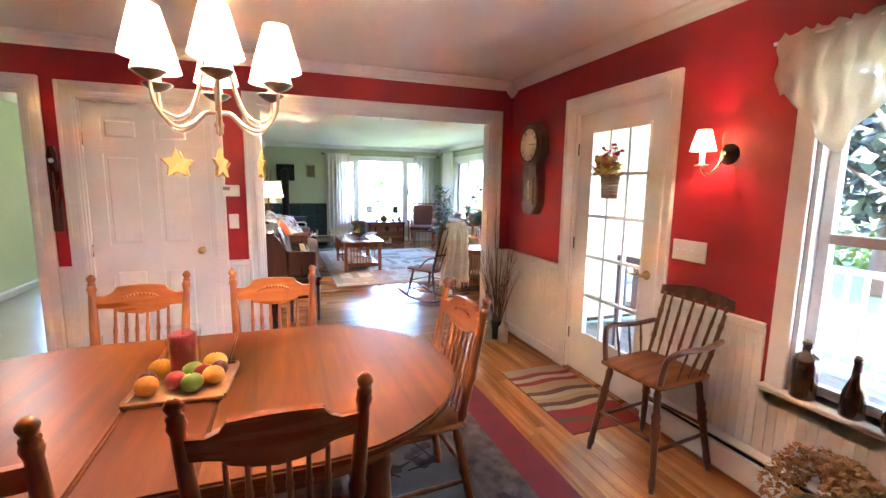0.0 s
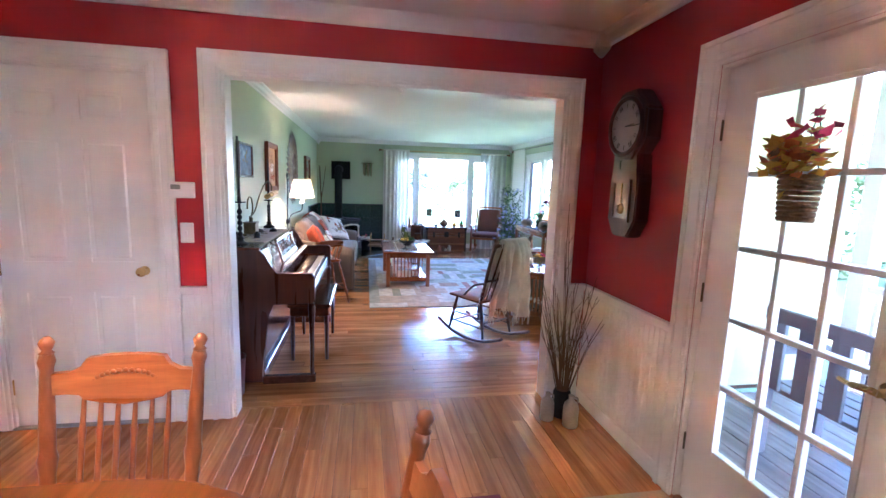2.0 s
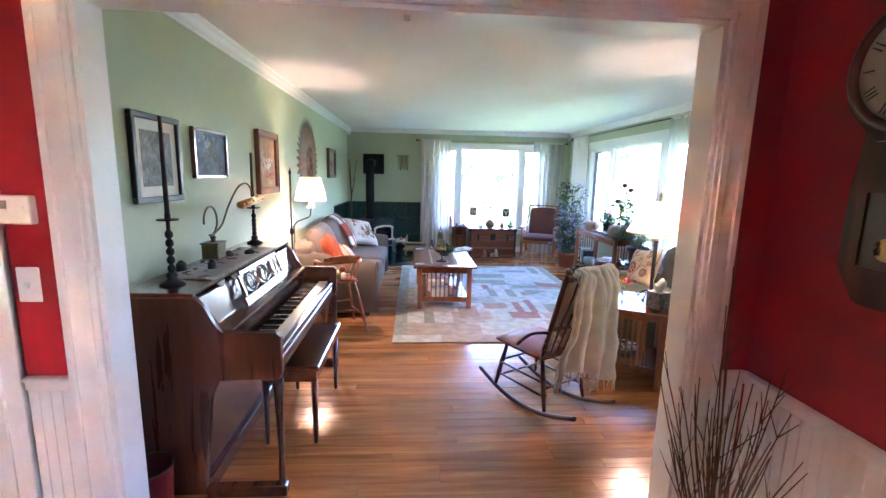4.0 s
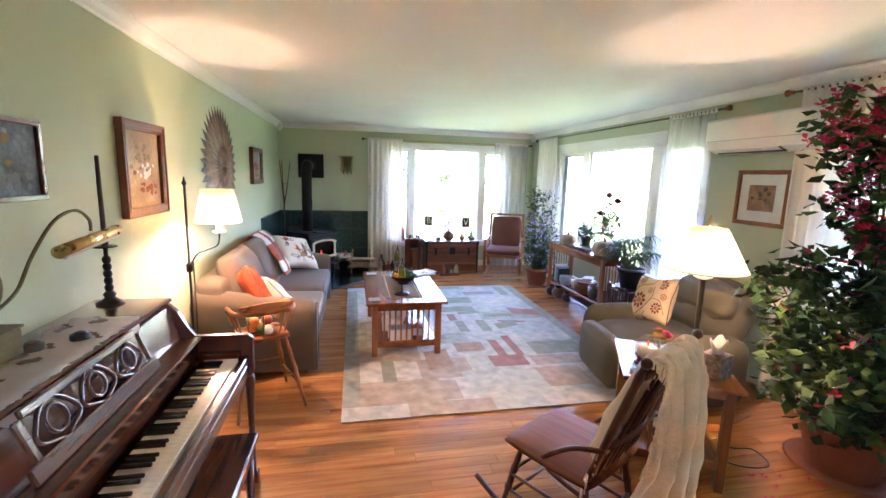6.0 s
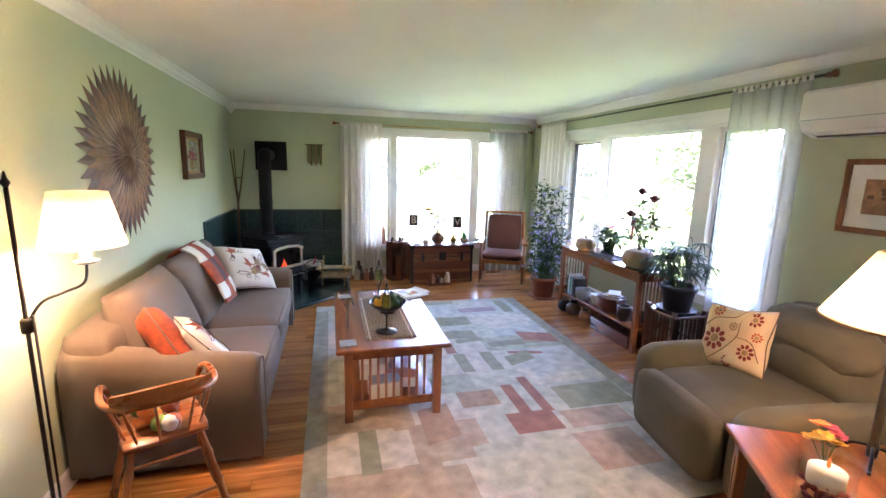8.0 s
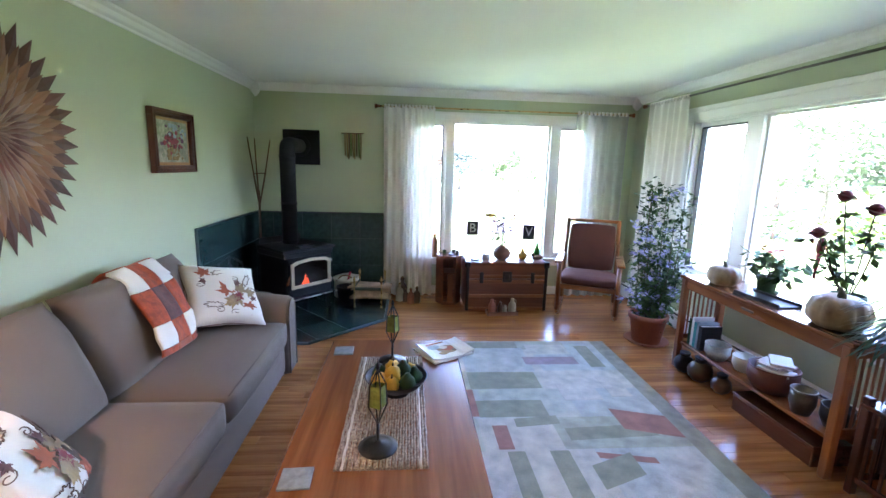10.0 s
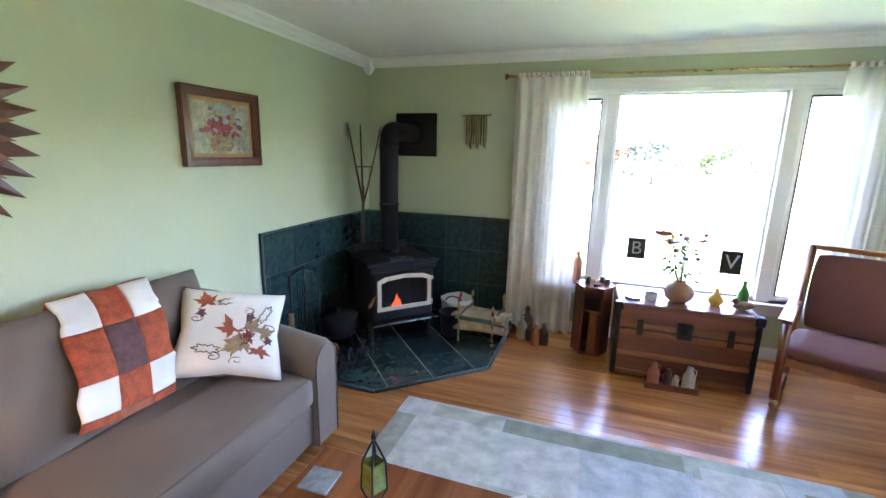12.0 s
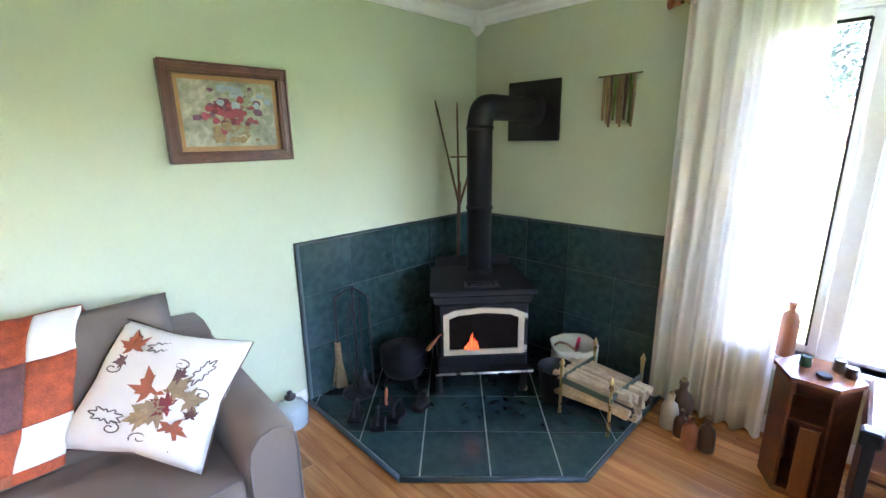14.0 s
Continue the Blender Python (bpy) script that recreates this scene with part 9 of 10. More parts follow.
for k in range(24):
    a, r_ = rg.uniform(0, 6.28), rg.uniform(0.03, 0.24)
    e = Vector((r_ * math.cos(a), r_ * math.sin(a), rg.uniform(0.32, 0.58)))
    part("stalk", tube(B(), bend([(e.x * 0.2, e.y * 0.2, 0.18), e * 0.6 + Vector((0, 0, 0.08)), e], 4), 0.003, 5), LEAFG, sd)
    vs, fs = [], []
    for q in range(18):
        b_ = 2 * math.pi * q / 18 + rg.uniform(-0.15, 0.15)
        L = rg.uniform(0.14, 0.25)
        d = Vector((math.cos(b_), math.sin(b_), 0))
        s_ = Vector((-d.y, d.x, 0)) * 0.011
        n0 = len(vs)
        for t_ in (0, 0.35, 0.7, 1.0):
            c_ = e + d * L * t_ + Vector((0, 0, 0.02 * t_ - 0.11 * t_ * t_))
            vs += [c_ - s_ * (1 - t_ * 0.8), c_ + s_ * (1 - t_ * 0.8)]
        fs += [(n0 + 2 * i, n0 + 2 * i + 1, n0 + 2 * i + 3, n0 + 2 * i + 2) for i in range(3)]
    sheet("leaf_whorl", vs, fs, LEAFD, sd)
wl = thing("wire_loops", 3.95, 7.40, 0.0, 0, "thin dark wire plant support by the window", "plant support")
for s in (-0.02, 0.02):
    part("wire", tube(B(), bend([(s, -0.05, 0.0), (s, -0.05, 0.95), (s, 0.0, 1.1), (s, 0.03, 0.95), (s, 0.03, 0.4)], 5), 0.003, 5), IRON2, wl)

# ---- blue flowering plant ----
bp_ = potted("plumbago_plant", 3.70, 9.42, 0.0, 0.165, 0.27, TERRA, "tall leafy plant with pale blue flowers in a terracotta pot", "plant")
rg = random.Random(81)
spots = []
for k in range(14):
    a = rg.uniform(0, 6.28)
    r_, h = rg.uniform(0.05, 0.24), rg.uniform(0.7, 1.55)
    e = Vector((r_ * math.cos(a) * (1.3 - h * 0.4), r_ * math.sin(a) * (1.3 - h * 0.4), h))
    line = bend([(0, 0, 0.22), Vector((e.x * 0.9, e.y * 0.9, h * 0.5)), e], 6)
    part("branch", tube(B(), line, [0.006 - 0.0003 * i for i in range(len(line))], 5), STEM, bp_)
    for q in line[2:]:
        for _ in range(11):
            spots.append(q + Vector((rg.gauss(0, 0.045), rg.gauss(0, 0.045), rg.gauss(0, 0.04))))
foliage("leaves", spots, 0.06, LEAFG, bp_, rg, 0.1, 0.42)
foliage("dark_leaves", [s + Vector((rg.gauss(0, 0.03), rg.gauss(0, 0.03), rg.gauss(0, 0.03))) for s in spots[::2]], 0.06, LEAFD, bp_, rg, 0.1, 0.42)
bm = B()
for k in range(110):
    s = spots[rg.randrange(len(spots))] + Vector((rg.gauss(0, 0.04), rg.gauss(0, 0.04), 0.02))
    for _ in range(6):
        flower(bm, s + Vector((rg.gauss(0, 0.016), rg.gauss(0, 0.016), rg.gauss(0, 0.012))), 0.02, 5, 0, rg, 0.8)
tagged(part("blossom", bm, LILAC, bp_), kind="stuff")

# ---- recliner with cushion ----
rc = thing("recliner", 3.37, 6.12, 0, -97, "olive green plush recliner chair", "armchair")
soft(bm := B(), -0.30, -0.50, 0.08, 0.30, 0.30, 0.47, 0.08, 0.03)
part("seat", bm, OLIVE, rc)
soft(bm := B(), -0.31, -0.60, 0.10, 0.31, -0.46, 0.46, 0.06, 0.02)
part("footrest", bm, OLIVE, rc)
bm = B()
soft(bm, -0.33, -0.11, 0.0, 0.33, 0.11, 0.46, 0.10, 0.05)
bm.transform(Matrix.Translation((0, 0.27, 0.42)) @ pose(0, 0, 0, -20))
part("backrest", bm, OLIVE, rc)
bm = B()
soft(bm, -0.30, -0.07, 0.0, 0.30, 0.07, 0.24, 0.065, 0.04)
bm.transform(Matrix.Translation((0, 0.235, 0.63)) @ pose(0, 0, 0, -20))
part("head_cushion", bm, OLIVE, rc)
for sx in (-1, 1):
    soft(bm := B(), sx * 0.40 - 0.10, -0.50, 0.06, sx * 0.40 + 0.10, 0.33, 0.55, 0.09, 0.02)
    part("arm", bm, OLIVE, rc)
    part("foot", box(sx * 0.33 - 0.03, -0.4, 0, sx * 0.33 + 0.03, 0.25, 0.07, 0.004), BLACKP, rc)
pillow("throw_pillow", Matrix.Translation((3.40, 6.36, 0.645)) @ pose(0, 0, 0, 0, 0, 180 + 2) @ pose(0, 0, 0, 0, -22, 0) @ STAND @ pose(0, 0, 0, 0, 0, 10), 0.42, 0.40, 0.14, mat("tan_print_cloth", (0.58, 0.46, 0.30), 0.9, var=0.1, scale=6, bump=0.4, fine=300), "tan cushion with dark red flower print on the recliner", "vines")

# ---- end table, lamp and small things ----
ETX, ETY, ETR = 2.73, 5.29, -28
et = thing("end_table", ETX, ETY, 0, ETR, "cherry mission-style end table with slatted sides", "table")
part("tabletop", box(-0.29, -0.29, 0.575, 0.29, 0.29, 0.60, 0.005), CHERRY, et)
for sx in (-0.235, 0.235):
    for sy in (-0.235, 0.235):
        part("leg", box(sx - 0.022, sy - 0.022, 0, sx + 0.022, sy + 0.022, 0.575, 0.003), CHERRYZ, et)
    part("apron", box(-0.213, sx - 0.01, 0.52, 0.213, sx + 0.01, 0.575, 0.003), CHERRY, et)
    part("apron", box(sx - 0.01, -0.213, 0.52, sx + 0.01, 0.213, 0.575, 0.003), CHERRY, et)
    part("lower_rail", box(-0.213, sx - 0.01, 0.12, 0.213, sx + 0.01, 0.17, 0.003), CHERRY, et)
    part("lower_rail", box(sx - 0.01, -0.213, 0.12, sx + 0.01, 0.213, 0.17, 0.003), CHERRY, et)
    for k in range(7):
        part("slat", box(-0.128 + k * 0.04, sx - 0.005, 0.17, -0.112 + k * 0.04, sx + 0.005, 0.52, 0.002), CHERRYZ, et)
part("shelf", box(-0.225, -0.225, 0.15, 0.225, 0.225, 0.168, 0.003), CHERRY, et)
tin = thing("cookie_tin", ETX - 0.02, ETY - 0.02, 0.168, 0, "round grey metal tin on the lower shelf", "tin")
part("tin_body", lathe(B(), [(0.09, 0), (0.09, 0.075)], seg=24), PEWTER, tin)
part("lid", lathe(B(), [(0.093, 0.06), (0.093, 0.085), (0.08, 0.09), (0, 0.09)], seg=24), NICKEL, tin)
LX, LY = 2.93, 5.36
tl_ = thing("table_lamp", LX, LY, 0.60, 0, "dark iron table lamp with a wide lit cream shade", "lamp")
part("column", lathe(B(), [(0.016, 0.02), (0.018, 0.06), (0.014, 0.08), (0.016, 0.46), (0.02, 0.48)], seg=14), PEWTER, tl_)
for k in range(4):
    a = radians(90 * k + 30)
    part("claw_foot", tube(B(), bend([(0.01 * math.cos(a), 0.01 * math.sin(a), 0.06), (0.06 * math.cos(a), 0.06 * math.sin(a), 0.05), (0.10 * math.cos(a), 0.10 * math.sin(a), 0.008), (0.125 * math.cos(a), 0.125 * math.sin(a), 0.01)], 5), 0.006), IRON2, tl_)
part("collar", lathe(B(), [(0.02, 0.47), (0.05, 0.485), (0.055, 0.495), (0.03, 0.505), (0.02, 0.54)], seg=20), WHITEP, tl_)
part("shade", lathe(B(), [(0.225, 0.53), (0.095, 0.775), (0.093, 0.775), (0.223, 0.53)], seg=36, cap=False), SHADE, tl_, "wide cream fabric shade, lit")
part("shade_trim", tube(B(), [(0.225 * math.cos(a), 0.225 * math.sin(a), 0.532) for a in [2 * math.pi * i / 36 for i in range(37)]], 0.004, 6, False), TAN, tl_)
part("finial", lathe(B(), [(0.006, 0.775), (0.012, 0.79), (0.006, 0.80), (0.014, 0.815), (0.003, 0.845)], seg=12), BRASS, tl_)
part("harp_spider", tube(tube(B(), [(-0.094, 0, 0.773), (0.094, 0, 0.773)], 0.002, 5), [(0, -0.094, 0.773), (0, 0.094, 0.773)], 0.002, 5), BRASS, tl_)
part("lamp_bulb", ball(B(), (0, 0, 0.62), 0.03), bpy.data.materials["bulb_glow"], tl_)
bulb(LX, LY, 1.205, TLAMP_W, 0.035)
cj = thing("candle_jar", 2.52, 5.24, 0.60, 0, "clear glass jar candle with a lit flame over red berries", "candle")
part("jar_glass", lathe(B(), [(0.065, 0.0), (0.075, 0.006), (0.075, 0.14), (0.085, 0.165), (0.083, 0.165), (0.072, 0.14), (0.072, 0.01), (0, 0.008)], seg=28, cap=False), CLEAR, cj)
bm = B()
rg = random.Random(91)
for k in range(50):
    a, r_ = rg.uniform(0, 6.28), 0.06 * math.sqrt(rg.random())
    ball(bm, (r_ * math.cos(a), r_ * math.sin(a), rg.uniform(0.02, 0.08)), 0.011, 1)
tagged(part("berries", bm, MAROON, cj), kind="stuff")
part("wax", lathe(B(), [(0.05, 0.07), (0.05, 0.12), (0, 0.118)], seg=20), CREAM, cj)
part("flame", lathe(B(), [(0.002, 0.125), (0.007, 0.135), (0.004, 0.15), (0.0, 0.162)], seg=8), bpy.data.materials["flame_yellow"], cj)
rm = thing("remote_control", 2.44, 5.13, 0.60, 12, "white remote control on the end table", "remote control")
part("remote_body", box(-0.022, -0.09, 0, 0.022, 0.09, 0.018, 0.004), WHITEP, rm)
part("screen", box(-0.014, 0.04, 0.018, 0.014, 0.075, 0.0195), PAPERB, rm)
for k in range(3):
    part("button", box(-0.008, -0.05 + k * 0.03, 0.018, 0.008, -0.035 + k * 0.03, 0.021, 0.001), PAPERB, rm)
fv = thing("bud_vase", 2.70, 5.36, 0.60, 0, "small glass vase of yellow and pink zinnias", "vase")
part("vase_glass", lathe(B(), [(0.03, 0), (0.034, 0.005), (0.03, 0.06), (0.034, 0.075), (0.03, 0.075), (0.026, 0.06), (0, 0.01)], seg=18, cap=False), CLEAR, fv)
for k, (dx, dy, dz, m_) in enumerate(((-0.05, 0.02, 0.115, YELLOW), (-0.015, -0.03, 0.12, YELLOW), (0.035, 0.0, 0.12, PINK), (0.0, 0.035, 0.15, ORPET), (0.05, 0.03, 0.13, PINK), (-0.03, 0.0, 0.13, YELLOW))):
    part("flower_stem", tube(B(), [(0, 0, 0.01), (dx, dy, dz)], 0.002, 5), LEAFG, fv)
    bm = B()
    for q in range(4):
        flower(bm, (dx, dy, dz + 0.003 * q), 0.036 - 0.006 * q, 9, 0, rg, 0.3)
    part("zinnia", bm, m_, fv)
tb_ = thing("tissue_box", 2.84, 5.10, 0.60, 20, "patterned tissue box with a white tissue standing up", "tissue box")
part("carton", box(-0.058, -0.058, 0, 0.058, 0.058, 0.125, 0.003), mat("tissue_box_print", (0.42, 0.38, 0.35), 0.6, var=0.6, scale=40, fine=60, col2=(0.60, 0.56, 0.54)), tb_)
vs = [(0.03 * math.cos(a) * (1 + 0.5 * j), 0.02 * math.sin(a) * (1 + 0.5 * j), 0.125 + 0.035 * j + 0.012 * math.sin(3 * a) * j) for j in range(3) for a in [2 * math.pi * i / 16 for i in range(16)]]
fs = [(j * 16 + i, j * 16 + (i + 1) % 16, (j + 1) * 16 + (i + 1) % 16, (j + 1) * 16 + i) for j in range(2) for i in range(16)]
sheet("tissue", vs, fs, PAPER, tb_, 0.001)

# ---- rocking chair with a throw ----
rr = thing("rocking_chair", 1.922, 4.895, 0, -150, "dark wooden rocking chair with a cream throw over its back", "chair")
soft(bm := B(), -0.22, -0.24, 0.395, 0.22, 0.20, 0.425, 0.014, -0.012, 8)
part("seat", bm, SEATW, rr, "worn wooden seat")
for sx in (-1, 1):
    part("front_leg", turned(B(), (sx * 0.20, -0.24, 0.065), (sx * 0.165, -0.17, 0.40), 0.016, 9, (0.3, 0.6)), DARKW, rr)
    part("rear_leg", turned(B(), (sx * 0.19, 0.22, 0.06), (sx * 0.16, 0.15, 0.40), 0.016, 9, (0.3, 0.6)), DARKW, rr)
    part("rocker", tube(B(), bend([(sx * 0.20, -0.42, 0.115), (sx * 0.2, -0.22, 0.045), (sx * 0.195, 0.0, 0.016), (sx * 0.19, 0.22, 0.042), (sx * 0.19, 0.46, 0.13)], 6), 0.015, 6), DARKW, rr)
    bm = turned(B(), (sx * 0.18, 0.17, 0.42), (sx * 0.235, 0.37, 1.0), 0.017, 9, (0.1, 0.9))
    ball(bm, (sx * 0.236, 0.374, 1.01), 0.021, 2)
    part("back_post", bm, DARKW, rr)
    for z in (0.15, 0.24):
        part("stretcher", tube(B(), [(sx * 0.19, -0.215, z), (sx * 0.182, 0.195, z)], 0.008), DARKW, rr)
for z in (0.14, 0.25):
    part("stretcher", tube(B(), [(-0.185, -0.21, z), (0.185, -0.21, z)], 0.008), DARKW, rr)
part("stretcher", tube(B(), [(-0.18, 0.195, 0.2), (0.18, 0.195, 0.2)], 0.008), DARKW, rr)
part("crest_rail", tube(B(), bend([(-0.23, 0.36, 0.96), (-0.1, 0.385, 0.965), (0.1, 0.385, 0.965), (0.23, 0.36, 0.96)], 5), 0.02, 8), DARKW, rr)
part("lower_rail", tube(B(), bend([(-0.2, 0.25, 0.62), (0, 0.275, 0.62), (0.2, 0.25, 0.62)], 5), 0.012, 8), DARKW, rr)
for k in range(5):
    x = -0.12 + 0.06 * k
    part("spindle", turned(B(), (x, 0.18, 0.42), (x * 1.2, 0.382, 0.955), 0.008, 8, (0.5,)), DARKW, rr)
for sx in (-1, 1):
    part("arm_stub", tube(B(), bend([(sx * 0.21, 0.25, 0.60), (sx * 0.235, 0.12, 0.56), (sx * 0.22, -0.02, 0.44)], 5), 0.011), DARKW, rr)
th = thing("throw_blanket", 1.922, 4.895, 0, -150, "cream knitted throw hung over a rocking chair back", "blanket")
vs, fs = [], []
line = bend([(0, 0.15, 0.47), (0, 0.245, 0.74), (0, 0.34, 0.965), (0, 0.385, 1.012), (0, 0.425, 0.955), (0, 0.435, 0.80), (0, 0.425, 0.62), (0, 0.405, 0.46), (0, 0.39, 0.33)], 8)
nl, ml = len(line), 60
for i, q in enumerate(line):
    for j in range(ml + 1):
        v = j / ml * 2 - 1
        fall = max(0.0, (i - 26) / (nl - 26))
        front = max(0.0, (22 - i) / 22)
        w_ = 0.165 + 0.045 * fall + 0.03 * front
        z = q.z + fall * (0.17 * v * v * (v < 0) + 0.10 * math.sin(v * 3.4)) + front * 0.06 * math.sin(v * 5)
        fold = math.sin(v * 10 + 2.2 * fall + 0.8 * math.sin(v * 4)) + 0.5 * math.sin(v * 21 + 1.3 * i / nl)
        y = q.y + (0.012 + 0.036 * fall + 0.014 * front) * fold + 0.014 * noise.noise(Vector((i * 0.25, j * 0.2, 7)))
        vs.append((v * w_ + 0.005 + 0.05 * fall * math.sin(v * 2) + 0.025 * noise.noise(Vector((i * 0.12, v, 2))), y, max(0.2, z)))
for i in range(nl - 1):
    for j in range(ml):
        a = i * (ml + 1) + j
        fs.append((a, a + ml + 1, a + ml + 2, a + 1))
sheet("knit_cloth", vs, fs, THROW, th, 0.010)
bm = B()
rg = random.Random(95)
for j in range(0, ml + 1):
    q = Vector(vs[(nl - 1) * (ml + 1) + j])
    tube(bm, [q, q + Vector((rg.uniform(-0.02, 0.02), rg.uniform(-0.015, 0.015), -rg.uniform(0.04, 0.09)))], 0.0035, 4)
for s_ in (0, ml):
    for i in range(0, nl, 1):
        q = Vector(vs[i * (ml + 1) + s_])
        tube(bm, [q, q + Vector(((-1 if s_ == 0 else 1) * rg.uniform(0.005, 0.03), rg.uniform(-0.01, 0.02), -rg.uniform(0.03, 0.07)))], 0.0035, 4)
tagged(part("fringe", bm, THROW, th), kind="stuff")

# ---- bougainvillea ----
bo = potted("bougainvillea", 3.72, 5.02, 0.0, 0.23, 0.34, TERRA, "tall bougainvillea with magenta flowers in a terracotta pot", "plant")
rg = random.Random(101)
spots, tips = [], []
for k in range(30):
    a = rg.uniform(0, 6.28)
    h = rg.uniform(0.55, 1.25) if k % 5 < 3 else rg.uniform(1.4, 2.15)
    r_ = rg.uniform(0.2, 0.56) * (1.1 - 0.25 * h)
    e = Vector((max(-0.62, min(0.36, r_ * math.cos(a) - 0.06)), r_ * math.sin(a) - (0.10 if h > 1.4 else 0.0), h))
    line = bend([(0, 0, 0.3), Vector((e.x * 0.5, e.y * 0.5, h * 0.6)), e, e + Vector((e.x * 0.25, e.y * 0.25, -0.1))], 6)
    part("branch", tube(B(), line, [max(0.002, 0.008 - 0.0004 * i) for i in range(len(line))], 5), STEM, bo)
    for q in line[4:]:
        for _ in range(11 if h < 1.4 else 6):
            spots.append(q + Vector((rg.gauss(0, 0.06), rg.gauss(0, 0.06), rg.gauss(0, 0.05))))
    tips.append(line[-4]), tips.append(line[-1])
    tips.append(line[10]), tips.append(line[7])
for k in range(7):
    e = Vector((rg.uniform(-0.42, -0.02), rg.uniform(-0.12, 0.20), rg.uniform(1.45, 2.1)))
    line = bend([(0, 0, 0.3), Vector((e.x * 0.3, e.y * 0.3, e.z * 0.6)), e, e + Vector((-0.10, 0.03, -0.12))], 6)
    part("branch", tube(B(), line, [max(0.002, 0.008 - 0.0004 * i) for i in range(len(line))], 5), STEM, bo)
    for i, q in enumerate(line[7:]):
        if i % 3 == 0:
            tips.append(q + Vector((rg.gauss(0, 0.02), rg.gauss(0, 0.02), 0)))
        for _ in range(4):
            spots.append(q + Vector((rg.gauss(0, 0.05), rg.gauss(0, 0.05), rg.gauss(0, 0.04))))
for k in range(700):
    a, r_ = rg.uniform(0, 6.28), 0.46 * math.sqrt(rg.random())
    spots.append(Vector((max(-0.62, min(0.36, r_ * math.cos(a) - 0.08)), r_ * math.sin(a), rg.uniform(0.42, 1.15))))
foliage("leaves", spots[::2], 0.085, LEAFG, bo, rg, 0.2, 0.65)
foliage("dark_leaves", spots[1::2], 0.09, LEAFD, bo, rg, 0.2, 0.65)
bm = B()
for n_, t_ in enumerate(tips):
    if t_.z < 1.25 and n_ % 4:
        continue
    for _ in range(5 if t_.z < 1.25 else 13):
        flower(bm, t_ + Vector((rg.gauss(0, 0.035), rg.gauss(0, 0.035), rg.gauss(0, 0.03))), 0.038, 3, 0, rg, 0.9)
tagged(part("blossom", bm, MAGENTA, bo), kind="stuff")
for k in range(14):
    x, y = 3.1 + rg.uniform(-0.15, 0.35), 5.0 + rg.uniform(-0.2, 0.25)
    o = thing("fallen_petal", x, y, 0.001, 0, "fallen magenta petal on the floor", "petal", "petals on the floor")
    part("petal", flower(B(), (0, 0, 0.002), 0.022, 3, 0, rg, 0.3), MAGENTA, o)
cd_ = thing("lamp_cord", 0, 0, 0, 0, "dark lamp cord lying on the floor", "cord")
part("cord_wire", tube(B(), bend([(2.95, 5.42, 0.004), (3.1, 5.15, 0.004), (3.3, 5.1, 0.004), (3.35, 5.25, 0.004), (3.22, 5.3, 0.004), (3.3, 5.45, 0.004), (3.7, 5.6, 0.004)], 8), 0.004, 6), BLACKP, cd_)

# ---- porch and grounds ----
po = thing("porch", 0, 0, 0, 0, "covered porch with grey deck boards and white posts", "porch", kind="structure")
for k in range(16):
    x = DE + 0.15 + k * 0.14
    part("deck_board", box(x, -4.0, -0.10, x + 0.135, 3.60, -0.06, 0.003), DECK, po)
part("porch_roof", box(DE + 0.14, -4.3, 2.5, 4.9, 3.6, 2.58), RAILW, po)
for y in (-3.9, -1.2, 1.0, 3.4):
    part("porch_post", box(4.35, y - 0.06, -0.55, 4.47, y + 0.06, 2.5, 0.005), RAILW, po)
part("top_rail", box(4.38, -3.9, 0.80, 4.44, 3.4, 0.85, 0.004), RAILW, po)
part("bottom_rail", box(4.38, -3.9, 0.02, 4.44, 3.4, 0.06, 0.004), RAILW, po)
for k in range(58):
    part("baluster", box(4.395, -3.86 + k * 0.125, 0.06, 4.425, -3.83 + k * 0.125, 0.80), RAILW, po)
bc = thing("porch_bench", 3.35, 2.35, -0.06, 90, "blue-grey painted slatted porch bench", "bench")
for k in range(7):
    part("back_slat", box(-0.55 + k * 0.17, 0.2, 0.42, -0.46 + k * 0.17, 0.225, 0.85, 0.003), RAILB, bc)
part("back_rail", box(-0.6, 0.195, 0.82, 0.6, 0.23, 0.9, 0.005), RAILB, bc)
for k in range(4):
    part("seat_slat", box(-0.6, -0.22 + k * 0.105, 0.40, 0.6, -0.13 + k * 0.105, 0.425, 0.003), RAILB, bc)
for sx in (-0.56, 0.56):
    for sy in (-0.2, 0.2):
        part("leg", box(sx - 0.03, sy - 0.03, 0, sx + 0.03, sy + 0.03, 0.40 if sy < 0 else 0.82, 0.004), RAILB, bc)
    part("arm", box(sx - 0.04, -0.25, 0.62, sx + 0.04, 0.2, 0.645, 0.005), RAILB, bc)


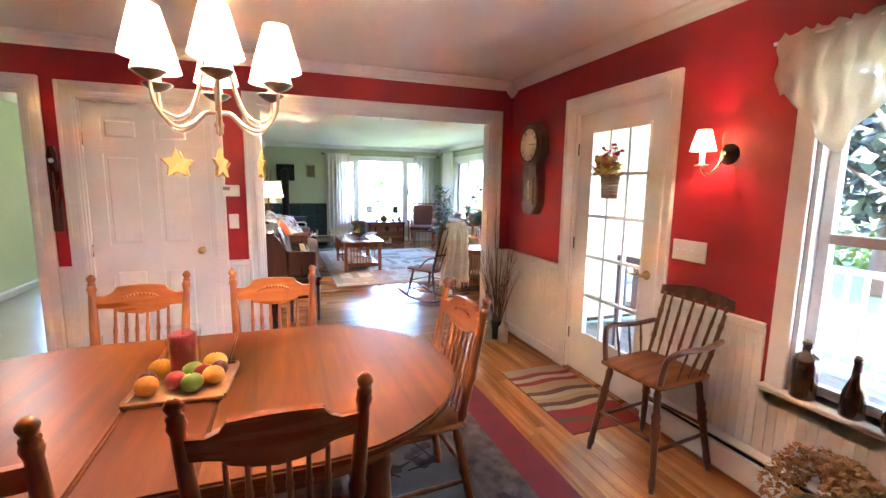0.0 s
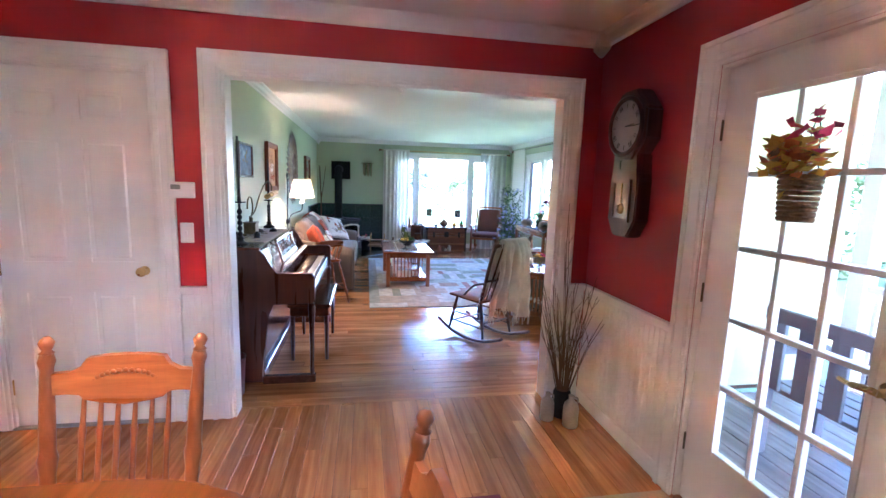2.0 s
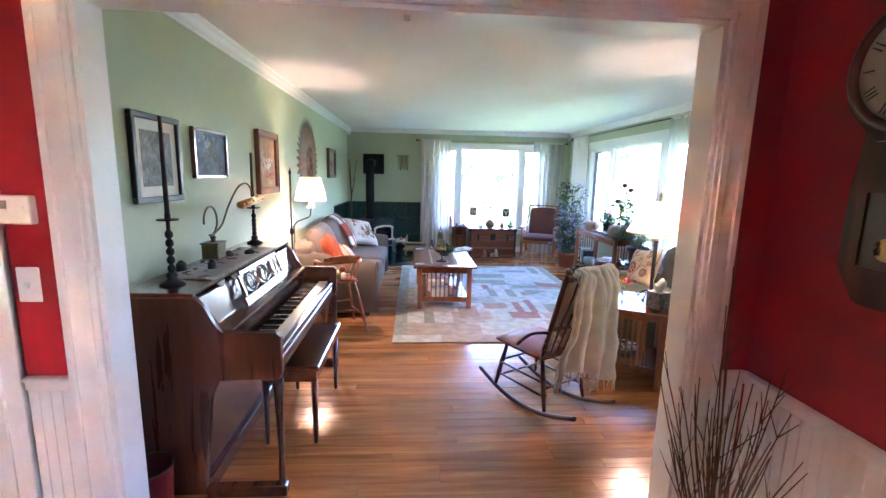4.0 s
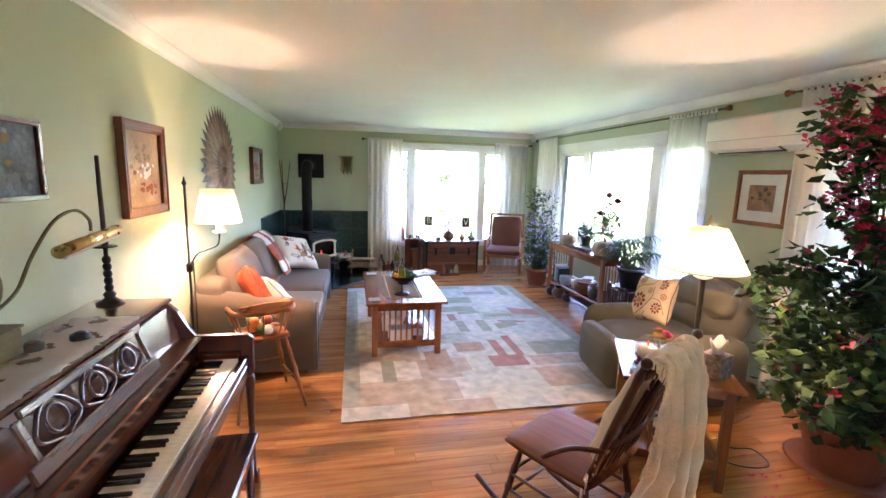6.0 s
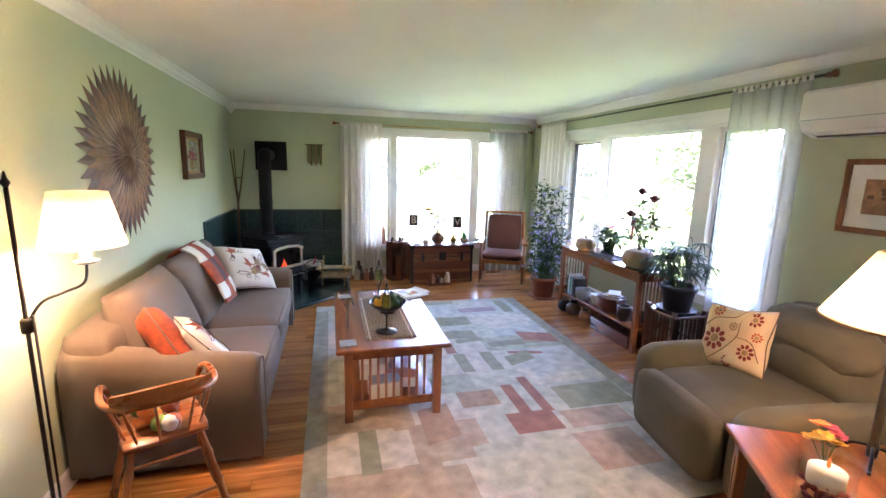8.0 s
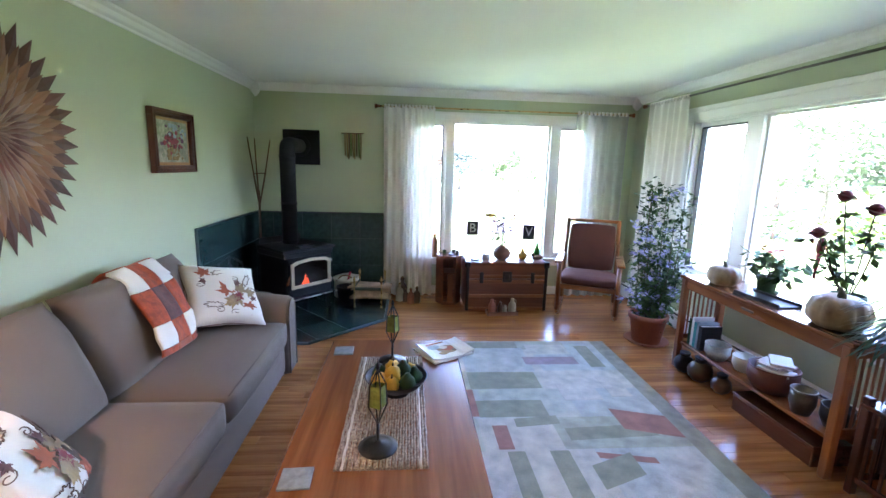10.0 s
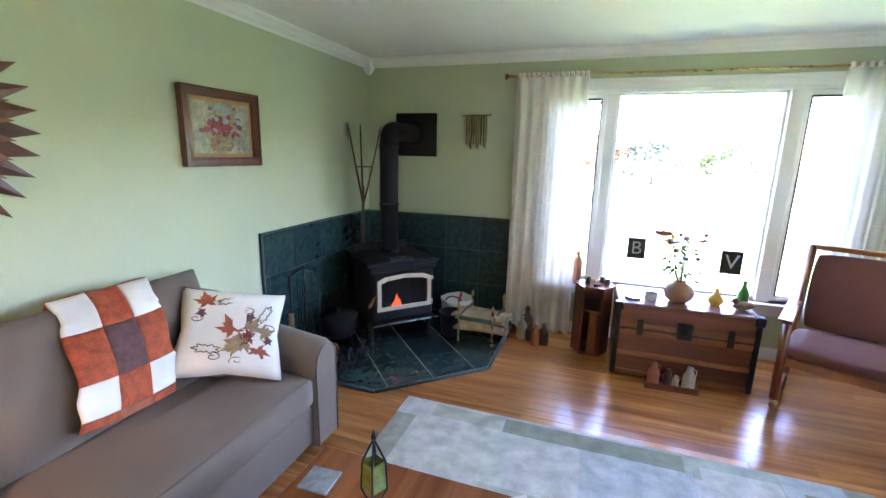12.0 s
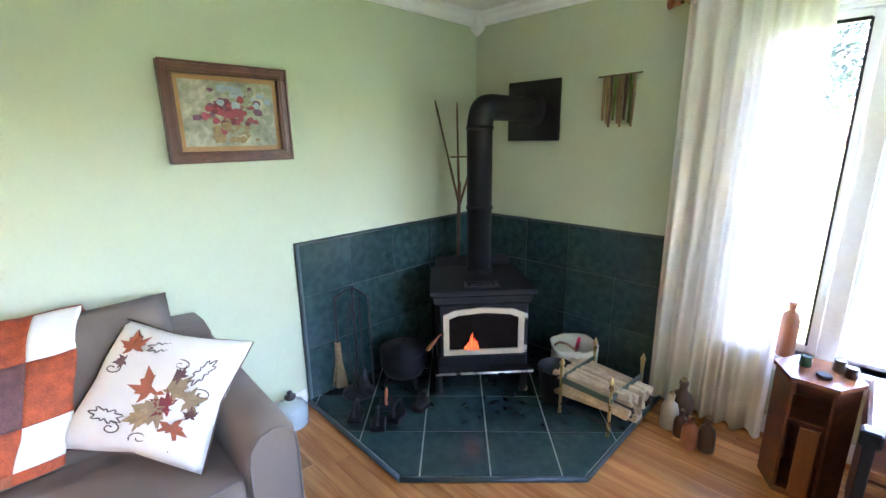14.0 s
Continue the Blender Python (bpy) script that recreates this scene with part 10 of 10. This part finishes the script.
def tree(name, x, y, h, spread, leafm, seed, label, n_=3600, leaf=0.27):
    t_ = thing(name, x, y, -0.55, 0, label, "tree", "trees outside")
    rg = random.Random(seed)
    part("trunk", tube(B(), bend([(0, 0, 0), (0.05 * h * 0.1, 0, h * 0.3), (0, 0.03 * h * 0.2, h * 0.8)], 5), [h * 0.03 * (1 - 0.075 * i) for i in range(11)], 8), BARK, t_)
    spots = []
    for k in range(16):
        a, z0 = rg.uniform(0, 6.28), h * rg.uniform(0.2, 0.75)
        L = spread * rg.uniform(0.5, 1.0) * (1.1 - 0.6 * z0 / h)
        e = Vector((L * math.cos(a), L * math.sin(a), z0 + h * rg.uniform(0.05, 0.28)))
        part("limb", tube(B(), bend([(0, 0, z0), e * 0.5 + Vector((0, 0, z0 * 0.45)), e], 4), [h * 0.011 * (1 - 0.1 * i) for i in range(9)], 5), BARK, t_)
        for _ in range(n_ // 16):
            q = e + Vector((rg.gauss(0, spread * 0.22), rg.gauss(0, spread * 0.22), rg.gauss(0, h * 0.07)))
            spots.append(q)
    foliage("crown", spots, leaf, leafm, t_, rg, 0.1, 0.7)
    return t_


TG = [mat("tree_leaf_green", (0.12, 0.19, 0.09), 0.6, var=0.4, scale=1), mat("tree_leaf_blue", (0.08, 0.13, 0.12), 0.6, var=0.4, scale=1), mat("tree_leaf_autumn", (0.34, 0.10, 0.04), 0.6, var=0.4, scale=1)]
for k, (x, y, h, s, m_) in enumerate(((-3.0, 26, 7.5, 2.6, 1), (-0.8, 29, 8, 2.8, 1), (1.6, 44, 4.4, 2.2, 2), (6.0, 46, 3.8, 2.8, 1), (11, 44, 3.6, 2.6, 0), (22, 26, 5.4, 3.2, 0), (26, 18, 5.2, 3.4, 0), (24, 11, 4.8, 3.2, 0), (28, 32, 6.0, 3.4, 0), (19, 36, 5.0, 3.0, 1), (20, 20, 4.2, 2.8, 0), (30, 25, 6.0, 3.4, 0), (21, 15, 4.0, 2.6, 0), (23, 30, 5.2, 3.0, 0), (13, 1.5, 6.0, 2.2, 1), (15, -2.5, 6.5, 2.4, 1), (27, 5, 3.5, 2.8, 0))):
    tree("garden_tree", x, y, h, s, TG[m_], 200 + k, "garden tree with " + ("green", "blue-green", "reddish autumn")[m_] + " leaves on the lawn")
CONIF = mat("conifer_needles", (0.035, 0.06, 0.05), 0.7, var=0.4, scale=1)
for k, (x, y, h, s) in enumerate(((9.0, -4.2, 8.5, 2.0), (8.6, -1.6, 8.0, 1.9), (9.6, 0.6, 8.5, 2.0), (8.8, 2.9, 7.5, 1.9), (11.5, -0.6, 9.0, 2.2), (11.0, 4.6, 7.0, 1.8))):
    tree("evergreen_tree", x, y, h, s, CONIF, 400 + k, "dark blue-green evergreen close beyond the porch", 2600, 0.34)
rg = random.Random(300)
for k in range(9):
    b_ = thing("garden_shrub", 9.5 + rg.uniform(2.0, 6.0), 6.0 + k * 1.9, -0.55, 0, "leafy light green garden shrub", "shrub", "shrubs outside")
    part("woody_stem", tube(B(), [(0, 0, 0), (0.05, 0, 0.8)], 0.04, 6), BARK, b_)
    foliage("crown", [(rg.gauss(0, 0.5), rg.gauss(0, 0.6), abs(rg.gauss(0.6, 0.35))) for _ in range(500)], 0.24, TG[0] if k % 3 else LEAFL, b_, rg, 0.1, 0.6)
solid("road", box(-60, 19.5, -0.545, 60, 22.5, -0.53), ROADM, "grey asphalt road beyond the lawn", "road", kind="structure")

# ---- floors ----
def floor_boards(name, x0, y0, x1, y1, width, axis, near, label):
    """Boards with dark gaps; those inside near (a stretch of the plan) are pieces, the rest is joined."""
    root = solid(name, box(x0, y0, -0.05, x1, y1, -0.009), GAP, label, "floor", kind="structure")
    rng = random.Random(5)
    far, made, meshes = B(), 0, {}
    long0, long1, w0, w1 = (x0, x1, y0, y1) if axis == "x" else (y0, y1, x0, x1)
    rows = round((w1 - w0) / width)
    w = (w1 - w0) / rows
    for i in range(rows):
        s = long0 - rng.uniform(0, 1.2)
        while s < long1:
            L = rng.choice((0.9, 1.2, 1.5, 1.8))
            a, b = max(s, long0), min(s + L, long1)
            s += L
            if b - a < 0.03:
                continue
            c = w0 + (i + 0.5) * w
            px, py = ((a + b) / 2, c) if axis == "x" else (c, (a + b) / 2)
            if near[0] < px < near[2] and near[1] < py < near[3] and made < 300:
                key = round(b - a, 2)
                if key not in meshes:
                    me = bpy.data.meshes.new("board")
                    t = box(-(b - a) / 2 + 0.0006, -w / 2 + 0.0007, -0.011, (b - a) / 2 - 0.0006, w / 2 - 0.0007, 0.0, 0.0006)
                    t.to_mesh(me)
                    t.free()
                    me.materials.append(PLANK)
                    meshes[key] = me
                ob = new("board", meshes[key])
                ob.parent = root
                ob.matrix_basis = pose(px, py, rng.uniform(-0.0004, 0.0), 0, 0, 0 if axis == "x" else 90)
                made += 1
            else:
                if axis == "x":
                    bx(far, a + 0.0006, c - w / 2 + 0.0007, -0.011, b - 0.0006, c + w / 2 - 0.0007, 0.0)
                else:
                    bx(far, c - w / 2 + 0.0007, a + 0.0006, -0.011, c + w / 2 - 0.0007, b - 0.0006, 0.0)
    tagged(part("far_boards", far, PLANK_J if axis == "x" else PLANK_JY, root), kind="stuff")


PLANK_JY = wood("oak_boards_far_y", (0.28, 0.08, 0.019), (0.52, 0.19, 0.052), "y", 0.20, 22, 0.35, tint=0.22, islands=True)
floor_boards("floor_living", WX - 0.1, 3.64, EX + 0.1, NY + 0.1, 0.083, "x", (-0.3, 3.6, 4.2, 9.5), "polished honey oak board floor")
floor_boards("floor_dining", -2.6, DS, DE + 0.1, 3.64, 0.083, "y", (-1.2, 0.6, 2.4, 3.7), "polished honey oak board floor")
solid("floor_hall", box(-5.0, 3.641, -0.05, -1.34, 9.5, 0.0), HALLFLOOR, "pale greenish hall floor", "floor", kind="structure")
solid("floor_dining_west", box(DW, DS, -0.05, -2.6, 3.64, 0.0), PLANK_J, "oak floor beyond the table", "floor", kind="structure")

# hearth pad of slate tiles laid cornerwise, and tiled wall faces
PAD = [(WX, 9.37), (0.612, 9.345), (1.24, 9.945), (1.24, NY), (WX, NY)]
hearth = solid("hearth_pad", slab(B(), PAD, 0.022), GROUT, "dark green slate hearth under a stove", "hearth", kind="structure")


def clip_poly(poly, inside):
    out = poly
    for i in range(len(inside)):
        a, b = inside[i], inside[(i + 1) % len(inside)]
        nxt = []
        side = lambda p: (b[0] - a[0]) * (p[1] - a[1]) - (b[1] - a[1]) * (p[0] - a[0])
        for k in range(len(out)):
            p, q = out[k], out[(k + 1) % len(out)]
            sp, sq = side(p), side(q)
            if sp >= 0:
                nxt.append(p)
            if sp * sq < 0:
                f = sp / (sp - sq)
                nxt.append((p[0] + (q[0] - p[0]) * f, p[1] + (q[1] - p[1]) * f))
        out = nxt
        if not out:
            break
    return out


inner = [(WX + 0.003, 9.382), (0.607, 9.357), (1.228, 9.95), (1.228, NY - 0.02), (WX + 0.003, NY - 0.02)]
ux, uy = math.cos(radians(43)), math.sin(radians(43))
for i in range(-7, 8):
    for j in range(-7, 8):
        q = []
        for du, dv in ((0.004, 0.004), (0.329, 0.004), (0.329, 0.329), (0.004, 0.329)):
            u, v = i * 0.333 + du, j * 0.333 + dv
            q.append((0.696 + u * ux - v * uy, 9.879 + u * uy + v * ux))
        q = clip_poly(q, inner)
        if len(q) > 2:
            part("tile", slab(B(), q, 0.004, Matrix.Translation((0, 0, 0.0225))), TILE, hearth)
bm = B()
for p, q in zip(PAD[:3], PAD[1:4]):
    tube(bm, [(*p, 0.014), (*q, 0.014)], 0.013, 6)
part("edge_strip", bm, TILEEDGE, hearth)
hw = solid("hearth_wall_west", box(WX, 9.385, 0.022, WX + 0.014, NY - 0.014, 0.995), WALLGROUT, "dark green tiled wall behind the stove", "tile wall", kind="structure")
hn = solid("hearth_wall_north", box(WX, NY - 0.014, 0.022, 1.235, NY, 0.985), WALLGROUT, "dark green tiled wall behind the stove", "tile wall", kind="structure")
for k in range(5):
    for j in range(3):
        ya, yb, za, zb = 9.40 + k * 0.333, min(9.40 + k * 0.333 + 0.329, NY - 0.02), 0.03 + j * 0.325, 0.03 + j * 0.325 + 0.321
        if yb - ya > 0.02:
            part("tile", box(WX + 0.013, ya, za, WX + 0.018, yb, min(zb, 0.985), 0.001), TILE, hw)
        xa, xb = 0.555 - 0.333 * 3 + k * 0.333, 0.555 - 0.333 * 3 + k * 0.333 + 0.329
        xa, xb = max(xa, WX + 0.02), min(xb, 1.232)
        if xb - xa > 0.02:
            part("tile", box(xa, NY - 0.018, za, xb, NY - 0.013, min(zb, 0.975), 0.001), TILE, hn)
part("edge_strip", bx(bx(B(), WX, 9.372, 0.022, WX + 0.022, 9.388, 1.0, 0.003), WX, 9.388, 0.985, WX + 0.022, NY - 0.02, 1.0, 0.003), TILEEDGE, hw)
part("edge_strip", bx(B(), WX + 0.022, NY - 0.022, 0.976, 1.235, NY, 0.99, 0.003), TILEEDGE, hn)
